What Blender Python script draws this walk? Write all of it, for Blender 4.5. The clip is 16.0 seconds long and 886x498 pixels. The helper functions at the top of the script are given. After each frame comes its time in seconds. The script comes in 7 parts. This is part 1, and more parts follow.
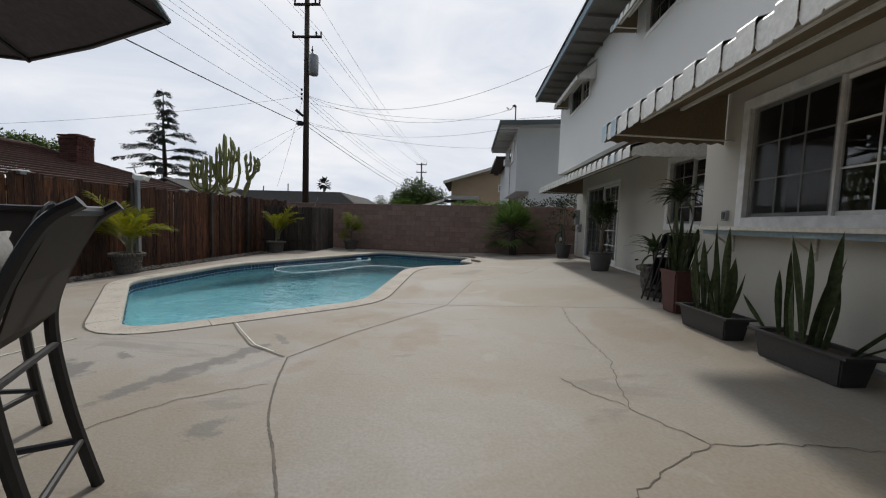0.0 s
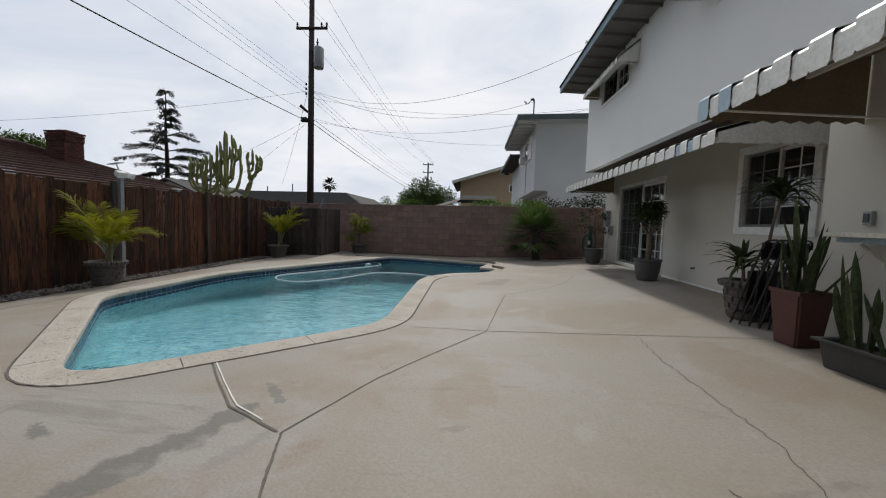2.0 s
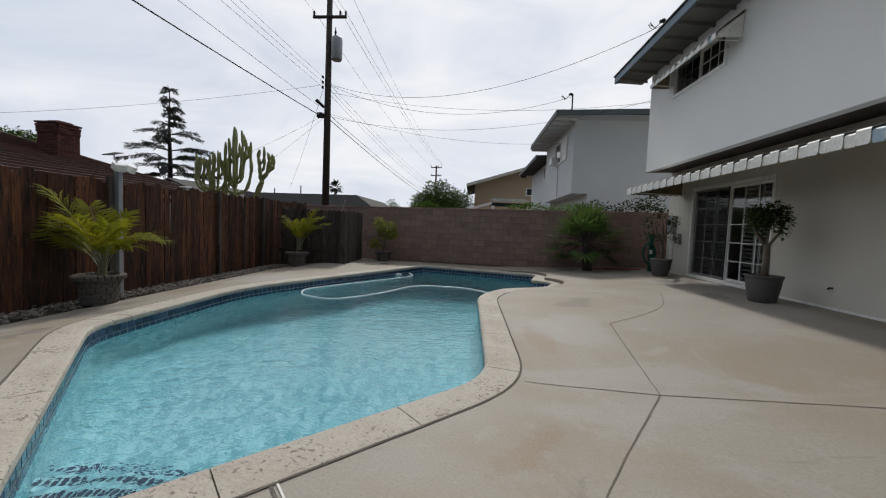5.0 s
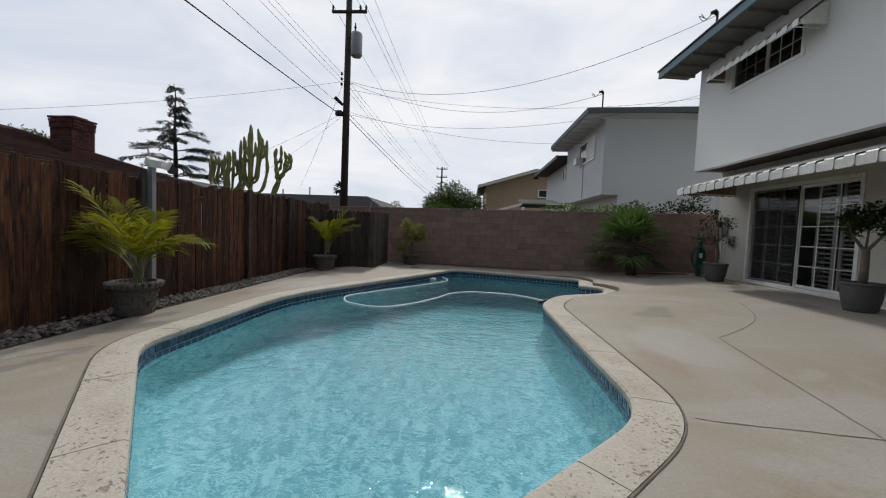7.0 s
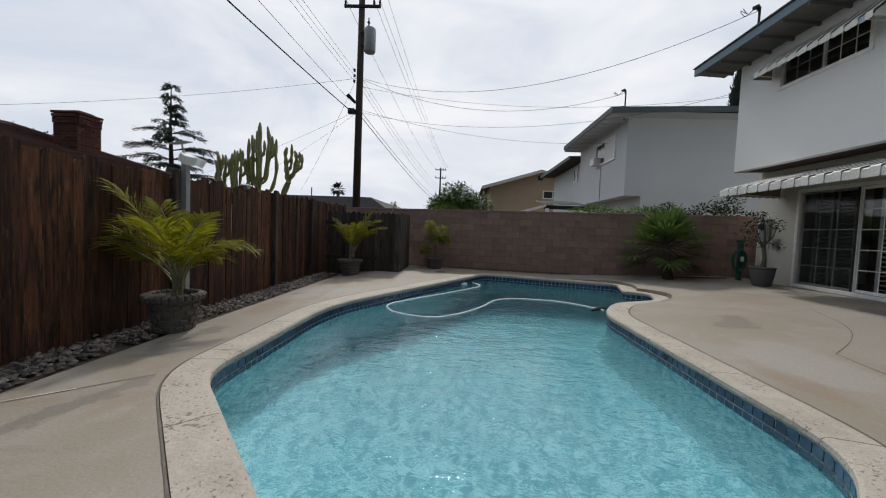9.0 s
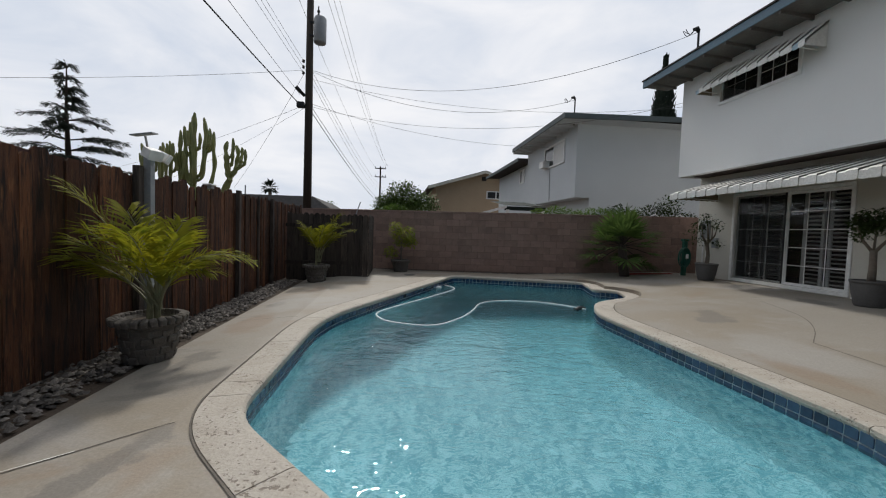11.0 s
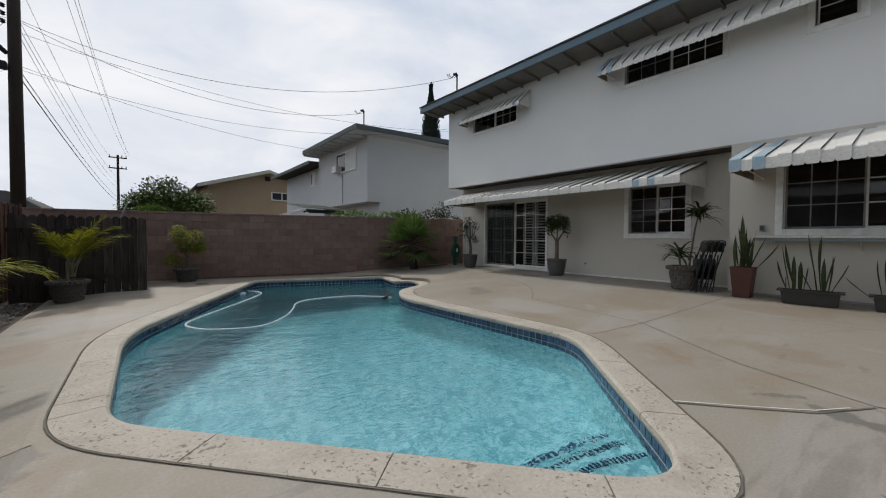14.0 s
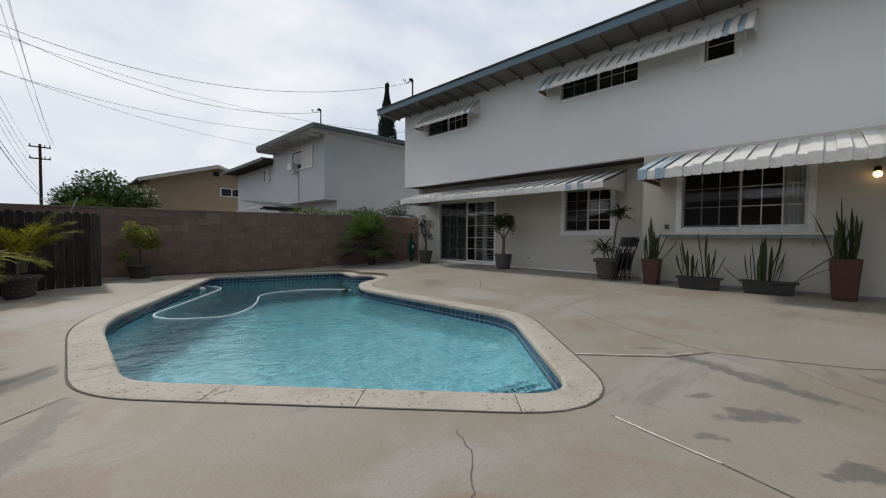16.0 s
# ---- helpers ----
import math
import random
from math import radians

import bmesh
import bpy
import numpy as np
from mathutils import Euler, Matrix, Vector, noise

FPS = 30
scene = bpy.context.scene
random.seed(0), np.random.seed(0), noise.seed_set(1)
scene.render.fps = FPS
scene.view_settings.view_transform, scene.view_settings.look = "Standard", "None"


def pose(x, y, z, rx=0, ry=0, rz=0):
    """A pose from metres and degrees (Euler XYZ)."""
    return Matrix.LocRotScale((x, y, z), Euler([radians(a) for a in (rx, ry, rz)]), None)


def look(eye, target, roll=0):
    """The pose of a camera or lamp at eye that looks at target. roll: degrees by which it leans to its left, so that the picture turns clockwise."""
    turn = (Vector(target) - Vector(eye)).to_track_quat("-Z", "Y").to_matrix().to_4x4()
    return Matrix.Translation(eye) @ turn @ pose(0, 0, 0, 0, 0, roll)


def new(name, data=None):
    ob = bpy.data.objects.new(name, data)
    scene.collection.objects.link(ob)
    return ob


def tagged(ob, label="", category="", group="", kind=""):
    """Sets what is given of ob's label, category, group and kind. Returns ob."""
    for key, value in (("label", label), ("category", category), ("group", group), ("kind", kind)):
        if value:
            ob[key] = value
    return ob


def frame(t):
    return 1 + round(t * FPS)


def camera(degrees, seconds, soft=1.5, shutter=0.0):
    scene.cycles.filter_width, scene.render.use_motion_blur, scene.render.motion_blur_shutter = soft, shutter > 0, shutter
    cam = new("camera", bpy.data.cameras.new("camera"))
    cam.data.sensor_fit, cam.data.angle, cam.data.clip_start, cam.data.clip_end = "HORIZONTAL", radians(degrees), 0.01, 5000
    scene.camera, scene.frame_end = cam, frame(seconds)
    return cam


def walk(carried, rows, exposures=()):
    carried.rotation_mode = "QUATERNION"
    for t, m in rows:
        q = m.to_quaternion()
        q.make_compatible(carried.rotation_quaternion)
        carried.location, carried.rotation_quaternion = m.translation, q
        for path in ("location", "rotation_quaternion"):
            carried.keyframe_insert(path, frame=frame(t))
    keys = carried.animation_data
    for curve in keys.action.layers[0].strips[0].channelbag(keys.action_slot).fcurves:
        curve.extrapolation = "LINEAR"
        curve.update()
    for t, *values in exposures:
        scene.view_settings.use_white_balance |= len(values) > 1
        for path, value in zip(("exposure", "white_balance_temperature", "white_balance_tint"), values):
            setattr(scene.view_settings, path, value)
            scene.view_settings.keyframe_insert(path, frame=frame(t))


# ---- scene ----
cam = camera(98.8, 16.0, soft=1.1)
PATH = [
    (0, (0.103, 0.009, 1.225), (-0.021, 2.0, 1.084), 2.0),
    (0.5, (0.018, 0.257, 1.236), (-0.117, 2.247, 1.092), 1.7),
    (1, (-0.113, 0.546, 1.23), (-0.246, 2.536, 1.087), 1.8),
    (1.5, (-0.193, 0.798, 1.272), (-0.34, 2.787, 1.126), 1.7),
    (2, (-0.356, 1.092, 1.254), (-0.504, 3.082, 1.116), 1.9),
    (2.5, (-0.524, 1.345, 1.268), (-0.675, 3.335, 1.131), 1.9),
    (3, (-0.717, 1.598, 1.277), (-0.866, 3.588, 1.141), 2.0),
    (3.5, (-0.933, 1.844, 1.27), (-1.08, 3.834, 1.141), 2.0),
    (6, (-2.129, 2.707, 1.215), (-2.28, 4.698, 1.106), 2.5),
    (6.5, (-2.41, 2.819, 1.196), (-2.559, 4.811, 1.092), 2.5),
    (7, (-2.69, 2.935, 1.203), (-2.834, 4.927, 1.097), 2.4),
    (7.5, (-2.968, 3.042, 1.206), (-3.108, 5.034, 1.101), 2.3),
    (8, (-3.221, 3.168, 1.199), (-3.351, 5.161, 1.096), 2.4),
    (8.5, (-3.482, 3.267, 1.198), (-3.605, 5.261, 1.098), 2.4),
    (11, (-4.713, 3.624, 1.245), (-4.474, 5.607, 1.154), 1.9),
    (11.5, (-4.89, 3.61, 1.239), (-4.495, 5.569, 1.16), 1.6),
    (12, (-5.024, 3.522, 1.233), (-4.464, 5.441, 1.165), 1.3),
    (12.5, (-5.152, 3.407, 1.237), (-4.426, 5.269, 1.175), 1.0),
    (13, (-5.276, 3.298, 1.219), (-4.362, 5.076, 1.164), 0.8),
    (13.5, (-5.409, 3.141, 1.205), (-4.317, 4.815, 1.153), 0.7),
    (14, (-5.559, 2.995, 1.196), (-4.313, 4.558, 1.14), 0.4),
    (14.5, (-5.699, 2.848, 1.177), (-4.363, 4.336, 1.119), 0.3),
    (15, (-5.821, 2.689, 1.168), (-4.447, 4.142, 1.108), 0.3),
    (15.5, (-5.95, 2.536, 1.16), (-4.557, 3.97, 1.099), 0.4),
    (16, (-6.07, 2.392, 1.152), (-4.652, 3.801, 1.089), 0.5),
]
walk(cam, [(t, look(eye, target, roll)) for t, eye, target, roll in PATH])

# ---- world, sun ----
SUN_ELEV, SUN_AZ = 47.0, -3.0   # degrees; azimuth from +y towards +x
world = bpy.data.worlds.new("overcast_sky")
scene.world = world
world.use_nodes = True
wn, wl = world.node_tree.nodes, world.node_tree.links
wn.clear()
w_out = wn.new("ShaderNodeOutputWorld")
w_bg = wn.new("ShaderNodeBackground")
w_sky = wn.new("ShaderNodeTexSky")
w_sky.sky_type = 'NISHITA'
w_sky.sun_disc = False
w_sky.sun_elevation = radians(SUN_ELEV)
w_sky.sun_rotation = radians(SUN_AZ)
w_co = wn.new("ShaderNodeTexCoord")
w_map = wn.new("ShaderNodeMapping")
w_map.inputs["Scale"].default_value = (1.0, 1.0, 2.6)
w_n = wn.new("ShaderNodeTexNoise")
w_n.inputs["Scale"].default_value = 2.2
w_n.inputs["Detail"].default_value = 7.0
w_n.inputs["Roughness"].default_value = 0.55
w_n.inputs["Distortion"].default_value = 0.5
w_r = wn.new("ShaderNodeValToRGB")
w_r.color_ramp.elements[0].position, w_r.color_ramp.elements[0].color = 0.30, (0.60, 0.67, 0.79, 1)
w_r.color_ramp.elements[1].position, w_r.color_ramp.elements[1].color = 0.64, (0.93, 0.935, 0.965, 1)
w_mul = wn.new("ShaderNodeMix")
w_mul.data_type = 'RGBA'
w_sc = wn.new("ShaderNodeVectorMath")
w_sc.operation = 'SCALE'
w_sc.inputs["Scale"].default_value = 0.05
wl.new(w_co.outputs["Generated"], w_map.inputs["Vector"])
wl.new(w_map.outputs["Vector"], w_n.inputs["Vector"])
wl.new(w_n.outputs["Fac"], w_r.inputs["Fac"])
wl.new(w_sky.outputs["Color"], w_sc.inputs[0])
w_dot = wn.new("ShaderNodeVectorMath")
w_dot.operation = 'DOT_PRODUCT'
w_dot.inputs[1].default_value = (math.sin(radians(SUN_AZ)) * math.cos(radians(SUN_ELEV)), math.cos(radians(SUN_AZ)) * math.cos(radians(SUN_ELEV)), math.sin(radians(SUN_ELEV)))
w_thin = wn.new("ShaderNodeMapRange")   # the cloud veil glows towards the sun and thins out away from it
w_thin.inputs["From Min"].default_value, w_thin.inputs["From Max"].default_value = -0.22, 0.55
w_thin.inputs["To Min"].default_value, w_thin.inputs["To Max"].default_value = 0.06, 0.96
w_thin.interpolation_type = 'SMOOTHSTEP'
wl.new(w_co.outputs["Generated"], w_dot.inputs[0])
wl.new(w_dot.outputs["Value"], w_thin.inputs["Value"])
wl.new(w_thin.outputs["Result"], w_mul.inputs["Factor"])
wl.new(w_sc.outputs["Vector"], w_mul.inputs[6])
wl.new(w_r.outputs["Color"], w_mul.inputs[7])
wl.new(w_mul.outputs[2], w_bg.inputs["Color"])
w_bg.inputs["Strength"].default_value = 1.0
wl.new(w_bg.outputs["Background"], w_out.inputs["Surface"])

sun_data = bpy.data.lights.new("sun", 'SUN')
sun_data.energy = 2.2
sun_data.angle = radians(4.5)
sun_data.color = (1.0, 0.955, 0.88)
sun = new("sun", sun_data)
s_dir = Vector((math.sin(radians(SUN_AZ)) * math.cos(radians(SUN_ELEV)), math.cos(radians(SUN_AZ)) * math.cos(radians(SUN_ELEV)), math.sin(radians(SUN_ELEV))))
sun.matrix_world = look(s_dir * 40, (0, 0, 0))
scene.view_settings.exposure = 0.0


# ---- materials ----
def surf(name, c1, c2, scale=6.0, rough=0.7, bump=0.15, fine=60.0, metal=0.0, c3=None, stain=0.6, spec=0.4, vary=0.0, stretch=(1, 1, 1), coords="Object", soft=0.25, streak=None, island=0.0):
    """Two colours mixed by coarse noise, a fine grain over them, large stains of c3, relief, and a shift from piece to piece."""
    m = bpy.data.materials.new(name)
    m.use_nodes = True
    n, l = m.node_tree.nodes, m.node_tree.links
    b = n["Principled BSDF"]
    co = n.new("ShaderNodeTexCoord")
    mp = n.new("ShaderNodeMapping")
    mp.inputs["Scale"].default_value = stretch
    l.new(co.outputs[coords], mp.inputs["Vector"])
    info = n.new("ShaderNodeObjectInfo")
    shift = n.new("ShaderNodeVectorMath")
    shift.operation = 'ADD'
    l.new(mp.outputs["Vector"], shift.inputs[0])
    if vary > 0:
        big = n.new("ShaderNodeMath")
        big.operation = 'MULTIPLY'
        big.inputs[1].default_value = 37.0
        l.new(info.outputs["Random"], big.inputs[0])
        l.new(big.outputs[0], shift.inputs[1])
    vec = shift.outputs[0]

    def noise_tex(s, d=5.0, r=0.6):
        t = n.new("ShaderNodeTexNoise")
        t.inputs["Scale"].default_value, t.inputs["Detail"].default_value, t.inputs["Roughness"].default_value = s, d, r
        l.new(vec, t.inputs["Vector"])
        return t.outputs["Fac"]

    def ramp(fac, lo, hi):
        r = n.new("ShaderNodeMapRange")
        r.inputs["From Min"].default_value, r.inputs["From Max"].default_value = lo, hi
        l.new(fac, r.inputs["Value"])
        return r.outputs["Result"]

    def mix(fac, a, bb, mode='MIX'):
        x = n.new("ShaderNodeMix")
        x.data_type, x.blend_type = 'RGBA', mode
        if isinstance(fac, float):
            x.inputs["Factor"].default_value = fac
        else:
            l.new(fac, x.inputs["Factor"])
        for v, s in ((a, x.inputs[6]), (bb, x.inputs[7])):
            if isinstance(v, tuple):
                s.default_value = (*v, 1)
            else:
                l.new(v, s)
        return x.outputs[2]

    coarse = noise_tex(scale)
    grain = noise_tex(fine, 3.0)
    col = mix(ramp(coarse, 0.5 - soft, 0.5 + soft), c1, c2)
    if c3:
        st = ramp(noise_tex(scale * 0.37, 6.0, 0.65), 0.52, 0.68)
        k = n.new("ShaderNodeMath")
        k.operation = 'MULTIPLY'
        k.inputs[1].default_value = stain
        l.new(st, k.inputs[0])
        col = mix(k.outputs[0], col, c3)
    for sc, lo, hi, wt, colr in streak or ():
        k = n.new("ShaderNodeMath")
        k.operation = 'MULTIPLY'
        k.inputs[1].default_value = wt
        l.new(ramp(noise_tex(sc, 6.0, 0.6), lo, hi), k.inputs[0])
        col = mix(k.outputs[0], col, colr)
    g = n.new("ShaderNodeMapRange")
    g.inputs["From Min"].default_value, g.inputs["From Max"].default_value = 0.3, 0.7
    g.inputs["To Min"].default_value, g.inputs["To Max"].default_value = 0.86, 1.1
    l.new(grain, g.inputs["Value"])
    hsv = n.new("ShaderNodeHueSaturation")
    l.new(col, hsv.inputs["Color"])
    if vary > 0 or island > 0:
        v = n.new("ShaderNodeMapRange")
        amt = max(vary, island)
        v.inputs["To Min"].default_value, v.inputs["To Max"].default_value = 1.0 - amt, 1.0 + amt
        geo = n.new("ShaderNodeNewGeometry")
        l.new(geo.outputs["Random Per Island"] if island > 0 else info.outputs["Random"], v.inputs["Value"])
        mm = n.new("ShaderNodeMath")
        mm.operation = 'MULTIPLY'
        l.new(v.outputs["Result"], mm.inputs[0])
        l.new(g.outputs["Result"], mm.inputs[1])
        l.new(mm.outputs[0], hsv.inputs["Value"])
    else:
        l.new(g.outputs["Result"], hsv.inputs["Value"])
    l.new(hsv.outputs["Color"], b.inputs["Base Color"])
    rr = n.new("ShaderNodeMapRange")
    rr.inputs["To Min"].default_value, rr.inputs["To Max"].default_value = max(rough - 0.12, 0.03), min(rough + 0.12, 1.0)
    l.new(coarse, rr.inputs["Value"])
    l.new(rr.outputs["Result"], b.inputs["Roughness"])
    b.inputs["Metallic"].default_value = metal
    b.inputs["Specular IOR Level"].default_value = spec
    if bump > 0:
        bp = n.new("ShaderNodeBump")
        bp.inputs["Strength"].default_value = bump
        bp.inputs["Distance"].default_value = 0.02
        sm = n.new("ShaderNodeMath")
        sm.operation = 'ADD'
        l.new(grain, sm.inputs[0])
        l.new(coarse, sm.inputs[1])
        l.new(sm.outputs[0], bp.inputs["Height"])
        l.new(bp.outputs["Normal"], b.inputs["Normal"])
    return m


def weathered(name, base, layers, rough, bump, pits=0.0, spots=()):
    """A worn mineral surface: layers of (colour, noise scale, stretch, low, high, weight) over a base, with grain, and dark pits where wanted."""
    m = bpy.data.materials.new(name)
    m.use_nodes = True
    n, l = m.node_tree.nodes, m.node_tree.links
    b = n["Principled BSDF"]
    co = n.new("ShaderNodeTexCoord")
    last = None
    for i, (colr, sc, stretch, lo, hi, wt) in enumerate([(base, 1, (1, 1, 1), 0, 0, 0)] + layers):
        if i == 0:
            rgb = n.new("ShaderNodeRGB")
            rgb.outputs[0].default_value = (*base, 1)
            last = rgb.outputs[0]
            continue
        mp = n.new("ShaderNodeMapping")
        mp.inputs["Scale"].default_value = stretch
        mp.inputs["Location"].default_value = (3.1 * i, 7.7 * i, 0)
        mp.inputs["Rotation"].default_value = (0, 0, radians(37 * i))
        t = n.new("ShaderNodeTexNoise")
        t.inputs["Scale"].default_value, t.inputs["Detail"].default_value, t.inputs["Roughness"].default_value, t.inputs["Distortion"].default_value = sc, 6.0, 0.62, 0.6
        r = n.new("ShaderNodeMapRange")
        r.interpolation_type = 'SMOOTHSTEP'
        r.inputs["From Min"].default_value, r.inputs["From Max"].default_value, r.inputs["To Max"].default_value = lo, hi, wt
        x = n.new("ShaderNodeMix")
        x.data_type = 'RGBA'
        l.new(co.outputs["Object"], mp.inputs["Vector"])
        l.new(mp.outputs["Vector"], t.inputs["Vector"])
        l.new(t.outputs["Fac"], r.inputs["Value"])
        l.new(r.outputs["Result"], x.inputs["Factor"])
        l.new(last, x.inputs[6])
        x.inputs[7].default_value = (*colr, 1)
        last = x.outputs[2]
    for colr, wt, cx, cy, rx, ry, turn in spots:
        mp = n.new("ShaderNodeMapping")
        mp.vector_type = 'TEXTURE'
        mp.inputs["Location"].default_value = (cx, cy, 0)
        mp.inputs["Rotation"].default_value = (0, 0, radians(turn))
        mp.inputs["Scale"].default_value = (rx, ry, 10)
        gd = n.new("ShaderNodeTexGradient")
        gd.gradient_type = 'SPHERICAL'
        t = n.new("ShaderNodeTexNoise")
        t.inputs["Scale"].default_value, t.inputs["Detail"].default_value, t.inputs["Roughness"].default_value = 0.9 / max(ry, 0.05), 7.0, 0.62
        sm = n.new("ShaderNodeMath")
        sm.operation = 'MULTIPLY_ADD'
        sm.inputs[1].default_value = 0.55
        r = n.new("ShaderNodeMapRange")
        r.interpolation_type = 'SMOOTHSTEP'
        r.inputs["From Min"].default_value, r.inputs["From Max"].default_value, r.inputs["To Max"].default_value = 0.74, 0.88, wt
        x = n.new("ShaderNodeMix")
        x.data_type = 'RGBA'
        l.new(co.outputs["Object"], mp.inputs["Vector"])
        l.new(mp.outputs["Vector"], gd.inputs["Vector"])
        l.new(co.outputs["Object"], t.inputs["Vector"])
        l.new(gd.outputs["Fac"], sm.inputs[0])
        l.new(t.outputs["Fac"], sm.inputs[2])
        l.new(sm.outputs[0], r.inputs["Value"])
        l.new(r.outputs["Result"], x.inputs["Factor"])
        l.new(last, x.inputs[6])
        x.inputs[7].default_value = (*colr, 1)
        last = x.outputs[2]
    g = n.new("ShaderNodeTexNoise")
    g.inputs["Scale"].default_value, g.inputs["Detail"].default_value = 55.0, 6.0
    l.new(co.outputs["Object"], g.inputs["Vector"])
    gr = n.new("ShaderNodeMapRange")
    gr.inputs["From Min"].default_value, gr.inputs["From Max"].default_value, gr.inputs["To Min"].default_value, gr.inputs["To Max"].default_value = 0.3, 0.7, 0.90, 1.08
    l.new(g.outputs["Fac"], gr.inputs["Value"])
    hsv = n.new("ShaderNodeHueSaturation")
    l.new(last, hsv.inputs["Color"])
    l.new(gr.outputs["Result"], hsv.inputs["Value"])
    height = g.outputs["Fac"]
    out = hsv.outputs["Color"]
    if pits > 0:
        v = n.new("ShaderNodeTexNoise")
        v.inputs["Scale"].default_value, v.inputs["Detail"].default_value, v.inputs["Roughness"].default_value = 40.0, 3.0, 0.5
        big = n.new("ShaderNodeTexNoise")
        big.inputs["Scale"].default_value = 2.5
        ad = n.new("ShaderNodeMath")
        ad.operation = 'MULTIPLY_ADD'
        ad.inputs[1].default_value = 0.35
        l.new(co.outputs["Object"], v.inputs["Vector"])
        l.new(co.outputs["Object"], big.inputs["Vector"])
        l.new(big.outputs["Fac"], ad.inputs[0])
        l.new(v.outputs["Fac"], ad.inputs[2])
        pr = n.new("ShaderNodeMapRange")
        pr.inputs["From Min"].default_value, pr.inputs["From Max"].default_value, pr.inputs["To Max"].default_value = 0.80, 0.86, pits
        l.new(ad.outputs[0], pr.inputs["Value"])
        x = n.new("ShaderNodeMix")
        x.data_type = 'RGBA'
        l.new(pr.outputs["Result"], x.inputs["Factor"])
        l.new(out, x.inputs[6])
        x.inputs[7].default_value = (0.16, 0.13, 0.10, 1)
        out = x.outputs[2]
        hm = n.new("ShaderNodeMath")
        hm.operation = 'SUBTRACT'
        l.new(height, hm.inputs[0])
        l.new(pr.outputs["Result"], hm.inputs[1])
        height = hm.outputs[0]
    l.new(out, b.inputs["Base Color"])
    b.inputs["Roughness"].default_value = rough
    b.inputs["Specular IOR Level"].default_value = 0.35
    bp = n.new("ShaderNodeBump")
    bp.inputs["Strength"].default_value, bp.inputs["Distance"].default_value = bump, 0.01
    l.new(height, bp.inputs["Height"])
    l.new(bp.outputs["Normal"], b.inputs["Normal"])
    return m


M = {}
GREY, RUST, PALE = (0.120, 0.113, 0.106), (0.228, 0.156, 0.104), (0.315, 0.30, 0.275)
M["deck"] = weathered("deck_concrete", (0.274, 0.250, 0.214), [((0.241, 0.202, 0.151), 0.35, (1, 1, 1), 0.42, 0.62, 0.8), ((0.297, 0.277, 0.250), 0.55, (1, 1.6, 1), 0.50, 0.66, 0.85), ((0.250, 0.185, 0.131), 0.9, (1, 1, 1), 0.58, 0.68, 0.45),
                      ((0.178, 0.162, 0.143), 1.1, (0.5, 1.8, 1), 0.61, 0.68, 0.55), ((0.323, 0.305, 0.270), 2.2, (1, 1, 1), 0.58, 0.72, 0.5), ((0.166, 0.147, 0.123), 3.5, (1, 0.6, 1), 0.66, 0.72, 0.45)], 0.62, 0.25,
                      spots=[(GREY, 0.8, -2.88, 2.66, 0.5, 0.22, 140), (GREY, 0.7, -2.78, 3.0, 0.25, 0.1, 150), (GREY, 0.7, -3.42, 2.82, 0.16, 0.09, 120), (GREY, 0.8, -3.3, 2.22, 0.35, 0.16, 150), (GREY, 0.75, -2.0, 2.82, 1.45, 0.24, 69), (RUST, 0.4, -1.45, 2.8, 0.8, 0.32, 45), (GREY, 0.5, -1.55, 3.0, 0.5, 0.12, 69), (GREY, 0.6, -1.7, 3.62, 0.4, 0.09, 130), (GREY, 0.6, -1.35, 2.0, 0.3, 0.18, 60),
                             (GREY, 0.5, 0.2, 9.0, 0.8, 0.5, 60), (GREY, 0.5, 2.8, 9.6, 0.9, 0.4, 90), (GREY, 0.55, -6.65, 7.2, 0.9, 0.4, 80), (RUST, 0.55, -6.1, 4.7, 0.9, 0.5, 100), (RUST, 0.5, -4.9, 3.35, 0.7, 0.3, 150), (RUST, 0.4, -0.4, 3.8, 0.8, 0.5, 80), (RUST, 0.45, -1.2, 4.6, 0.6, 0.25, 40),
                             (RUST, 0.4, -0.8, 6.7, 0.35, 1.0, 5), (RUST, 0.35, 1.9, 4.3, 0.6, 1.2, 0), (GREY, 0.5, -6.2, 5.6, 1.0, 0.25, 75), (RUST, 0.5, -6.6, 8.9, 0.5, 1.2, 0), (RUST, 0.45, -6.3, 11.6, 0.4, 0.9, 10), (GREY, 0.45, -6.7, 10.2, 0.25, 0.7, 0), (PALE, 0.5, -0.3, 7.3, 0.8, 1.8, 0), (PALE, 0.5, -1.6, 2.9, 0.9, 0.6, 20), (PALE, 0.45, -6.5, 10.3, 0.5, 1.8, 0), (PALE, 0.4, 1.0, 11.8, 0.9, 1.2, 0)])
M["coping"] = weathered("coping_stone", (0.414, 0.378, 0.326), [((0.334, 0.295, 0.242), 1.3, (1, 1, 1), 0.45, 0.65, 0.7), ((0.466, 0.440, 0.387), 2.4, (1, 1, 1), 0.55, 0.7, 0.6), ((0.264, 0.229, 0.185), 4.0, (1, 1, 1), 0.62, 0.72, 0.4)], 0.75, 0.7, 0.75)
M["joint"] = surf("dark_joint", (0.09, 0.08, 0.068), (0.17, 0.15, 0.125), 8.0, 0.95, 0.2)
M["caulk"] = surf("white_caulk", (0.75, 0.74, 0.70), (0.55, 0.53, 0.48), 9.0, 0.8, 0.1)
M["tile"] = surf("pool_tile", (0.018, 0.038, 0.085), (0.045, 0.08, 0.14), 9.0, 0.18, 0.05, vary=0.35, spec=0.6)
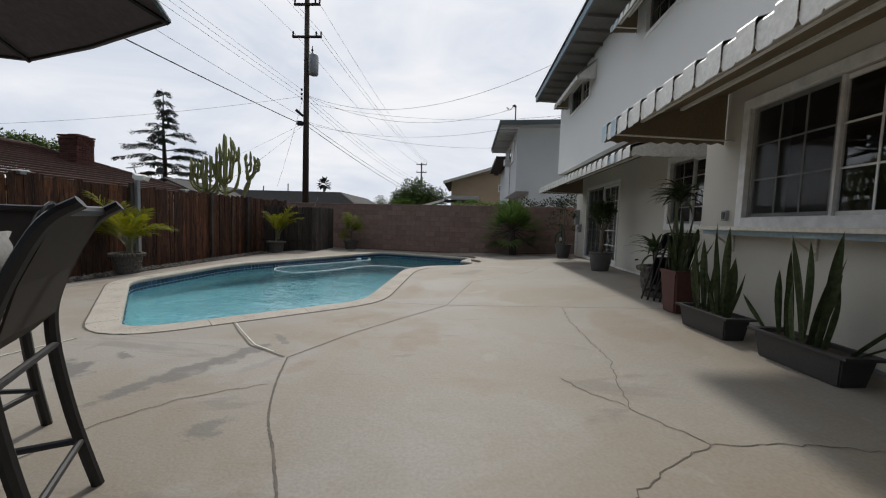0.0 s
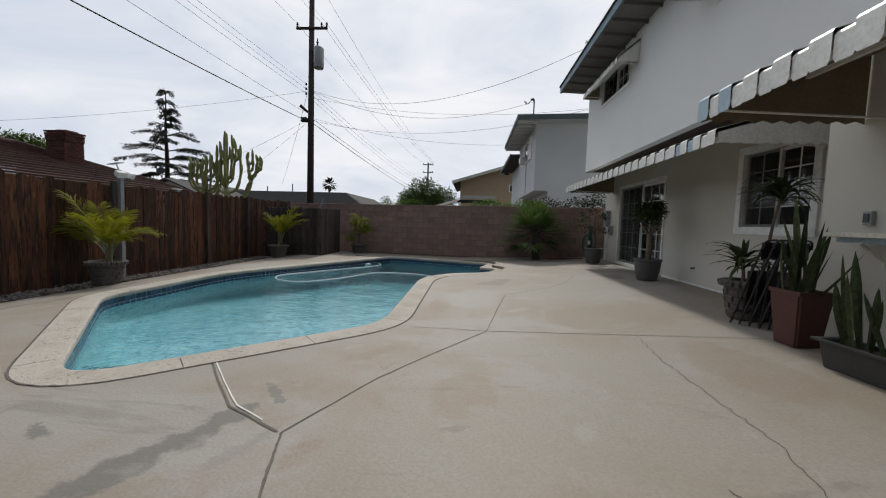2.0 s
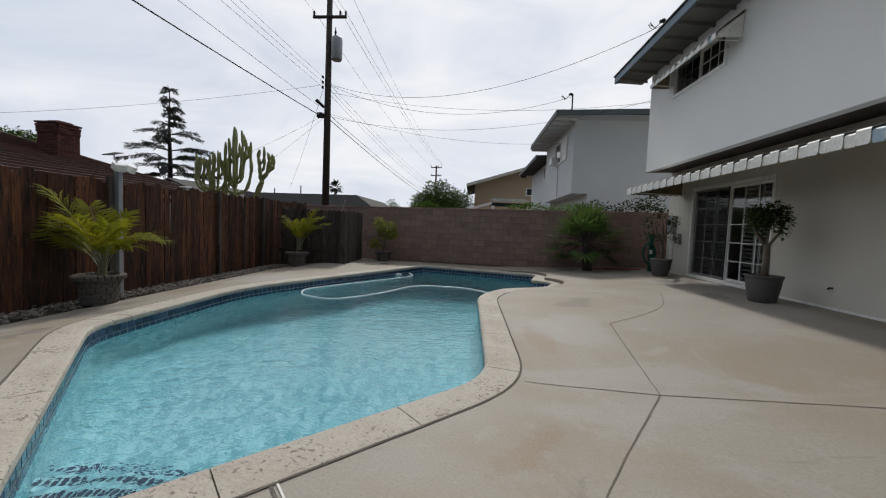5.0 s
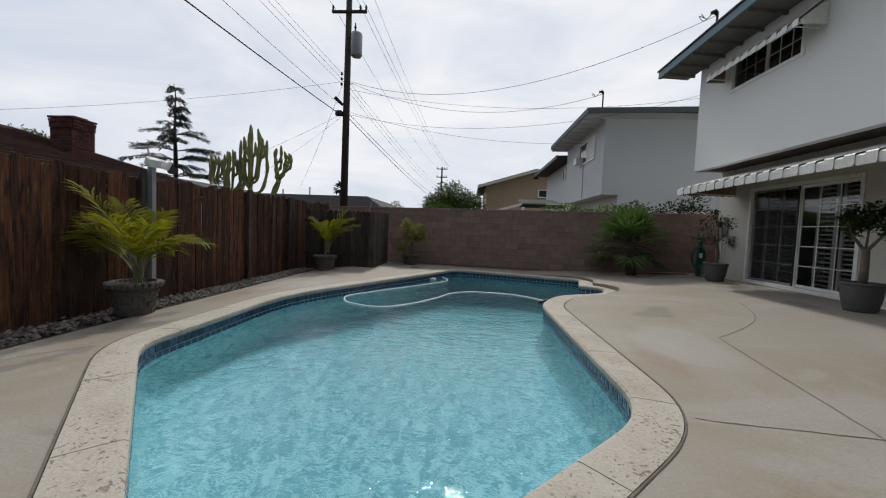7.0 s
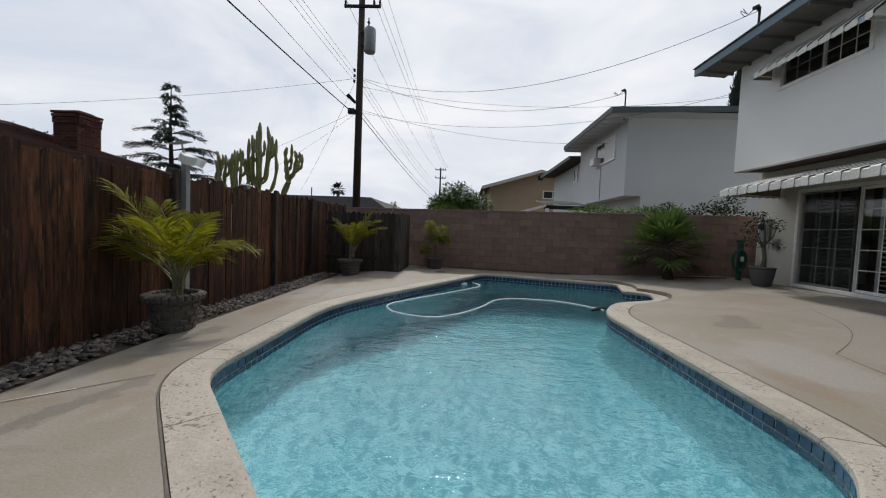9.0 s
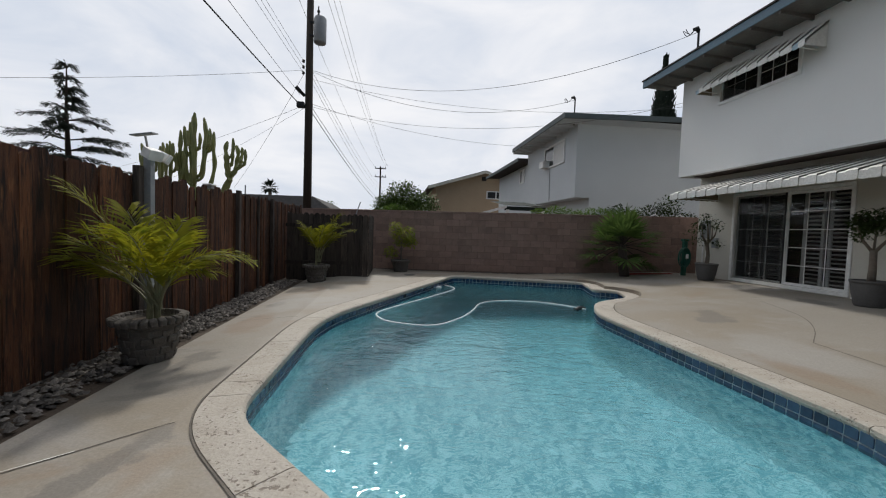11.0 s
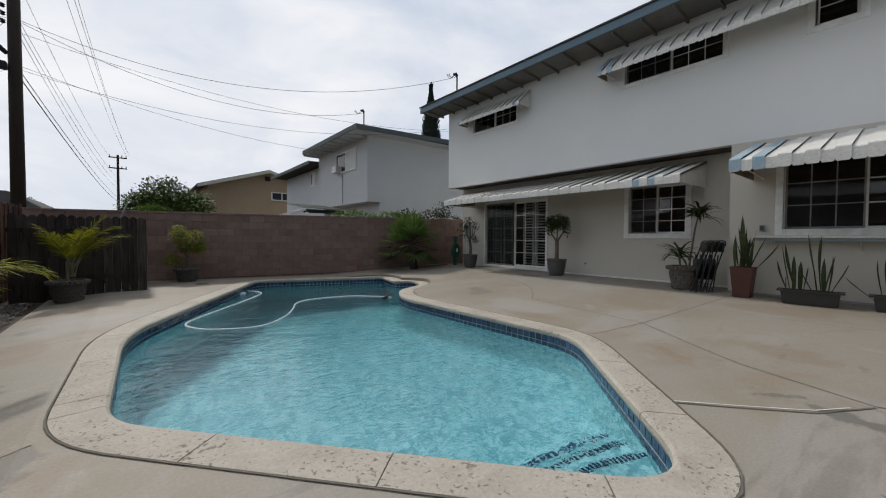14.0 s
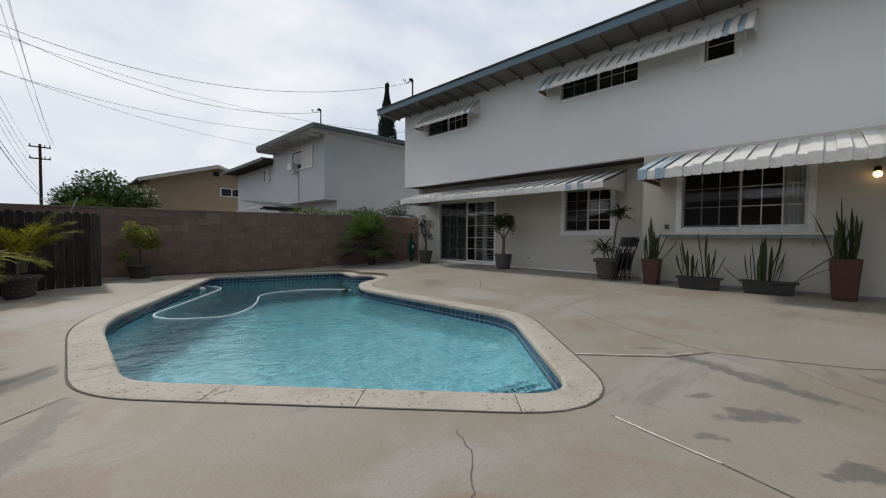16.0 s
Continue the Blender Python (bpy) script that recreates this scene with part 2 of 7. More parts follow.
M["grout"] = surf("grout", (0.46, 0.50, 0.53), (0.34, 0.39, 0.42), 9.0, 0.8, 0.1)
# sharp bright mottle imitates ripple light cast on the pool floor
M["plaster"] = surf("plaster_light_flecks", (0.95, 0.98, 0.97), (0.40, 0.60, 0.63), 13.0, 0.7, 0.05, 30, soft=0.06)
M["soil"] = surf("ground_soil", (0.10, 0.075, 0.055), (0.055, 0.042, 0.032), 2.0, 0.95, 0.5, 40)
M["gravel"] = surf("gravel_stone", (0.075, 0.064, 0.055), (0.16, 0.145, 0.13), 30.0, 0.9, 0.3, island=0.85)
M["board"] = surf("fence_board", (0.150, 0.055, 0.021), (0.036, 0.0145, 0.008), 1.1, 0.85, 0.6, 30, c3=(0.014, 0.010, 0.008), stain=0.85, vary=0.5, stretch=(7, 7, 0.7),
                  streak=((3.2, 0.50, 0.62, 0.9, (0.010, 0.007, 0.006)), (5.5, 0.55, 0.68, 0.6, (0.22, 0.095, 0.040)), (9.0, 0.58, 0.66, 0.6, (0.012, 0.008, 0.007))))
M["greywood"] = surf("weathered_board", (0.085, 0.066, 0.054), (0.036, 0.029, 0.025), 2.0, 0.9, 0.35, 30, c3=(0.02, 0.017, 0.015), stain=0.6, vary=0.35, stretch=(6, 6, 0.8),
                     streak=((3.0, 0.52, 0.66, 0.8, (0.014, 0.011, 0.010)),))
M["block"] = surf("concrete_block", (0.305, 0.202, 0.162), (0.235, 0.155, 0.126), 4.0, 0.92, 0.4, 80, vary=0.13, c3=(0.15, 0.105, 0.088), stain=0.5)
M["mortar"] = surf("mortar", (0.185, 0.13, 0.106), (0.155, 0.108, 0.088), 8.0, 0.95, 0.2)
M["stucco"] = surf("white_stucco", (0.80, 0.795, 0.78), (0.77, 0.765, 0.75), 0.5, 0.9, 0.03, 160, c3=(0.70, 0.685, 0.655), stain=0.35)
M["cream"] = surf("cream_stucco", (0.63, 0.60, 0.53), (0.57, 0.545, 0.48), 0.5, 0.9, 0.03, 160, c3=(0.49, 0.46, 0.395), stain=0.4)
# beige-grey eave boards with the shadow under the roof put into the colour
M["eave"] = surf("shaded_eave", (0.175, 0.165, 0.15), (0.125, 0.118, 0.108), 2.0, 0.8, 0.05, 30)
M["nbtrim"] = surf("grey_green_trim", (0.075, 0.095, 0.095), (0.11, 0.13, 0.13), 2.0, 0.7, 0.05, 30)
M["trim"] = surf("white_trim", (0.83, 0.825, 0.80), (0.78, 0.775, 0.75), 3.0, 0.5, 0.0, 8)
M["brownsoffit"] = surf("dark_brown_soffit", (0.115, 0.085, 0.070), (0.085, 0.063, 0.052), 2.0, 0.7, 0.05, 30)
M["soffit"] = surf("cream_soffit", (0.70, 0.66, 0.57), (0.63, 0.59, 0.50), 2.0, 0.7, 0.05, 30)
M["bluetrim"] = surf("blue_trim", (0.105, 0.175, 0.23), (0.14, 0.215, 0.27), 3.0, 0.5, 0.05, 30)
M["awning"] = surf("white_metal_awning", (0.80, 0.79, 0.75), (0.70, 0.685, 0.64), 3.0, 0.4, 0.03, 30, c3=(0.50, 0.475, 0.42), stain=0.35)
M["awnblue"] = surf("blue_metal_awning", (0.38, 0.49, 0.56), (0.31, 0.42, 0.50), 3.0, 0.4, 0.03, 30)
# brown underside tone with the shade between its open slats mixed in
M["awnunder"] = surf("shaded_awning_under", (0.25, 0.20, 0.13), (0.17, 0.135, 0.09), 2.0, 0.7, 0.05, 30)
M["roofing"] = surf("roof_shingle", (0.045, 0.043, 0.042), (0.085, 0.08, 0.076), 6.0, 0.95, 0.4, 40)
# near-black base colour stands in for the shade of unlit rooms
M["dark"] = surf("unlit_dark", (0.020, 0.019, 0.018), (0.035, 0.032, 0.03), 1.5, 0.8, 0.0)
M["blackmetal"] = surf("black_metal", (0.012, 0.012, 0.013), (0.022, 0.021, 0.021), 8.0, 0.42, 0.05, 60)
M["pole"] = surf("tarred_wood_pole", (0.030, 0.023, 0.018), (0.055, 0.042, 0.033), 3.0, 0.9, 0.3, 30, stretch=(4, 4, 0.5))
M["wire"] = surf("wire_black", (0.03, 0.03, 0.032), (0.05, 0.05, 0.052), 3.0, 0.6, 0.0)
M["greymetal"] = surf("grey_metal", (0.36, 0.37, 0.38), (0.28, 0.29, 0.30), 5.0, 0.45, 0.05, 40, metal=0.3)
M["potgrey"] = surf("grey_pot", (0.075, 0.073, 0.072), (0.11, 0.106, 0.102), 4.0, 0.7, 0.1, 50)
M["potstone"] = surf("stone_pot", (0.14, 0.125, 0.11), (0.075, 0.068, 0.060), 9.0, 0.92, 0.5, 50, c3=(0.21, 0.19, 0.165), stain=0.5)
M["potred"] = surf("terracotta_pot", (0.095, 0.036, 0.028), (0.07, 0.028, 0.023), 3.0, 0.55, 0.08, 50)
M["planter"] = surf("grey_planter", (0.034, 0.033, 0.033), (0.050, 0.048, 0.047), 4.0, 0.55, 0.08, 50)
M["bark"] = surf("bark", (0.20, 0.165, 0.13), (0.12, 0.10, 0.08), 12.0, 0.9, 0.5, 50)
M["bush"] = surf("bush_leaf", (0.07, 0.13, 0.028), (0.035, 0.075, 0.018), 5.0, 0.6, 0.0, vary=0.2)
M["treeleaf"] = surf("tree_leaf", (0.15, 0.22, 0.05), (0.065, 0.115, 0.028), 0.6, 0.6, 0.0)
M["pine"] = surf("pine_needle", (0.020, 0.034, 0.020), (0.012, 0.022, 0.014), 1.0, 0.8, 0.0)
M["cactus"] = surf("cactus_skin", (0.31, 0.31, 0.11), (0.17, 0.20, 0.08), 3.0, 0.6, 0.2, 30, c3=(0.30, 0.25, 0.13), stain=0.5)
M["brick"] = surf("chimney_brick", (0.115, 0.042, 0.030), (0.07, 0.028, 0.022), 9.0, 0.9, 0.3, 60, vary=0.35)
M["claytile"] = surf("brown_roof_tile", (0.080, 0.038, 0.028), (0.045, 0.024, 0.019), 4.0, 0.9, 0.3, 40, vary=0.2)
M["tan"] = surf("tan_stucco", (0.50, 0.37, 0.245), (0.45, 0.33, 0.22), 1.0, 0.9, 0.1, 40)
M["greystucco"] = surf("blue_grey_stucco", (0.62, 0.645, 0.655), (0.56, 0.585, 0.60), 0.8, 0.9, 0.1, 40)
M["greenmetal"] = surf("green_metal", (0.022, 0.034, 0.030), (0.014, 0.023, 0.021), 4.0, 0.9, 0.05)
M["sling"] = surf("brown_sling", (0.034, 0.027, 0.022), (0.048, 0.038, 0.031), 3.0, 0.8, 0.15, 200)
M["pillow"] = surf("grey_pillow", (0.33, 0.33, 0.32), (0.20, 0.20, 0.20), 14.0, 0.9, 0.2, 90)
M["hose"] = surf("green_hose", (0.02, 0.11, 0.075), (0.015, 0.085, 0.06), 6.0, 0.45, 0.05)
M["redhose"] = surf("red_hose", (0.30, 0.035, 0.025), (0.22, 0.03, 0.02), 6.0, 0.45, 0.05)
M["poolhose"] = surf("white_pool_hose", (0.78, 0.80, 0.80), (0.70, 0.73, 0.74), 6.0, 0.4, 0.05)
# darker copy of the white slats, shade behind the glass put into its grey
M["shutter"] = surf("shaded_white_shutter", (0.40, 0.395, 0.38), (0.35, 0.345, 0.33), 4.0, 0.6, 0.02)
M["blind"] = surf("white_slat", (0.72, 0.71, 0.68), (0.66, 0.65, 0.62), 4.0, 0.6, 0.02)


def leaf_mat(name, c1, c2, scale=3.0, trans=0.35, vary=0.2):
    """A leaf: two greens by noise, with some light let through."""
    m = surf(name, c1, c2, scale, 0.68, 0.03, 40, vary=vary, spec=0.2)
    n, l = m.node_tree.nodes, m.node_tree.links
    b = n["Principled BSDF"]
    src = b.inputs["Base Color"].links[0].from_socket
    t = n.new("ShaderNodeBsdfTranslucent")
    l.new(src, t.inputs["Color"])
    x = n.new("ShaderNodeMixShader")
    x.inputs[0].default_value = trans
    l.new(b.outputs[0], x.inputs[1])
    l.new(t.outputs[0], x.inputs[2])
    l.new(x.outputs[0], n["Material Output"].inputs["Surface"])
    return m


M["palmleaf"] = leaf_mat("palm_leaf", (0.34, 0.31, 0.018), (0.085, 0.115, 0.012), 5.0, 0.5)
M["fanleaf"] = leaf_mat("fan_palm_leaf", (0.16, 0.25, 0.06), (0.055, 0.10, 0.026), 3.0, 0.45)
M["ficus"] = leaf_mat("ficus_leaf", (0.05, 0.075, 0.020), (0.022, 0.038, 0.012), 4.0, 0.3)
M["citrus"] = leaf_mat("citrus_leaf", (0.36, 0.36, 0.05), (0.14, 0.20, 0.035), 4.0, 0.5)
M["snake"] = leaf_mat("snake_leaf", (0.095, 0.115, 0.050), (0.030, 0.046, 0.022), 22.0, 0.15)
M["dracaena"] = leaf_mat("dracaena_leaf", (0.060, 0.085, 0.035), (0.030, 0.042, 0.020), 4.0, 0.2)
M["ivy"] = leaf_mat("ivy_leaf", (0.13, 0.22, 0.035), (0.06, 0.11, 0.02), 2.0, 0.3)

M["fabric"] = leaf_mat("dark_canopy_fabric", (0.13, 0.12, 0.125), (0.16, 0.15, 0.155), 3.0, 0.5, 0.0)


def veil(name, colr, cover, scale=0.0, lo=0.45, hi=0.6):
    """A surface that covers only in part: a fine screen, or a stain that breaks up in patches."""
    m = bpy.data.materials.new(name)
    m.use_nodes = True
    n, l = m.node_tree.nodes, m.node_tree.links
    b = n["Principled BSDF"]
    b.inputs["Base Color"].default_value = (*colr, 1)
    b.inputs["Roughness"].default_value = 0.8
    t = n.new("ShaderNodeBsdfTransparent")
    x = n.new("ShaderNodeMixShader")
    x.inputs[0].default_value = cover
    if scale > 0:
        co = n.new("ShaderNodeTexCoord")
        z = n.new("ShaderNodeTexNoise")
        z.inputs["Scale"].default_value, z.inputs["Detail"].default_value, z.inputs["Roughness"].default_value = scale, 6.0, 0.65
        r = n.new("ShaderNodeMapRange")
        r.inputs["From Min"].default_value, r.inputs["From Max"].default_value, r.inputs["To Max"].default_value = lo, hi, cover
        l.new(co.outputs["Object"], z.inputs["Vector"])
        l.new(z.outputs["Fac"], r.inputs["Value"])
        l.new(r.outputs["Result"], x.inputs[0])
    l.new(t.outputs[0], x.inputs[1])
    l.new(b.outputs[0], x.inputs[2])
    l.new(x.outputs[0], n["Material Output"].inputs["Surface"])
    return m


M["screen"] = veil("insect_screen", (0.016, 0.016, 0.016), 0.30)
M["glass"] = bpy.data.materials.new("window_glass")
M["glass"].use_nodes = True
_b = M["glass"].node_tree.nodes["Principled BSDF"]
_b.inputs["Base Color"].default_value = (0.92, 0.95, 0.95, 1)
_b.inputs["Roughness"].default_value = 0.01
_b.inputs["Transmission Weight"].default_value = 1.0
_b.inputs["IOR"].default_value = 1.45

# pool water: tinted, with wavelets at two sizes
M["water"] = bpy.data.materials.new("pool_water")
M["water"].use_nodes = True
_n, _l = M["water"].node_tree.nodes, M["water"].node_tree.links
_b = _n["Principled BSDF"]
_b.inputs["Roughness"].default_value = 0.02
_b.inputs["Transmission Weight"].default_value = 1.0
_b.inputs["IOR"].default_value = 1.33
_b.inputs["Specular IOR Level"].default_value = 0.34
_c = _n.new("ShaderNodeTexCoord")
_w1 = _n.new("ShaderNodeTexNoise")
_w1.inputs["Scale"].default_value, _w1.inputs["Detail"].default_value, _w1.inputs["Distortion"].default_value = 5.2, 2.5, 1.3
_mp = _n.new("ShaderNodeMapping")
_mp.inputs["Scale"].default_value = (0.9, 1.35, 1.0)
_mp.inputs["Rotation"].default_value = (0, 0, radians(12))
_l.new(_c.outputs["Object"], _mp.inputs["Vector"])
_l.new(_mp.outputs["Vector"], _w1.inputs["Vector"])
_w2 = _n.new("ShaderNodeTexNoise")
_w2.inputs["Scale"].default_value, _w2.inputs["Detail"].default_value = 1.1, 2.0
_l.new(_mp.outputs["Vector"], _w2.inputs["Vector"])
_ad = _n.new("ShaderNodeMath")
_ad.operation = 'MULTIPLY_ADD'
_ad.inputs[1].default_value = 2.0
_l.new(_w2.outputs["Fac"], _ad.inputs[0])
_l.new(_w1.outputs["Fac"], _ad.inputs[2])
_sx = _n.new("ShaderNodeSeparateXYZ")   # light is lost over the depth, which grows along y
_l.new(_c.outputs["Object"], _sx.inputs[0])
_dr = _n.new("ShaderNodeMapRange")
_dr.inputs["From Min"].default_value, _dr.inputs["From Max"].default_value = 5.0, 12.5
_l.new(_sx.outputs["Y"], _dr.inputs["Value"])
_dm = _n.new("ShaderNodeMix")
_dm.data_type = 'RGBA'
_dm.inputs[6].default_value = (0.064, 0.238, 0.312, 1)
_dm.inputs[7].default_value = (0.014, 0.115, 0.165, 1)
_l.new(_dr.outputs["Result"], _dm.inputs["Factor"])
_l.new(_dm.outputs[2], _b.inputs["Base Color"])
_w3 = _n.new("ShaderNodeTexNoise")
_w3.inputs["Scale"].default_value, _w3.inputs["Detail"].default_value, _w3.inputs["Distortion"].default_value = 13.0, 2.0, 1.2
_l.new(_mp.outputs["Vector"], _w3.inputs["Vector"])
_a3 = _n.new("ShaderNodeMath")
_a3.operation = 'MULTIPLY_ADD'
_a3.inputs[1].default_value = 0.20
_l.new(_w3.outputs["Fac"], _a3.inputs[0])
_l.new(_ad.outputs[0], _a3.inputs[2])
_ad = _a3
_bp = _n.new("ShaderNodeBump")
_bp.inputs["Strength"].default_value, _bp.inputs["Distance"].default_value = 0.9, 0.012
_l.new(_ad.outputs[0], _bp.inputs["Height"])
_l.new(_bp.outputs["Normal"], _b.inputs["Normal"])


# ---- mesh helpers ----
def mesh_of(name, bm, mat, smooth=False):
    me = bpy.data.meshes.new(name)
    bm.to_mesh(me)
    bm.free()
    me.materials.append(mat)
    if smooth:
        for p in me.polygons:
            p.use_smooth = True
    return me


def part(name, bm, material, parent=None, label="", smooth=False):
    ob = new(name, mesh_of(name, bm, material, smooth))
    if parent:
        ob.parent = parent
    if label:
        ob["label"] = label
    return ob


def thing(name, label, category, x=0, y=0, z=0, turn=0, group="", kind=""):
    e = new(name)
    e.empty_display_size = 0.2
    e.matrix_world = pose(x, y, z, 0, 0, turn)
    return tagged(e, label, category, group, kind)


def box(bm, x0, x1, y0, y1, z0, z1, bevel=0.0):
    v = [bm.verts.new((x, y, z)) for z in (z0, z1) for y in (y0, y1) for x in (x0, x1)]
    f = [bm.faces.new([v[i] for i in q]) for q in ((0, 2, 3, 1), (4, 5, 7, 6), (0, 1, 5, 4), (2, 6, 7, 3), (0, 4, 6, 2), (1, 3, 7, 5))]
    if bevel > 0:
        es = list({e for q in f for e in q.edges})
        bmesh.ops.bevel(bm, geom=es, offset=bevel, segments=2, profile=0.5, affect='EDGES')
    return bm


def boxes(*dims, bevel=0.0):
    bm = bmesh.new()
    for d in dims:
        box(bm, *d, bevel=bevel)
    return bm


def lathe(bm, profile, segs=24, cx=0.0, cy=0.0, wob=0.0):
    rings = []
    for r, z in profile:
        rings.append([bm.verts.new((cx + r * math.cos(2 * math.pi * i / segs) * (1 + wob * math.sin(5 * i + z * 30)), cy + r * math.sin(2 * math.pi * i / segs) * (1 + wob * math.cos(7 * i + z * 23)), z)) for i in range(segs)])
    for a, b in zip(rings, rings[1:]):
        for i in range(segs):
            bm.faces.new((a[i], a[(i + 1) % segs], b[(i + 1) % segs], b[i]))
    bm.faces.new(rings[0][::-1])
    bm.faces.new(rings[-1])
    return bm


def tube(bm, pts, radii, segs=8):
    """A round bar along pts."""
    pts = [Vector(p) for p in pts]
    if not isinstance(radii, (list, tuple)):
        radii = [radii] * len(pts)
    rings = []
    side = None
    for i, p in enumerate(pts):
        d = (pts[min(i + 1, len(pts) - 1)] - pts[max(i - 1, 0)]).normalized()
        if side is None:
            side = d.orthogonal().normalized()
        side = (side - d * side.dot(d)).normalized()
        up = d.cross(side)
        rings.append([bm.verts.new(p + (side * math.cos(2 * math.pi * k / segs) + up * math.sin(2 * math.pi * k / segs)) * radii[i]) for k in range(segs)])
    for a, b in zip(rings, rings[1:]):
        for k in range(segs):
            bm.faces.new((a[k], a[(k + 1) % segs], b[(k + 1) % segs], b[k]))
    bm.faces.new(rings[0][::-1])
    bm.faces.new(rings[-1])
    return bm


def strip(bm, pts, width, z_of, lift=0.003):
    """A flat band along pts that follows the paving."""
    left, right = [], []
    for i, p in enumerate(pts):
        a, b = Vector(pts[max(i - 1, 0)]), Vector(pts[min(i + 1, len(pts) - 1)])
        d = (b - a).normalized()
        nrm = Vector((-d.y, d.x))
        w = width * (0.75 + 0.5 * random.random()) / 2
        for side, s in ((left, 1), (right, -1)):
            q = Vector(p) + nrm * w * s
            side.append(bm.verts.new((q.x, q.y, z_of(q.x) + lift)))
    for i in range(len(pts) - 1):
        bm.faces.new((right[i], right[i + 1], left[i + 1], left[i]))
    return bm


def rounded(corners, steps=6):
    """A closed outline of (x, y, radius) corners, each rounded."""
    out = []
    n = len(corners)
    for i in range(n):
        p = Vector(corners[i][:2])
        a = (Vector(corners[i - 1][:2]) - p)
        b = (Vector(corners[(i + 1) % n][:2]) - p)
        r = min(corners[i][2], a.length * 0.48, b.length * 0.48)
        s, e = p + a.normalized() * r, p + b.normalized() * r
        for k in range(steps + 1):
            t = k / steps
            out.append(s * (1 - t) ** 2 + p * 2 * t * (1 - t) + e * t * t)
    return out


def resample(pts, step):
    """Points at even steps along a closed outline."""
    closed = pts + [pts[0]]
    out, carry = [], 0.0
    for a, b in zip(closed, closed[1:]):
        d = (b - a).length
        while carry < d:
            out.append(a.lerp(b, carry / d))
            carry += step
        carry -= d
    return out


def offset_line(pts, d):
    """A closed outline pushed outwards by d."""
    out = []
    n = len(pts)
    for i in range(n):
        t = (pts[(i + 1) % n] - pts[i - 1]).normalized()
        out.append(pts[i] + Vector((t.y, -t.x)) * d)
    return out


def jag(pts, step=0.09, amp=0.02):
    """An uneven line through pts, for cracks."""
    out = []
    for a, b in zip(pts, pts[1:]):
        a, b = Vector(a), Vector(b)
        n = max(2, int((b - a).length / step))
        for i in range(n):
            j = 0 if i == 0 else random.uniform(-amp, amp)
            out.append(a.lerp(b, i / n) + Vector((j, random.uniform(-amp, amp) if i else 0)))
    out.append(Vector(pts[-1]))
    return out


def curve(pts, n=8):
    """A smooth line through pts (Catmull-Rom)."""
    p = [Vector(q) for q in pts]
    p = [p[0]] + p + [p[-1]]
    out = []
    for i in range(1, len(p) - 2):
        for k in range(n):
            t = k / n
            out.append(0.5 * ((2 * p[i]) + (p[i + 1] - p[i - 1]) * t + (2 * p[i - 1] - 5 * p[i] + 4 * p[i + 1] - p[i + 2]) * t * t + (3 * p[i] - p[i - 1] - 3 * p[i + 1] + p[i + 2]) * t ** 3))
    out.append(p[-2])
    return out


def deck_z(x):
    return 0.052 * min(max(x + 1.0, 0.0), 4.3) - 0.10 * min(max((-6.1 - x) / 0.92, 0.0), 1.0)


# ---- pool and paving ----
POOL = [(-5.76, 6.22, 0.30), (-3.425, 3.60, 0.42), (-1.42, 5.58, 0.42), (-1.46, 9.45, 0.45), (-0.95, 10.40, 0.35), (0.12, 10.95, 0.45), (0.36, 11.75, 0.12), (-0.10, 12.02, 0.06),
        (0.22, 13.18, 0.10), (-3.12, 14.22, 0.35), (-5.74, 9.0, 0.8)]
inner = resample(rounded(POOL), 0.055)
if sum(a.x * b.y - b.x * a.y for a, b in zip(inner, inner[1:] + inner[:1])) < 0:
    inner.reverse()
smooth_in = [sum((inner[(i + k) % len(inner)] for k in (-2, -1, 0, 1, 2)), Vector((0, 0))) / 5 for i in range(len(inner))]
unit = offset_line(smooth_in, 1.0)
wide = []
for p, q in zip(smooth_in, unit):
    nrm = q - p
    wide.append(p + nrm * (0.33 - 0.03 * max(0.0, -nrm.x * 0.747 - nrm.y * 0.665) ** 6 - 0.02 * max(0.0, -nrm.x) ** 12 - 0.03 * max(0.0, nrm.x * 0.703 - nrm.y * 0.711) ** 6))
outer = []
for i in range(len(wide)):
    h = 6 if wide[i].y > 9.0 else 3
    outer.append(sum((wide[(i + k) % len(wide)] for k in range(-h, h + 1)), Vector((0, 0))) / (2 * h + 1))
DECK_X0, DECK_X1, DECK_Y0, DECK_Y1 = -7.02, 4.6, -6.0, 16.6
WATER_Z = -0.175


def loop_edges(bm, pts, z):
    v = [bm.verts.new((p[0], p[1], z)) for p in pts]
    return v, [bm.edges.new((v[i], v[(i + 1) % len(v)])) for i in range(len(v))]


bm = bmesh.new()
edge_pts = outer[::3]
_, e1 = loop_edges(bm, edge_pts, 0)
_, e2 = loop_edges(bm, [(DECK_X0, DECK_Y0), (DECK_X1, DECK_Y0), (DECK_X1, DECK_Y1), (DECK_X0, DECK_Y1)], 0)
bmesh.ops.triangle_fill(bm, edges=e1 + e2, use_beauty=True, normal=(0, 0, 1))
for x in (-6.1, -1.0, 3.3):
    bmesh.ops.bisect_plane(bm, geom=bm.verts[:] + bm.edges[:] + bm.faces[:], plane_co=(x, 0, 0), plane_no=(1, 0, 0))
bmesh.ops.recalc_face_normals(bm, faces=bm.faces[:])
if sum(f.normal.z for f in bm.faces) < 0:
    bmesh.ops.reverse_faces(bm, faces=bm.faces[:])
ext = bmesh.ops.extrude_face_region(bm, geom=bm.faces[:])
for v in [g for g in ext["geom"] if isinstance(g, bmesh.types.BMVert)]:
    v.co.z -= 0.12
for v in bm.verts:
    v.co.z += deck_z(v.co.x)
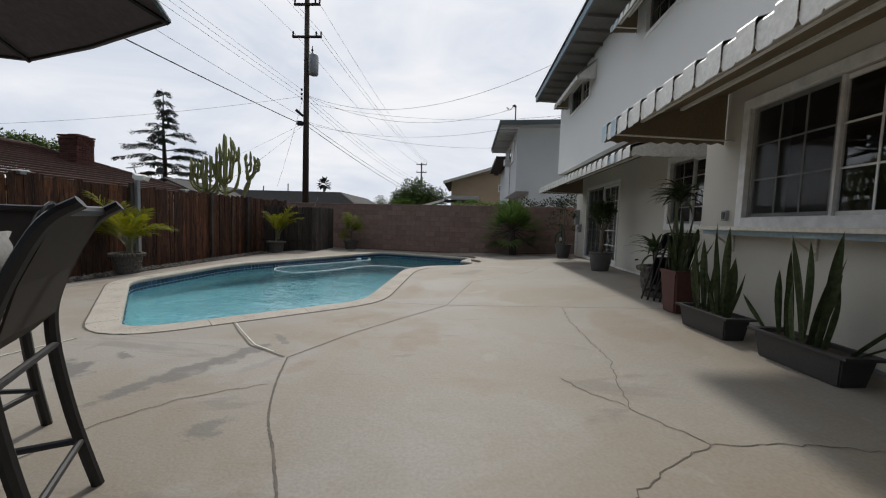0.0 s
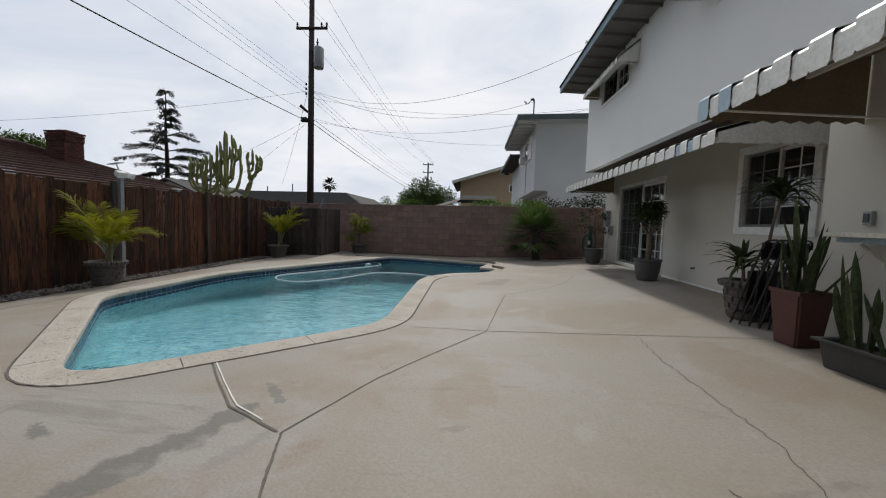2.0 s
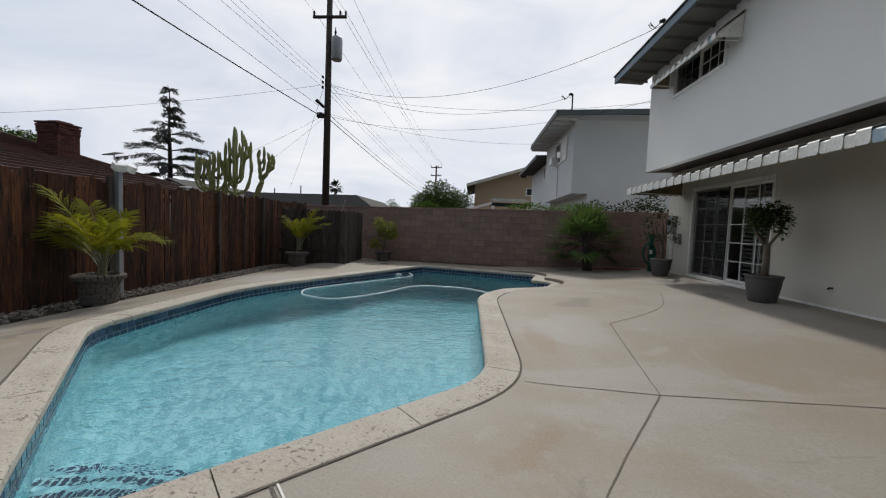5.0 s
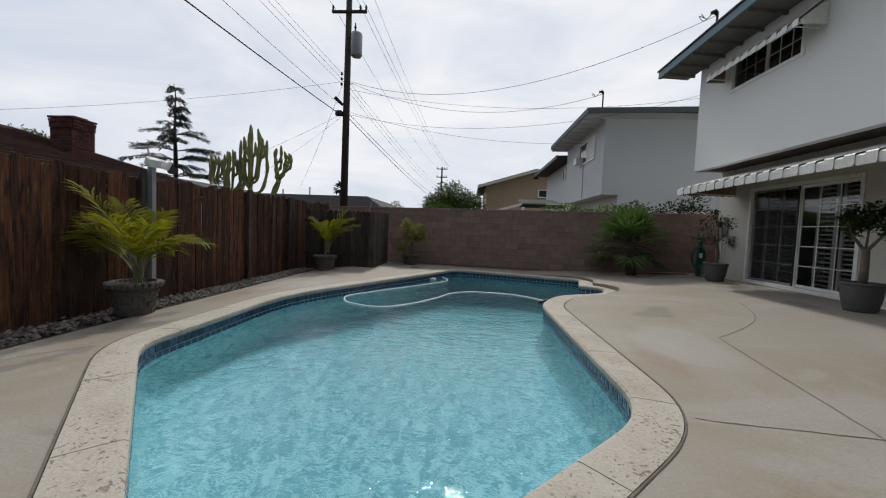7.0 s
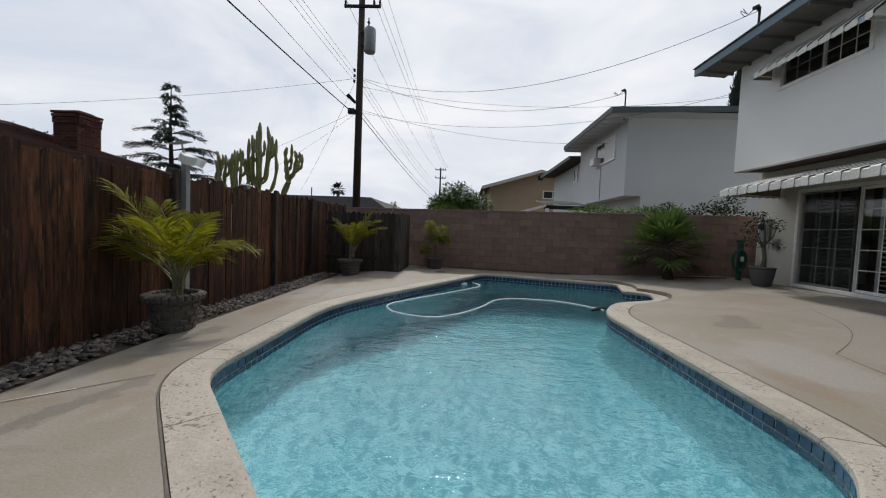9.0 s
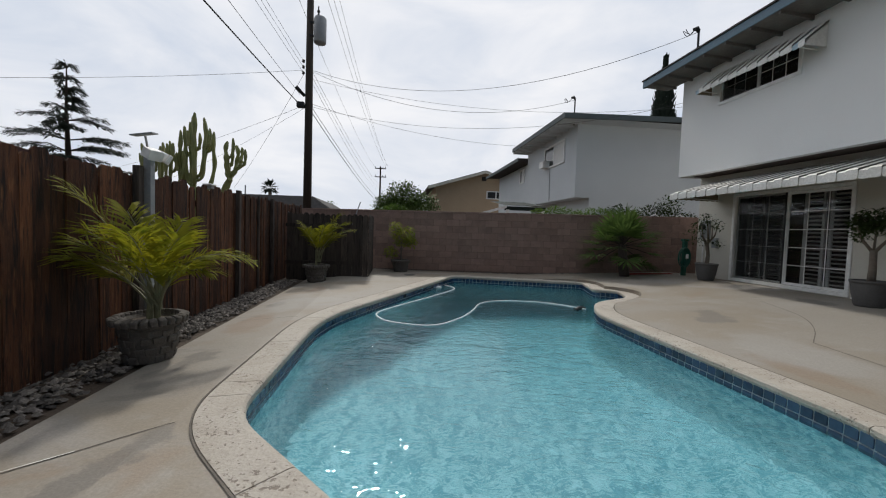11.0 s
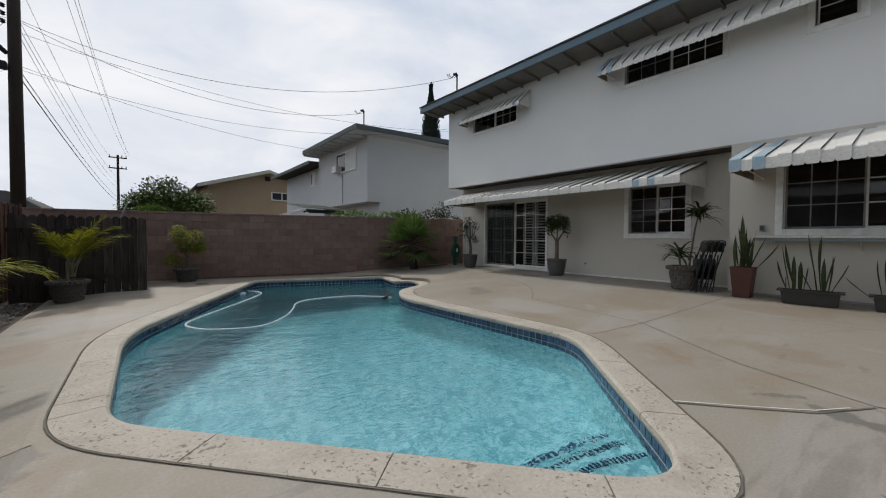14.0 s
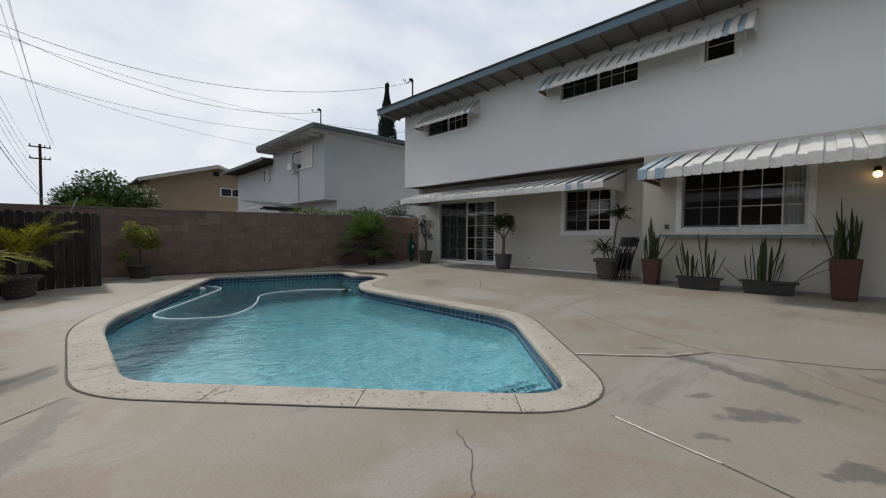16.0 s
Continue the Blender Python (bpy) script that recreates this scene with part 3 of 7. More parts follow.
bmesh.ops.recalc_face_normals(bm, faces=bm.faces[:])
deck = tagged(part("pavement", bm, M["deck"]), "worn cream concrete pool deck with stains and cracks", "pavement", kind="structure")

# the earth around, one sheet to the horizon
bm = bmesh.new()
_, e1 = loop_edges(bm, [(-7.76, DECK_Y0 + 0.03), (DECK_X1 - 0.03, DECK_Y0 + 0.03), (DECK_X1 - 0.03, DECK_Y1 - 0.03), (-7.76, DECK_Y1 - 0.03)], -0.05)
_, e2 = loop_edges(bm, [(-900, -900), (900, -900), (900, 900), (-900, 900)], -0.05)
bmesh.ops.triangle_fill(bm, edges=e1 + e2, use_beauty=True, normal=(0, 0, 1))
tagged(part("ground", bm, M["soil"]), "bare brown soil round the yards and houses", "ground", kind="structure")

tagged(part("soil_bed", boxes((-7.80, DECK_X0 + 0.005, DECK_Y0, DECK_Y1, -0.25, -0.135)), M["soil"]), "dark soil strip between deck and fence", "ground", kind="structure")

# coping stones with a rounded lip, cut by joints
n_in = len(smooth_in)
coping = thing("pool_coping", "pitted cream concrete coping round the swimming pool", "coping", kind="structure")
PER = 20
for s in range(0, n_in, PER):
    idx = [i % n_in for i in range(s, min(s + PER, n_in) + 1)]
    bm = bmesh.new()
    rows = []
    for j, i in enumerate(idx):
        a, b = smooth_in[i], outer[i]
        if j == 0:
            a, b = a.lerp(smooth_in[(i + 1) % n_in], 0.14), b.lerp(outer[(i + 1) % n_in], 0.14)
        d = (b - a)
        prof = [(0.02, -0.075), (-0.03, -0.065), (-0.055, -0.035), (-0.04, -0.004), (0.02, 0.012), (0.10, 0.014), (0.96, 0.006), (0.965, -0.06)]
        rows.append([bm.verts.new((a.x + d.x * (u if u > 0.5 else u / max(d.length, 0.1) * 0.33), a.y + d.y * (u if u > 0.5 else u / max(d.length, 0.1) * 0.33), z)) for u, z in prof])
    for r0, r1 in zip(rows, rows[1:]):
        for k in range(len(prof)):
            k2 = (k + 1) % len(prof)
            bm.faces.new((r0[k], r0[k2], r1[k2], r1[k]))
    bm.faces.new(rows[0])
    bm.faces.new(rows[-1][::-1])
    bmesh.ops.recalc_face_normals(bm, faces=bm.faces[:])
    part("coping_stone", bm, M["coping"], coping, smooth=False)
# dark bed that shows in the joints, between stones and deck
bm = bmesh.new()
r0 = [bm.verts.new((p.x, p.y, -0.012)) for p in smooth_in]
r1 = [bm.verts.new((p.x, p.y, -0.012)) for p in offset_line(outer, 0.06)]
for i in range(n_in):
    k = (i + 1) % n_in
    bm.faces.new((r0[i], r1[i], r1[k], r0[k]))
part("joint_bed", bm, M["joint"], coping)
bm = bmesh.new()
for w, z in ((0.012, 0.0075),):
    closed = outer[::2] + [outer[0]]
    strip(bm, closed, w, lambda x: z - 0.003 + deck_z(x))
part("expansion_joint", bm, M["joint"], coping, "dark gap between coping and deck")

# shell: wall and floor, deeper towards the far end
def floor_z(p):
    t = min(max((p.y - 6.0) / 6.0, 0.0), 1.0)
    return -1.10 - 1.15 * t


bm = bmesh.new()
shell_pts = [p for p in smooth_in]
rings = []
for f, zf in ((0.0, -0.02), (0.0, 0.6), (0.04, 0.88), (0.12, 1.0)):
    ring = []
    cen = Vector((-3.3, 9.0))
    for i, p in enumerate(shell_pts):
        nrm = (offset_line([shell_pts[i - 1], p, shell_pts[(i + 1) % n_in]], 1.0)[1] - p)
        q = p - nrm * f
        ring.append(bm.verts.new((q.x, q.y, -0.03 if zf < 0 else floor_z(p) * zf)))
    rings.append(ring)
for a, b in zip(rings, rings[1:]):
    for i in range(n_in):
        k = (i + 1) % n_in
        bm.faces.new((a[i], a[k], b[k], b[i]))
bmesh.ops.triangulate(bm, faces=[bm.faces.new(rings[-1])])
for y in (6.0, 12.0):
    bmesh.ops.bisect_plane(bm, geom=bm.verts[:] + bm.edges[:] + bm.faces[:], plane_co=(0, y, 0), plane_no=(0, 1, 0))
# the basin plaster carries the painted ripple-light flecks
shell = tagged(part("pool_basin", bm, M["plaster"]), "pale blue plastered swimming pool basin with painted light flecks, deeper at one end", "pool", kind="structure")

bm = bmesh.new()
v = [bm.verts.new((p.x, p.y, 0)) for p in smooth_in]
bm.faces.new(v)
bmesh.ops.triangulate(bm, faces=bm.faces[:])
bmesh.ops.recalc_face_normals(bm, faces=bm.faces[:])
if bm.faces[:][0].normal.z < 0:
    bmesh.ops.reverse_faces(bm, faces=bm.faces[:])
water = tagged(part("water", bm, M["water"]), "clear turquoise pool water with small ripples", "water", kind="structure")
water.location.z = WATER_Z
water.visible_shadow = False


# three corner steps with dark trim tiles under water
for depth, reach in ((-0.34, 0.50), (-0.58, 0.74), (-0.82, 0.98)):
    st = thing("pool_step", "pale plastered corner step with painted light flecks and dark trim tiles under water", "pool step", -3.425, 3.60, 0, kind="structure")
    c1, c2 = Vector((-0.665, 0.747)) * reach * 1.5, Vector((0.711, 0.703)) * reach * 1.5
    bm = bmesh.new()
    arc = [c1.lerp(c2, i / 8) + Vector((0.02, 1.0)) * 0.16 * math.sin(math.pi * i / 8) for i in range(9)]
    top = [bm.verts.new((p.x, p.y, depth)) for p in [Vector((0, 0.05))] + arc]
    low = [bm.verts.new((v.co.x, v.co.y, -1.06)) for v in top]
    bm.faces.new(top)
    for i in range(len(top)):
        k = (i + 1) % len(top)
        bm.faces.new((top[i], top[k], low[k], low[i]))
    bmesh.ops.recalc_face_normals(bm, faces=bm.faces[:])
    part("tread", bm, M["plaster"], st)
    bm = bmesh.new()
    for i in range(8):
        for f in (0.08, 0.33, 0.58, 0.83):
            p, q = arc[i].lerp(arc[i + 1], f) * 0.985, arc[i].lerp(arc[i + 1], f + 0.17) * 0.985
            d = (q - p).normalized() * 0.055
            v = [bm.verts.new((w.x, w.y, depth + 0.004)) for w in (p, q, q + Vector((d.y, -d.x)), p + Vector((d.y, -d.x)))]
            bm.faces.new(v)
    bmesh.ops.recalc_face_normals(bm, faces=bm.faces[:])
    part("trim_tiles", bm, M["tile"], st, "row of dark blue trim tiles")


def band(name, pts, w, material, label="", lift=0.003, parent=None):
    bm = bmesh.new()
    strip(bm, pts, w, deck_z, lift)
    return part(name, bm, material, parent or deck, label)


# control joints and cracks in the concrete
J_A, J_C, J_F = (-0.15, 5.35), (0.245, 7.54), (-1.42, 3.16)
for pts, w in (([(-1.13, 5.55), J_A, (1.43, 5.21), (2.52, 5.11), (3.17, 5.06)], 0.014), ([J_A, (0.05, 6.48), J_C], 0.014), ([J_A, (-0.74, 4.5), (-1.05, 4.02), J_F], 0.016),
               (curve([J_C, (0.75, 7.93), (1.22, 8.38), (1.55, 8.85), (1.78, 9.35), (1.98, 9.85)]), 0.014),
               (curve([J_F, (-1.26, 2.65), (-1.06, 2.17), (-0.81, 1.76), (-0.6, 1.3), (-0.5, 0.4), (-0.5, -3.0)]), 0.022),
               ([(-6.06, 6.12), (-6.4, 5.92), (-6.72, 5.74), (-7.0, 5.62)], 0.016), ([(-6.9, 9.12), (-6.06, 9.06)], 0.012), ([(-3.1, 14.6), (-3.3, 15.6)], 0.012),
               ([(-3.56, 3.33), (-3.63, 3.06), (-3.69, 2.75), (-3.85, 2.2), (-4.4, 0.5), (-5.0, -2.0)], 0.016)):
    band("control_joint", jag(pts, 0.12, 0.003), w * 0.7, M["joint"], "dark joint line")
for pts, w in (([(-2.50, 4.12), (-2.2, 3.78), (-1.86, 3.42), (-1.60, 3.27)], 0.010), ([(-3.57, 3.30), (-3.63, 3.06), (-3.70, 2.72)], 0.013), ([(-6.45, 5.89), (-7.0, 5.615)], 0.009)):
    band("caulk_strip", jag(pts, 0.15, 0.003), w, M["caulk"], "white caulk in the joint", 0.006)
band("caulk_strip", jag([(-2.55, 4.13), (-2.24, 3.77), (-1.9, 3.40), (-1.45, 3.16)], 0.15, 0.004), 0.015, M["joint"], "dark joint beside the caulk", 0.0045)
for pts in ([(1.43, 5.2), (1.34, 4.5), (1.33, 3.79), (1.34, 3.21), (1.23, 2.80), (1.15, 2.36), (1.30, 2.13), (1.40, 1.98), (1.8, 2.0), (2.6, 1.9)], [(1.40, 1.98), (1.24, 1.88), (1.08, 1.78), (0.78, 1.52), (0.6, 1.3)],
            [(0.84, 2.82), (0.98, 2.55), (1.14, 2.40)], [(-1.30, 2.62), (-1.52, 2.5), (-1.78, 2.28), (-1.95, 2.02), (-2.1, 1.4)], [(-4.42, 3.90), (-4.56, 3.66), (-4.75, 3.5), (-5.0, 3.3), (-5.5, 2.6)]):
    band("crack", jag(pts, 0.045, 0.016), 0.006, M["joint"], "thin crack")


# ---- fence, wall ----
FENCE_X = -7.71
fence = thing("wooden_fence", "tall weathered red-brown plank fence with dark stains", "fence", kind="structure")


def plank(w, h, t=0.02, ear=0.03):
    bm = bmesh.new()
    pr = [(-w / 2, 0), (w / 2, 0), (w / 2, h - ear), (w / 2 - ear, h), (-w / 2 + ear, h), (-w / 2, h - ear)]
    a = [bm.verts.new((-t / 2, y, z)) for y, z in pr]
    b = [bm.verts.new((t / 2, y, z)) for y, z in pr]
    bm.faces.new(a[::-1])
    bm.faces.new(b)
    for i in range(6):
        k = (i + 1) % 6
        bm.faces.new((a[i], a[k], b[k], b[i]))
    return bm


plank_meshes = [(w, mesh_of("fence_board", plank(w, h), M["board"])) for w, h in ((0.142, 2.08), (0.185, 2.05), (0.160, 2.10), (0.115, 2.03), (0.135, 2.02), (0.150, 2.06))]
y = -5.0
while y < 15.9:
    bw, bme = random.choice(plank_meshes)
    y += bw / 2 + 0.003
    ob = new("fence_board", bme)
    ob.parent = fence
    rise = 0.012 * max(0, y - 9)
    ob.matrix_world = pose(FENCE_X + random.uniform(-0.012, 0.012), y, -0.25 + rise + random.uniform(-0.012, 0.012), random.uniform(-0.6, 0.6), random.uniform(-0.5, 0.5), random.uniform(-1.5, 1.5))
    y += bw / 2 + random.choice((-0.014, -0.010, -0.007))
for z in (0.35, 1.5):
    part("rail", boxes((FENCE_X - 0.075, FENCE_X - 0.02, -5, 15.9, z, z + 0.09)), M["board"], fence)
for yy in (8.35, 11.1, 13.0):
    part("fence_post", boxes((FENCE_X + 0.02, FENCE_X + 0.09, yy - 0.045, yy + 0.045, -0.14, 1.88), bevel=0.006), M["greywood"], fence, "grey weathered post")


def wall_y(x):
    return 15.62 - 0.17 * (x + 3.9)


# block wall: courses of concrete blocks
WALL_X0, WALL_X1 = -8.2, 5.4
block_wall = thing("wall_back", "pinkish brown concrete block garden wall", "wall", kind="structure")
ang = math.degrees(math.atan(-0.17))
ux = Vector((1, -0.17)).normalized()
length = (WALL_X1 - WALL_X0) / ux.x
bm = boxes((0, length, 0.012, 0.14, -0.2, 1.80))
core = part("mortar_core", bm, M["mortar"], block_wall)
core.matrix_world = pose(WALL_X0, wall_y(WALL_X0), 0, 0, -0.35, ang)


def block(w):
    return mesh_of("block", boxes((0, w, 0, 0.15, 0, 0.194), bevel=0.006), M["block"])


blk = block(0.397)
cap_me = mesh_of("cap_block", boxes((0, 0.397, -0.01, 0.16, 0, 0.055), bevel=0.006), M["block"])
for row in range(9):
    x = -0.203 if row % 2 else 0.0
    while x < length - 0.2:
        ob = new("block", blk)
        ob.parent = block_wall
        ob.matrix_world = core.matrix_world @ pose(x + 0.003, random.uniform(-0.003, 0.003), 0.003 + 0.2 * row)
        x += 0.4064
x = 0.0
while x < length - 0.2:
    ob = new("cap_block", cap_me)
    ob.parent = block_wall
    ob.matrix_world = core.matrix_world @ pose(x + 0.003, 0, 1.80)
    x += 0.4064

# enclosure of old pickets before the wall
pen = thing("picket_screen", "grey weathered dog-eared picket screen before the block wall", "fence", -5.47, 13.70)
pick = [mesh_of("picket", plank(0.135, h, 0.018, 0.045), M["greywood"]) for h in (1.75, 1.73, 1.77)]
for i in range(15):
    ob = new("picket", pick[i % 3])
    ob.parent = pen
    ob.matrix_basis = pose(-0.07 - 0.139 * i, 0.012 * i + random.uniform(-0.008, 0.008), -0.13 + random.uniform(-0.025, 0.015), 0, random.uniform(-0.8, 0.8), 90)
for i in range(12):
    ob = new("picket", pick[i % 3])
    ob.parent = pen
    ob.matrix_basis = pose(0.01, 0.06 + 0.148 * i, -0.13, 0, 0, random.uniform(-1, 1))
for z in (0.3, 1.25):
    part("rail", boxes((-2.08, 0.0, 0.03, 0.07, z, z + 0.09)), M["greywood"], pen)

# ---- the house ----
HX, LX, HY0, HY1 = 3.18, 3.89, -6.0, 13.66
JOG = 5.25
Z_OVER, Z_TOP = 3.0, 5.66
BACK = 11.5


def wall_with_holes(name, axis, at, thick, u0, u1, z0, z1, holes, material, label):
    """A wall in the plane x = at, from u0 to u1 along y, with openings (y0, y1, z0, z1) through it."""
    bm = bmesh.new()
    us = sorted({u0, u1, *[h[0] for h in holes], *[h[1] for h in holes]})
    zs = sorted({z0, z1, *[h[2] for h in holes], *[h[3] for h in holes]})
    grid = {}
    for i in range(len(us) - 1):
        for k in range(len(zs) - 1):
            cu, cz = (us[i] + us[i + 1]) / 2, (zs[k] + zs[k + 1]) / 2
            if not any(h[0] < cu < h[1] and h[2] < cz < h[3] for h in holes):
                grid[i, k] = 1

    def vert(x, i, k):
        return bm.verts.new((x, us[i], zs[k]))
    cache = {}

    def V(s, i, k):
        if (s, i, k) not in cache:
            cache[s, i, k] = vert(at + s * thick, i, k)
        return cache[s, i, k]
    for i, k in grid:
        bm.faces.new((V(0, i, k), V(0, i, k + 1), V(0, i + 1, k + 1), V(0, i + 1, k)))
        bm.faces.new((V(1, i, k), V(1, i + 1, k), V(1, i + 1, k + 1), V(1, i, k + 1)))
        for di, dk, a, b in ((-1, 0, (i, k), (i, k + 1)), (1, 0, (i + 1, k), (i + 1, k + 1)), (0, -1, (i, k), (i + 1, k)), (0, 1, (i, k + 1), (i + 1, k + 1))):
            if (i + di, k + dk) not in grid:
                bm.faces.new((V(0, *a), V(0, *b), V(1, *b), V(1, *a)))
    bmesh.ops.recalc_face_normals(bm, faces=bm.faces[:])
    return tagged(part(name, bm, material), label, "wall", kind="structure")


# openings: y0, y1, z0, z1
SD, LW, KW = (9.93, 12.47, 0.30, 2.40), (6.22, 7.50, 1.33, 2.48), (2.55, 4.50, 1.38, 2.60)
UW1, UW2, UW3 = (10.50, 12.38, 4.68, 5.36), (5.40, 7.31, 4.72, 5.36), (3.64, 4.17, 4.72, 5.36)
DOOR = (-0.4, 0.62, 0.24, 2.40)
wall_with_holes("wall_upper", "x", HX, 0.18, HY0, HY1, Z_OVER, Z_TOP, [UW1, UW2, UW3], M["stucco"], "smooth white stucco upper wall of the house")
wall_with_holes("wall_lower", "x", LX, 0.18, JOG, HY1, 0.1, Z_OVER + 0.02, [SD, LW], M["cream"], "cream-white stucco wall under the overhanging storey")
wall_with_holes("wall_kitchen", "x", HX, 0.18, HY0, JOG, 0.1, Z_OVER, [KW, DOOR], M["cream"], "white stucco wall with the serving window")
# the jog, far end, floors and inner closure
tagged(part("wall_jog", boxes((HX + 0.18, LX + 0.18, JOG - 0.18, JOG, 0.1, Z_OVER)), M["cream"]), "short white stucco return wall", "wall", kind="structure")
tagged(part("wall_end", boxes((LX + 0.18, BACK, HY1 - 0.18, HY1, -0.1, Z_OVER), (HX + 0.18, BACK, HY1 - 0.18, HY1, Z_OVER, Z_TOP + 0.3)), M["stucco"]), "white stucco end wall of the house", "wall", kind="structure")
tagged(part("floor_upper", boxes((HX + 0.18, BACK, HY0, HY1 - 0.18, Z_OVER, Z_OVER + 0.15)), M["brownsoffit"]), "brown underside of the overhanging storey", "floor", kind="structure")
# inner surfaces added behind the glass, room shade put into their colour
tagged(part("floor", boxes((LX + 0.18, BACK, HY0, HY1 - 0.18, 0.12, 0.28), (HX + 0.18, LX + 0.18, HY0, JOG - 0.18, 0.12, 0.28)), M["dark"]), "near-black floor standing in for unlit rooms", "floor", kind="structure")
tagged(part("wall_inner", boxes((LX + 2.6, LX + 2.7, HY0, HY1 - 0.18, 0.28, Z_TOP), (HX + 0.18, LX + 2.6, HY0, HY0 + 0.1, 0.28, Z_TOP)), M["dark"]), "near-black inner wall standing in for unlit rooms", "wall", kind="structure")
tagged(part("ceiling", boxes((HX + 0.18, BACK, HY0, HY1 - 0.18, Z_TOP - 0.12, Z_TOP - 0.02)), M["dark"]), "near-black ceiling standing in for unlit upper rooms", "ceiling", kind="structure")
part("base_strip", boxes((LX - 0.02, LX - 0.002, JOG, SD[0] - 0.1, 0.215, 0.262), bevel=0.004), M["trim"], bpy.data.objects["wall_lower"], "white strip at the foot")
part("base_strip", boxes((HX - 0.02, HX - 0.002, DOOR[1] + 0.1, JOG, 0.21, 0.25), bevel=0.004), M["greymetal"], bpy.data.objects["wall_kitchen"], "grey strip at the foot")

# roof: low slope rising away, blue fascia, exposed rafter tails
ex, ez, slope = 2.40, 5.88, 0.24
roof = thing("roof", "low-pitched shingle roof with blue fascia and deep eaves", "roof", kind="structure")


def slab(x0, z0, x1, z1, y0, y1, t):
    bm = bmesh.new()
    a = [bm.verts.new(p) for p in ((x0, y0, z0), (x1, y0, z1), (x1, y0, z1 - t), (x0, y0, z0 - t))]
    b = [bm.verts.new((v.co.x, y1, v.co.z)) for v in a]
    bm.faces.new(a[::-1])
    bm.faces.new(b)
    for i in range(4):
        k = (i + 1) % 4
        bm.faces.new((a[i], a[k], b[k], b[i]))
    bmesh.ops.recalc_face_normals(bm, faces=bm.faces[:])
    return bm


RY0, RY1 = HY0 - 0.5, 14.36
part("shingles", slab(ex - 0.03, ez + 0.03, 7.4, ez + 0.03 + slope * 5.03, RY0, RY1 + 0.02, 0.035), M["roofing"], roof)
part("shingles", slab(7.4, ez + 0.03 + slope * 5.03, 12.4, ez + 0.03, RY0, RY1 + 0.02, 0.035), M["roofing"], roof)
part("sheathing", slab(ex + 0.03, ez - 0.006 + 0.0072, 7.4, ez - 0.006 + slope * 5.0, RY0 + 0.02, RY1 - 0.045, 0.03), M["soffit"], roof, "cream painted boards")
part("sheathing", slab(7.4, ez - 0.006 + slope * 5.0, 12.37, ez, RY0 + 0.02, RY1 - 0.045, 0.03), M["soffit"], roof, "cream painted boards")
# soffit and rafter tails use the colour that holds the eave shade
part("soffit_board", slab(ex + 0.032, ez - 0.165, HX - 0.002, ez - 0.21, RY0 + 0.02, RY1 - 0.045, 0.015), M["eave"], roof, "soffit boards, grey darkened for eave shade")
part("fascia", boxes((ex, ex + 0.03, RY0, RY1, ez - 0.19, ez - 0.005), bevel=0.004), M["bluetrim"], roof, "blue fascia board")
part("barge_board", slab(ex + 0.03, ez - 0.005, 7.4, ez - 0.005 + slope * 5.0, RY1 - 0.04, RY1, 0.19), M["bluetrim"], roof, "blue barge board")
part("barge_board", slab(7.4, ez - 0.005 + slope * 5.0, 12.4, ez - 0.005, RY1 - 0.04, RY1, 0.19), M["bluetrim"], roof, "blue barge board")
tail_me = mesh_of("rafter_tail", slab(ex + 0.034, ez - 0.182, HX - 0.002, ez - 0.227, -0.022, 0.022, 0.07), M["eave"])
y = RY1 - 0.4
while y > RY0:
    ob = new("rafter_tail", tail_me)
    ob.parent = roof
    ob.location.y = y
    y -= 0.61


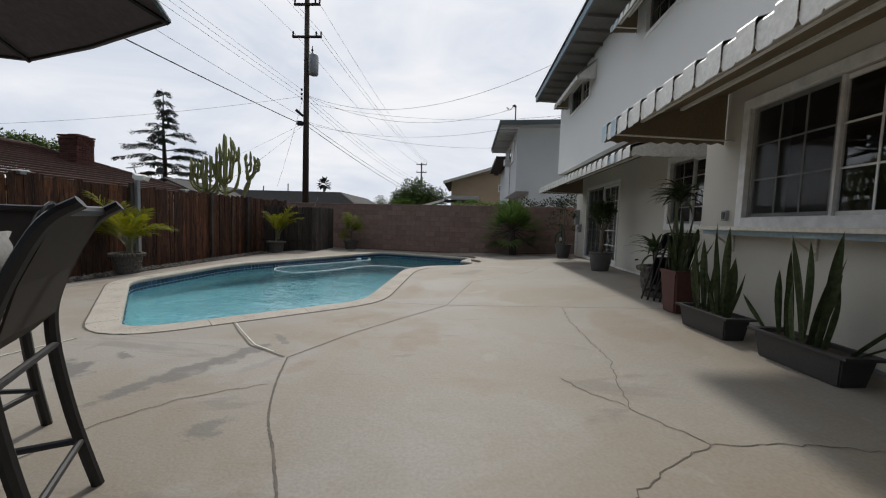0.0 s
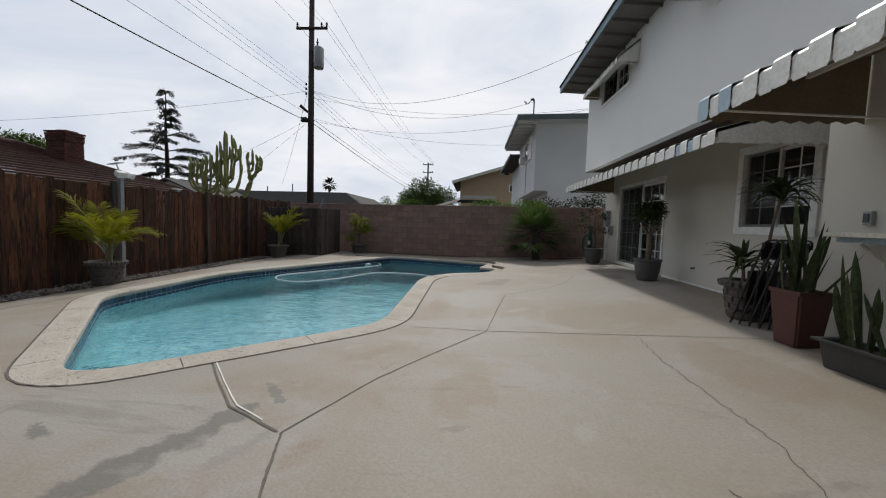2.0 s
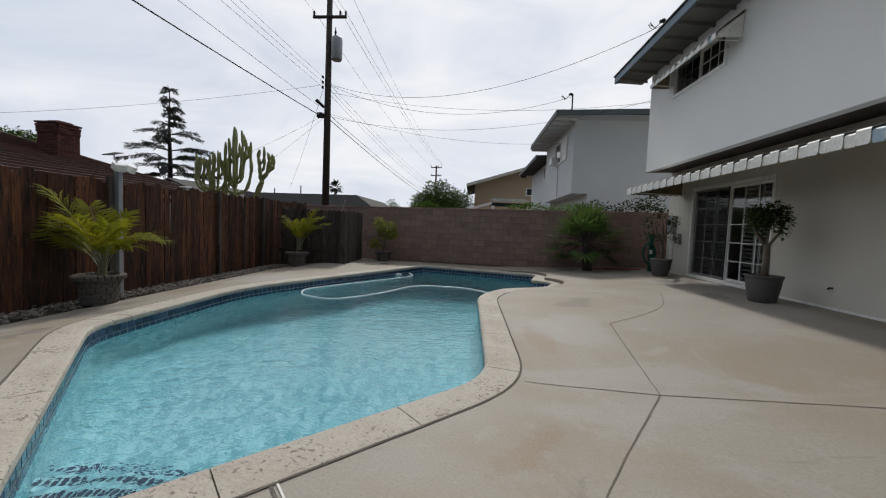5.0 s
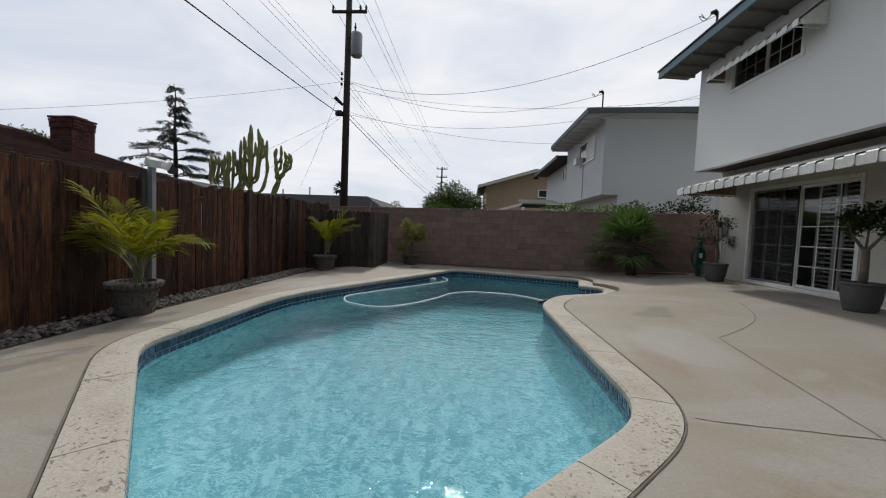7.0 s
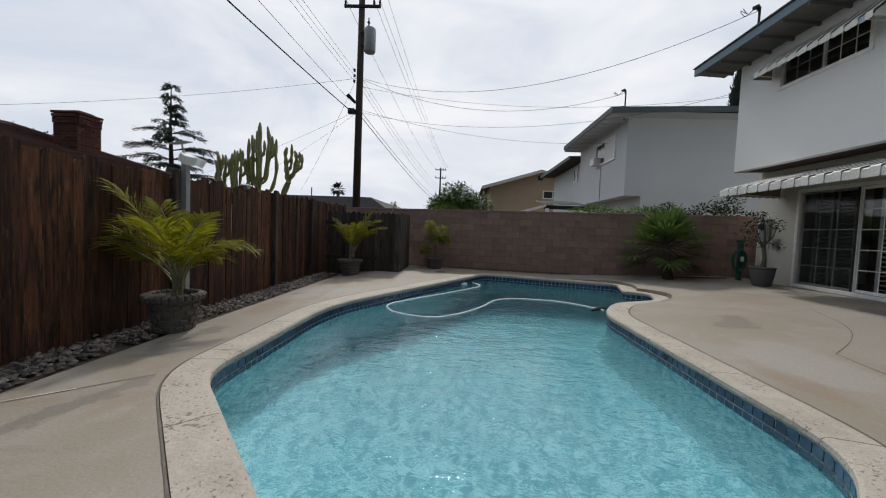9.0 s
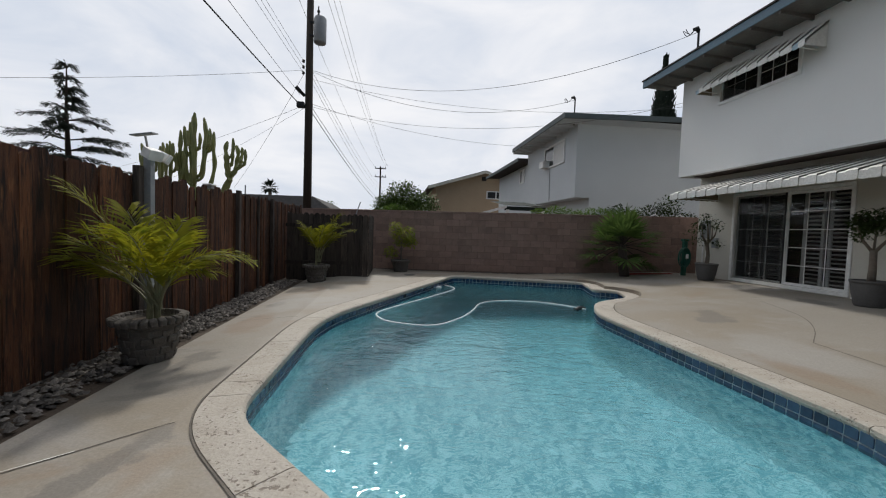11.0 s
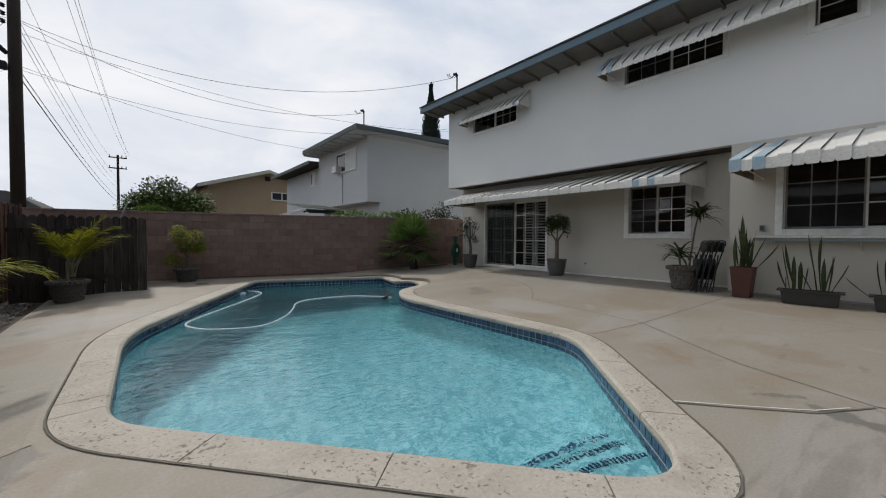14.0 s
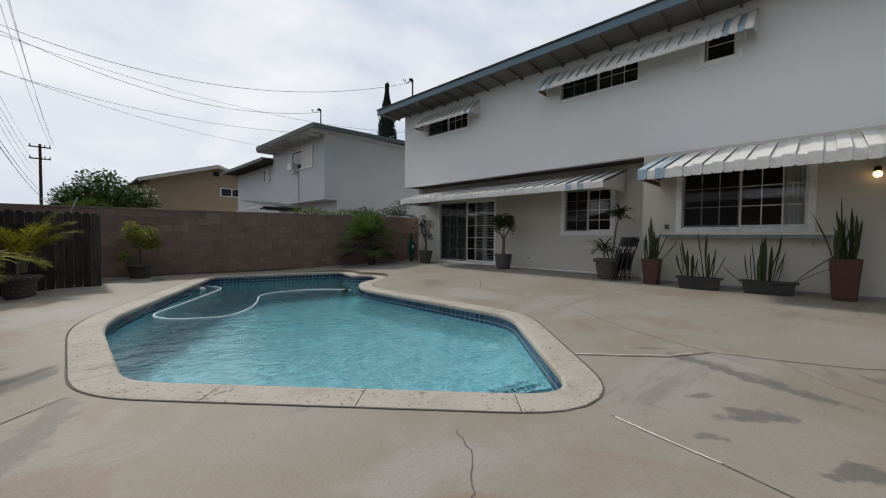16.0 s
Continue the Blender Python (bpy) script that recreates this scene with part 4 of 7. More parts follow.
# windows
def window(name, at, op, label, bars=(3, 3), split=0.5, trim=0.10, screen=False, door=False):
    y0, y1, z0, z1 = op
    w = thing(name, label, "window" if not door else "door", kind="structure")
    t = trim
    part("window_frame", boxes((at - 0.025, at + 0.03, y0 - t, y0 + 0.012, z0 - t, z1 + t), (at - 0.025, at + 0.03, y1 - 0.012, y1 + t, z0 - t, z1 + t),
                               (at - 0.025, at + 0.03, y0 + 0.012, y1 - 0.012, z1 - 0.012, z1 + t), (at - 0.025, at + 0.03, y0 + 0.012, y1 - 0.012, z0 - t, z0 + 0.012), bevel=0.004), M["trim"], w, "white frame")
    mid = y0 + (y1 - y0) * split
    for si, (a, b, dx) in enumerate(((y0 + 0.012, mid + 0.02, 0.075), (mid - 0.02, y1 - 0.012, 0.045))):
        f = 0.045 if not door else 0.06
        part("sash", boxes((at + dx, at + dx + 0.025, a, a + f, z0 + 0.012, z1 - 0.012), (at + dx, at + dx + 0.025, b - f, b, z0 + 0.012, z1 - 0.012),
                           (at + dx, at + dx + 0.025, a + f, b - f, z0 + 0.012, z0 + 0.012 + f), (at + dx, at + dx + 0.025, a + f, b - f, z1 - 0.012 - f, z1 - 0.012)), M["trim"], w, "white sash")
        pane = part("pane", boxes((at + dx + 0.010, at + dx + 0.016, a + f, b - f, z0 + f, z1 - f)), M["glass"], w, "dark reflecting glass")
        pane.visible_shadow = False
        if screen and si == 1:
            part("insect_screen", boxes((at + 0.034, at + 0.036, a + 0.02, b - 0.02, z0 + 0.02, z1 - 0.02)), M["screen"], w, "dark insect screen")
        nu, nz = bars
        bmb = bmesh.new()
        for k in range(1, nu):
            u = a + f + (b - a - 2 * f) * k / nu
            box(bmb, at + dx + 0.003, at + dx + 0.009, u - 0.009, u + 0.009, z0 + f, z1 - f)
        for k in range(1, nz):
            zz = z0 + f + (z1 - z0 - 2 * f) * k / nz
            box(bmb, at + dx + 0.0015, at + dx + 0.0075, a + f, b - f, zz - 0.009, zz + 0.009)
        part("glazing_bars", bmb, M["trim"], w, "white grid")
    return w


window("door_1", LX, SD, "white-framed sliding patio door with glass grids", (3, 5), 0.5, 0.06, screen=True, door=True)
# window_1 gets its screen only to darken a too bright pane
window("window_1", LX, LW, "white sliding window with glass grids", (2, 4), 0.5, 0.10, screen=True)
window("window_2", HX, KW, "wide white kitchen sliding window with glass grids", (3, 3), 0.5, 0.09, screen=True)
window("window_3", HX, UW1, "white upstairs sliding window under an awning", (3, 2), 0.5, 0.06, screen=True)
window("window_4", HX, UW2, "white upstairs sliding window under an awning", (3, 2), 0.5, 0.06, screen=True)
window("window_5", HX, UW3, "small white upstairs window", (1, 2), 0.98, 0.09)


# awnings of interlocked metal pans
def awning(name, at, y0, y1, z_wall, x_edge, z_edge, drop, label, blues=(), pan=0.11, side=True, brackets=True):
    aw = thing(name, label, "awning")
    n = max(3, round((y1 - y0) / pan))
    w = (y1 - y0) / n
    d = Vector((x_edge - at, 0, z_edge + drop - z_wall))
    for i in range(n):
        hi = i % 2 == 0
        a, b = y0 + w * i, y0 + w * (i + 1)
        lift = 0.024 if hi else 0.0
        out = 0.013 if hi else 0.0
        bm = bmesh.new()
        prof = [(at - 0.005, z_wall + lift), (x_edge - out, z_edge + drop + lift), (x_edge - 0.012 - out, z_edge + drop + lift - 0.02), (x_edge - 0.012 - out, z_edge + 0.03), (x_edge - 0.012 - out, z_edge)]
        L, R = [], []
        for k, (x, z) in enumerate(prof):
            inset = 0.13 * w if k == len(prof) - 1 else 0.0
            g = -0.004 if hi else 0.002
            L.append(bm.verts.new((x, a + inset + g, z)))
            R.append(bm.verts.new((x, b - inset - g, z)))
        for k in range(len(prof) - 1):
            bm.faces.new((L[k], L[k + 1], R[k + 1], R[k]))
        if hi:
            for S in (L, R):
                q = [bm.verts.new((v.co.x, v.co.y, v.co.z - 0.04)) for v in S[:2]]
                bm.faces.new((S[0], S[1], q[1], q[0]))
        ext = bmesh.ops.extrude_face_region(bm, geom=bm.faces[:])
        for v in [g for g in ext["geom"] if isinstance(g, bmesh.types.BMVert)]:
            v.co += Vector((0.003, 0, -0.004))
        bmesh.ops.recalc_face_normals(bm, faces=bm.faces[:])
        part("pan", bm, M["awnblue"] if i in blues else M["awning"], aw, "pale blue pan" if i in blues else "")
    # liner below the pans, its brown darkened for the shade of open slats
    part("underside", slab(x_edge + 0.02, z_edge + drop - 0.02, at, z_wall - 0.03, y0 + 0.01, y1 - 0.01, 0.008), M["awnunder"], aw, "brown underside with slat shade in its colour")
    if side:
        for yy in (y0, y1):
            bm = bmesh.new()
            m = 9
            top, low = [], []
            for k in range(m * 2 + 1):
                t = k / (m * 2)
                x = at - 0.01 + (x_edge - at + 0.02) * t
                zt = z_wall - 0.003 + (z_edge + drop - z_wall) * t
                zl = z_edge + (0.028 if k % 2 else 0.0)
                top.append(bm.verts.new((x, yy, zt)))
                low.append(bm.verts.new((x, yy, min(zl, zt - 0.01))))
            for k in range(m * 2):
                bm.faces.new((top[k], top[k + 1], low[k + 1], low[k]))
            ext = bmesh.ops.extrude_face_region(bm, geom=bm.faces[:])
            for v in [g for g in ext["geom"] if isinstance(g, bmesh.types.BMVert)]:
                v.co.y += 0.004
            bmesh.ops.recalc_face_normals(bm, faces=bm.faces[:])
            # far end is seen from inside, so it takes the darkened underside colour
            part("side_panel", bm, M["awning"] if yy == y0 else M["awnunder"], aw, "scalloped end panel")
    for f in (0.3, 0.62):   # purlins under the pans
        xb, zb = x_edge + (at - x_edge) * f, z_edge + drop + (z_wall - z_edge - drop) * f
        part("purlin", boxes((xb - 0.02, xb + 0.02, y0 + 0.02, y1 - 0.02, zb - 0.075, zb - 0.03)), M["awning"], aw, "white purlin")
    part("front_bar", boxes((x_edge, x_edge + 0.02, y0, y1, z_edge + drop * 0.35, z_edge + drop * 0.35 + 0.025)), M["awning"], aw)
    if brackets:
        for yy in (y0 + 0.15, y1 - 0.15):
            bm = bmesh.new()
            tube(bm, [(at, yy, z_edge + 0.02), (x_edge + 0.02, yy, z_edge + drop * 0.4)], 0.011, 6)
            part("strut", bm, M["awning"], aw)
    return aw


awning("awning", LX, 5.86, 13.02, 2.86, 2.47, 2.29, 0.15, "long white scalloped metal awning with blue stripes over patio door", blues=(3, 5), pan=0.148)
awning("awning", HX, 0.35, 4.90, 2.92, 1.74, 2.27, 0.18, "deep white scalloped metal awning with blue stripes over kitchen window", blues=(28, 30), pan=0.145)
awning("awning", HX, 10.02, 12.64, 5.42, 2.72, 4.93, 0.10, "white striped metal awning over the far upstairs window", blues=(1, 21), pan=0.119)
awning("awning", HX, 3.34, 7.72, 5.45, 2.70, 4.93, 0.10, "white striped metal awning over the upstairs windows", blues=(1, 3, 34, 36), pan=0.119)

# serving shelf below the kitchen window
shelf = thing("serving_shelf", "narrow cream serving shelf with blue edge under kitchen window", "shelf")
part("shelf_board", boxes((2.86, HX - 0.002, 2.24, 4.84, 1.245, 1.285), bevel=0.005), M["soffit"], shelf, "cream top")
part("edge_board", boxes((2.96, 2.98, 2.26, 4.82, 1.195, 1.243)), M["awnblue"], shelf, "pale blue edge")
for yy in (2.5, 3.55, 4.6):
    bm = bmesh.new()
    tube(bm, [(HX, yy, 1.02), (HX - 0.02, yy, 1.05), (HX - 0.22, yy, 1.19)], 0.012, 6)
    box(bm, HX - 0.02, HX - 0.002, yy - 0.015, yy + 0.015, 1.0, 1.24)
    part("bracket", bm, M["soffit"], shelf)


# ---- plants and pots ----
def add_leaf(bm, p, d, up, length, width, fold=0.25):
    """One pointed leaf from p along d."""
    d, up = d.normalized(), up.normalized()
    s = d.cross(up)
    if s.length < 1e-4:
        s = d.orthogonal()
    s.normalize()
    n = s.cross(d)
    a = bm.verts.new(p)
    m = p + d * length * 0.45
    b = bm.verts.new(m + s * width / 2 + n * fold * width / 2)
    c = bm.verts.new(p + d * length)
    e = bm.verts.new(m - s * width / 2 + n * fold * width / 2)
    k = bm.verts.new(m)
    bm.faces.new((a, b, k))
    bm.faces.new((b, c, k))
    bm.faces.new((a, k, e))
    bm.faces.new((k, c, e))


def blade(bm, base, az, lean, length, width, bend=0.3, twist=0.3, n=7, cup=0.25, prof=None):
    """A long strap or sword leaf."""
    prev = None
    p = Vector(base)
    tilt = lean
    for i in range(n + 1):
        t = i / n
        w = width * (prof(t) if prof else (0.62 + 1.1 * t - 0.5 * t * t if t < 0.55 else 1.07 * (1 - ((t - 0.55) / 0.45) ** 2.2)))
        a = az + twist * (t - 0.3)
        d = Vector((math.cos(az) * math.sin(tilt), math.sin(az) * math.sin(tilt), math.cos(tilt)))
        s = Vector((-math.sin(a), math.cos(a), 0))
        nrm = s.cross(d)
        row = [bm.verts.new(p + s * w / 2 + nrm * cup * w / 2), bm.verts.new(p), bm.verts.new(p - s * w / 2 + nrm * cup * w / 2)]
        if prev:
            for k in range(2):
                bm.faces.new((prev[k], prev[k + 1], row[k + 1], row[k]))
        prev = row
        p = p + d * length / n
        tilt += bend / n
    return bm


def frond(bm_stem, bm_leaf, base, az, lean, length, arch, leaf_len, rnd, droop=0.45, n=36):
    """A feather palm frond: a bent stem with leaflets in two rows."""
    p, tilt, pts = Vector(base), lean, []
    steps = 16
    for i in range(steps + 1):
        pts.append(p.copy())
        d = Vector((math.cos(az) * math.sin(tilt), math.sin(az) * math.sin(tilt), math.cos(tilt)))
        p = p + d * length / steps
        tilt += arch / steps
    tube(bm_stem, pts, [0.013 * (1 - 0.8 * i / steps) for i in range(steps + 1)], 5)
    for i in range(n):
        t = 0.36 + 0.64 * i / (n - 1)
        f = t * steps
        k = min(int(f), steps - 1)
        q = pts[k].lerp(pts[k + 1], f - k)
        d = (pts[k + 1] - pts[k]).normalized()
        side = d.cross(Vector((0, 0, 1)))
        side = side.normalized() if side.length > 0.05 else Vector((-math.sin(az), math.cos(az), 0))
        up = side.cross(d)
        L = leaf_len * (0.45 + 0.75 * math.sin(math.pi * min(0.95, (t - 0.2) * 1.1))) * rnd.uniform(0.85, 1.1)
        for sgn in (1, -1):
            dd = (side * sgn * 0.62 + d * 0.85 + up * rnd.uniform(0.1, 0.5) - Vector((0, 0, 1)) * droop * rnd.uniform(0.3, 1.0)).normalized()
            # two-piece leaflet that hangs over at its tip
            w = 0.022
            s2 = dd.cross(up).normalized()
            m1 = q + dd * L * 0.55
            m2 = m1 + (dd - Vector((0, 0, 1)) * droop * 0.9).normalized() * L * 0.45
            a, b = bm_leaf.verts.new(q), bm_leaf.verts.new(m1 + s2 * w / 2)
            c, e = bm_leaf.verts.new(m1 - s2 * w / 2), bm_leaf.verts.new(m2)
            bm_leaf.faces.new((a, b, c))
            bm_leaf.faces.new((b, e, c))


def stone_pot(name, label, x, y, r_top, r_bot, h):
    """A round cast pot of rough stones with a beaded rim."""
    t = thing(name, label, "plant pot", x, y, deck_z(x), random.uniform(0, 90))
    rnd = random.Random(int(abs(x * 100)))
    bm = bmesh.new()
    lathe(bm, [(r_bot * 0.97, 0), (r_bot, 0.015), (r_bot + (r_top * 0.86 - r_bot) * 0.55, h * 0.5), (r_top * 0.88, h * 0.84), (r_top * 0.93, h * 0.88), (r_top * 0.95, h * 0.97), (r_top * 0.80, h * 0.97), (r_top * 0.76, h * 0.86)], 28, wob=0.006)
    part("body", bm, M["potstone"], t, smooth=True)
    nst = 26
    rim = mesh_of("rim_stone", boxes((-0.045, 0.045, -0.5 * 2 * math.pi * r_top / nst * 0.86, 0.5 * 2 * math.pi * r_top / nst * 0.86, -0.035, 0.035), bevel=0.014), M["potstone"])
    for i in range(nst):
        o = new("rim_stone", rim)
        o.parent = t
        a = 360 * i / nst
        o.matrix_basis = pose(r_top * 0.95 * math.cos(radians(a)), r_top * 0.95 * math.sin(radians(a)), h * 0.95, rnd.uniform(-8, 8), rnd.uniform(5, 20), a)
    rows = 4
    for k in range(rows):
        zz = h * (0.12 + 0.19 * k)
        rr = r_bot + (r_top * 0.88 - r_bot) * zz / (h * 0.84)
        n = 13
        mes = [mesh_of("face_stone", boxes((-0.016, 0.006 + 0.003 * q, -math.pi * rr / n * (0.70 + 0.08 * q), math.pi * rr / n * (0.74 + 0.06 * q), -h * (0.085 - 0.008 * q), h * (0.07 + 0.008 * q)), bevel=0.009), M["potstone"]) for q in range(3)]
        for i in range(n):
            o = new("face_stone", rnd.choice(mes))
            o.parent = t
            a = 360 * (i + 0.5 * (k % 2) + rnd.uniform(-0.12, 0.12)) / n
            o.matrix_basis = pose(rr * math.cos(radians(a)), rr * math.sin(radians(a)), zz + rnd.uniform(-0.014, 0.014), rnd.uniform(-14, 14), 12, a)
    bm = bmesh.new()
    lathe(bm, [(r_top * 0.79, h * 0.84), (r_top * 0.79, h * 0.885), (0.03, h * 0.90)], 20, wob=0.02)
    part("soil", bm, M["soil"], t, "dark potting soil")
    return t


def round_pot(name, label, x, y, r_top, r_bot, h):
    t = thing(name, label, "plant pot", x, y, deck_z(x))
    bm = bmesh.new()
    lathe(bm, [(r_bot * 0.95, 0), (r_bot, 0.02), (r_bot + (r_top - r_bot) * 0.55, h * 0.45), (r_top * 0.97, h * 0.86), (r_top * 0.98, h * 0.90), (r_top * 1.03, h * 0.91), (r_top * 1.04, h * 0.985), (r_top * 1.02, h), (r_top * 0.95, h), (r_top * 0.92, h * 0.88)], 32)
    part("body", bm, M["potgrey"], t, smooth=True)
    bm = bmesh.new()
    lathe(bm, [(r_top * 0.93, h * 0.86), (r_top * 0.93, h * 0.90), (0.03, h * 0.92)], 20)
    part("soil", bm, M["soil"], t, "dark potting soil")
    return t


def palm(x, y, z, fronds, label, seed, leaf_len=0.34, stems=2):
    rnd = random.Random(seed)
    t = thing("potted_palm", label, "palm", x, y, z)
    bs, bl = bmesh.new(), bmesh.new()
    for i in range(stems):
        tube(bs, [(0.05 * i, 0.03 * i, -0.06), (0.07 * i - 0.01, 0.02, 0.2), (0.10 * i - 0.02, 0.02, 0.42)], [0.032, 0.026, 0.018], 7)
    for az, lean, length, arch in fronds:
        frond(bs, bl, (rnd.uniform(0.0, 0.10), rnd.uniform(-0.02, 0.04), 0.12), radians(az), radians(lean), length, radians(arch), leaf_len, rnd)
    part("stem", bs, M["palmstem"], t, "pale green ringed stems")
    part("crown", bl, M["palmleaf"], t, "yellow-green feathery fronds")
    return t


M["palmstem"] = surf("palm_stem", (0.22, 0.21, 0.12), (0.14, 0.14, 0.075), 10.0, 0.6, 0.1, 40)

stone_pot("stone_pot", "large round grey pot of cast stones with beaded rim", -7.10, 7.62, 0.29, 0.20, 0.43)
palm(-7.10, 7.62, 0.27, [(200, 14, 1.30, 30), (190, 26, 0.95, 40), (176, 34, 0.85, 45), (10, 2, 1.10, 118), (-8, 6, 0.78, 105), (-30, 10, 0.66, 75), (80, 6, 0.95, 40), (110, 8, 0.95, 40), (228, 14, 0.95, 45), (280, 8, 0.95, 55), (206, 30, 0.85, 45), (40, 5, 0.75, 80), (330, 4, 0.85, 55), (160, 6, 1.05, 35)],
     "yellow-green potted palm with arching fronds by the fence", 3, 0.31)
stone_pot("stone_pot", "round grey stone pot at the end of the fence", -6.64, 13.05, 0.29, 0.20, 0.40)
palm(-6.64, 13.05, 0.29, [(350, 3, 1.25, 70), (12, 5, 1.15, 80), (185, 5, 1.05, 45), (150, 8, 0.9, 40), (300, 6, 1.05, 55), (60, 6, 1.05, 45), (330, 9, 0.9, 60), (230, 9, 0.9, 45), (0, 2, 1.3, 45), (20, 10, 0.9, 65)], "small yellow-green potted palm beside the picket screen", 8, 0.27, 1)
stone_pot("stone_pot", "small round grey stone pot before the block wall", -4.60, 15.16, 0.27, 0.20, 0.34)


def small_tree(name, label, x, y, z, trunk, limbs, blobs, leaves, leaf_len, leaf_w, mat, seed, category="tree", bark=None):
    """Trunk, limbs and a crown of single leaves set in loose clumps."""
    rnd = random.Random(seed)
    t = thing(name, label, category, x, y, z)
    bm = bmesh.new()
    tube(bm, [p for p, r in trunk], [r for p, r in trunk], 9)
    for pts, r in limbs:
        tube(bm, pts, [r * (1 - 0.6 * i / (len(pts) - 1)) for i in range(len(pts))], 6)
    part("trunk", bm, bark or M["bark"], t, smooth=True)
    bl = bmesh.new()
    for (cx, cy, cz), (rx, ry, rz), k in blobs:
        for _ in range(int(leaves * k)):
            while True:
                v = Vector((rnd.uniform(-1, 1), rnd.uniform(-1, 1), rnd.uniform(-1, 1)))
                if 0.25 < v.length < 1.0 + 0.25 * rnd.random():
                    break
            p = Vector((cx + v.x * rx, cy + v.y * ry, cz + v.z * rz))
            d = Vector((v.x + rnd.uniform(-.8, .8), v.y + rnd.uniform(-.8, .8), rnd.uniform(-0.9, 0.4)))
            add_leaf(bl, p, d, Vector((rnd.uniform(-.5, .5), rnd.uniform(-.5, .5), 1)), leaf_len * rnd.uniform(0.7, 1.2), leaf_w * rnd.uniform(0.7, 1.2))
    part("crown", bl, mat, t)
    return t


small_tree("citrus_bush", "young yellow-green citrus bush in a stone pot", -4.60, 15.16, 0.30, [((0, 0, -0.04), 0.022), ((0.01, 0, 0.3), 0.018), ((0.0, 0.02, 0.6), 0.014)],
           [([(0, 0, 0.3), (0.15, 0.05, 0.6), (0.25, 0.05, 0.85)], 0.012), ([(0, 0, 0.35), (-0.15, 0, 0.65), (-0.2, 0.05, 1.05)], 0.012), ([(0, 0, 0.12), (-0.18, -0.05, 0.3)], 0.01)],
           [((0.08, 0, 0.78), (0.30, 0.28, 0.30), 1.0), ((-0.18, 0, 0.95), (0.16, 0.16, 0.26), 0.35), ((-0.30, 0, 0.28), (0.18, 0.15, 0.17), 0.3), ((0.25, 0.05, 0.62), (0.20, 0.2, 0.2), 0.4)], 560, 0.095, 0.044, M["citrus"], 5, "bush")

round_pot("grey_pot", "round smooth grey pot near the hose stand", 3.22, 12.52, 0.25, 0.18, 0.44)
small_tree("branching_shrub", "sparse branching potted shrub with thick stem", 3.22, 12.52, deck_z(3.22) + 0.40, [((0, 0, -0.05), 0.055), ((0.02, 0, 0.25), 0.045), ((-0.02, 0, 0.5), 0.042), ((0.0, 0, 0.68), 0.035)],
           [([(0, 0, 0.5), (-0.15, 0, 0.72), (-0.2, 0.02, 1.0)], 0.024), ([(0, 0, 0.55), (0.18, 0, 0.75), (0.26, 0, 1.02)], 0.024), ([(0, 0, 0.65), (0.02, 0.05, 0.9), (-0.03, 0.05, 1.2)], 0.022), ([(0, 0, 0.45), (-0.2, -0.1, 0.6), (-0.34, -0.1, 0.85)], 0.018), ([(0.1, 0, 0.68), (0.02, -.1, 0.95), (0.1, -.12, 1.15)], 0.018)],
           [((-0.05, 0, 1.18), (0.16, 0.16, 0.14), 0.7), ((-0.30, 0, 0.95), (0.16, 0.18, 0.18), 0.6), ((0.26, 0, 1.02), (0.10, 0.12, 0.12), 0.35), ((0.30, 0, 0.55), (0.10, 0.12, 0.10), 0.2), ((-0.22, 0, 0.62), (0.18, 0.15, 0.12), 0.35), ((-0.42, 0.0, 0.75), (0.2, 0.2, 0.2), 0.3)], 150, 0.075, 0.04, M["ficus"], 7, "shrub")
round_pot("grey_pot", "round smooth grey pot beside the patio door", 3.24, 9.10, 0.255, 0.19, 0.44)
small_tree("ficus_tree", "potted ficus with clipped round crown and bare trunk", 3.24, 9.10, deck_z(3.24) + 0.40, [((0, 0, -0.05), 0.06), ((0.01, 0, 0.25), 0.05), ((0.0, 0, 0.55), 0.048)],
           [([(0, 0, 0.5), (-0.1, 0.1, 0.72), (-0.16, 0.15, 0.95)], 0.03), ([(0, 0, 0.5), (0.1, -0.12, 0.75), (0.14, -0.18, 1.0)], 0.03), ([(0, 0, 0.55), (0.02, 0.0, 0.85), (0.0, 0.0, 1.1)], 0.02)],
           [((0, 0.02, 1.06), (0.26, 0.27, 0.19), 1.0), ((0.02, 0.22, 0.98), (0.16, 0.15, 0.17), 0.4), ((0, -0.2, 0.98), (0.16, 0.15, 0.2), 0.4), ((0, -0.30, 0.80), (0.06, 0.06, 0.13), 0.08), ((0.05, 0.28, 0.78), (0.05, 0.06, 0.12), 0.07), ((-0.2, 0.02, 0.86), (0.1, 0.1, 0.14), 0.15)], 620, 0.075, 0.042, M["ficus"], 9)

# fan palm in the bed by the wall
fp = thing("fan_palm", "bushy green fan palm growing before the block wall", "palm", 1.72, 13.90, 0.08)
rnd = random.Random(4)
bs, bl = bmesh.new(), bmesh.new()
tube(bs, [(0.06, -0.16, -0.1), (0.03, -0.10, 0.3), (0, 0, 0.95)], [0.13, 0.14, 0.10], 10)
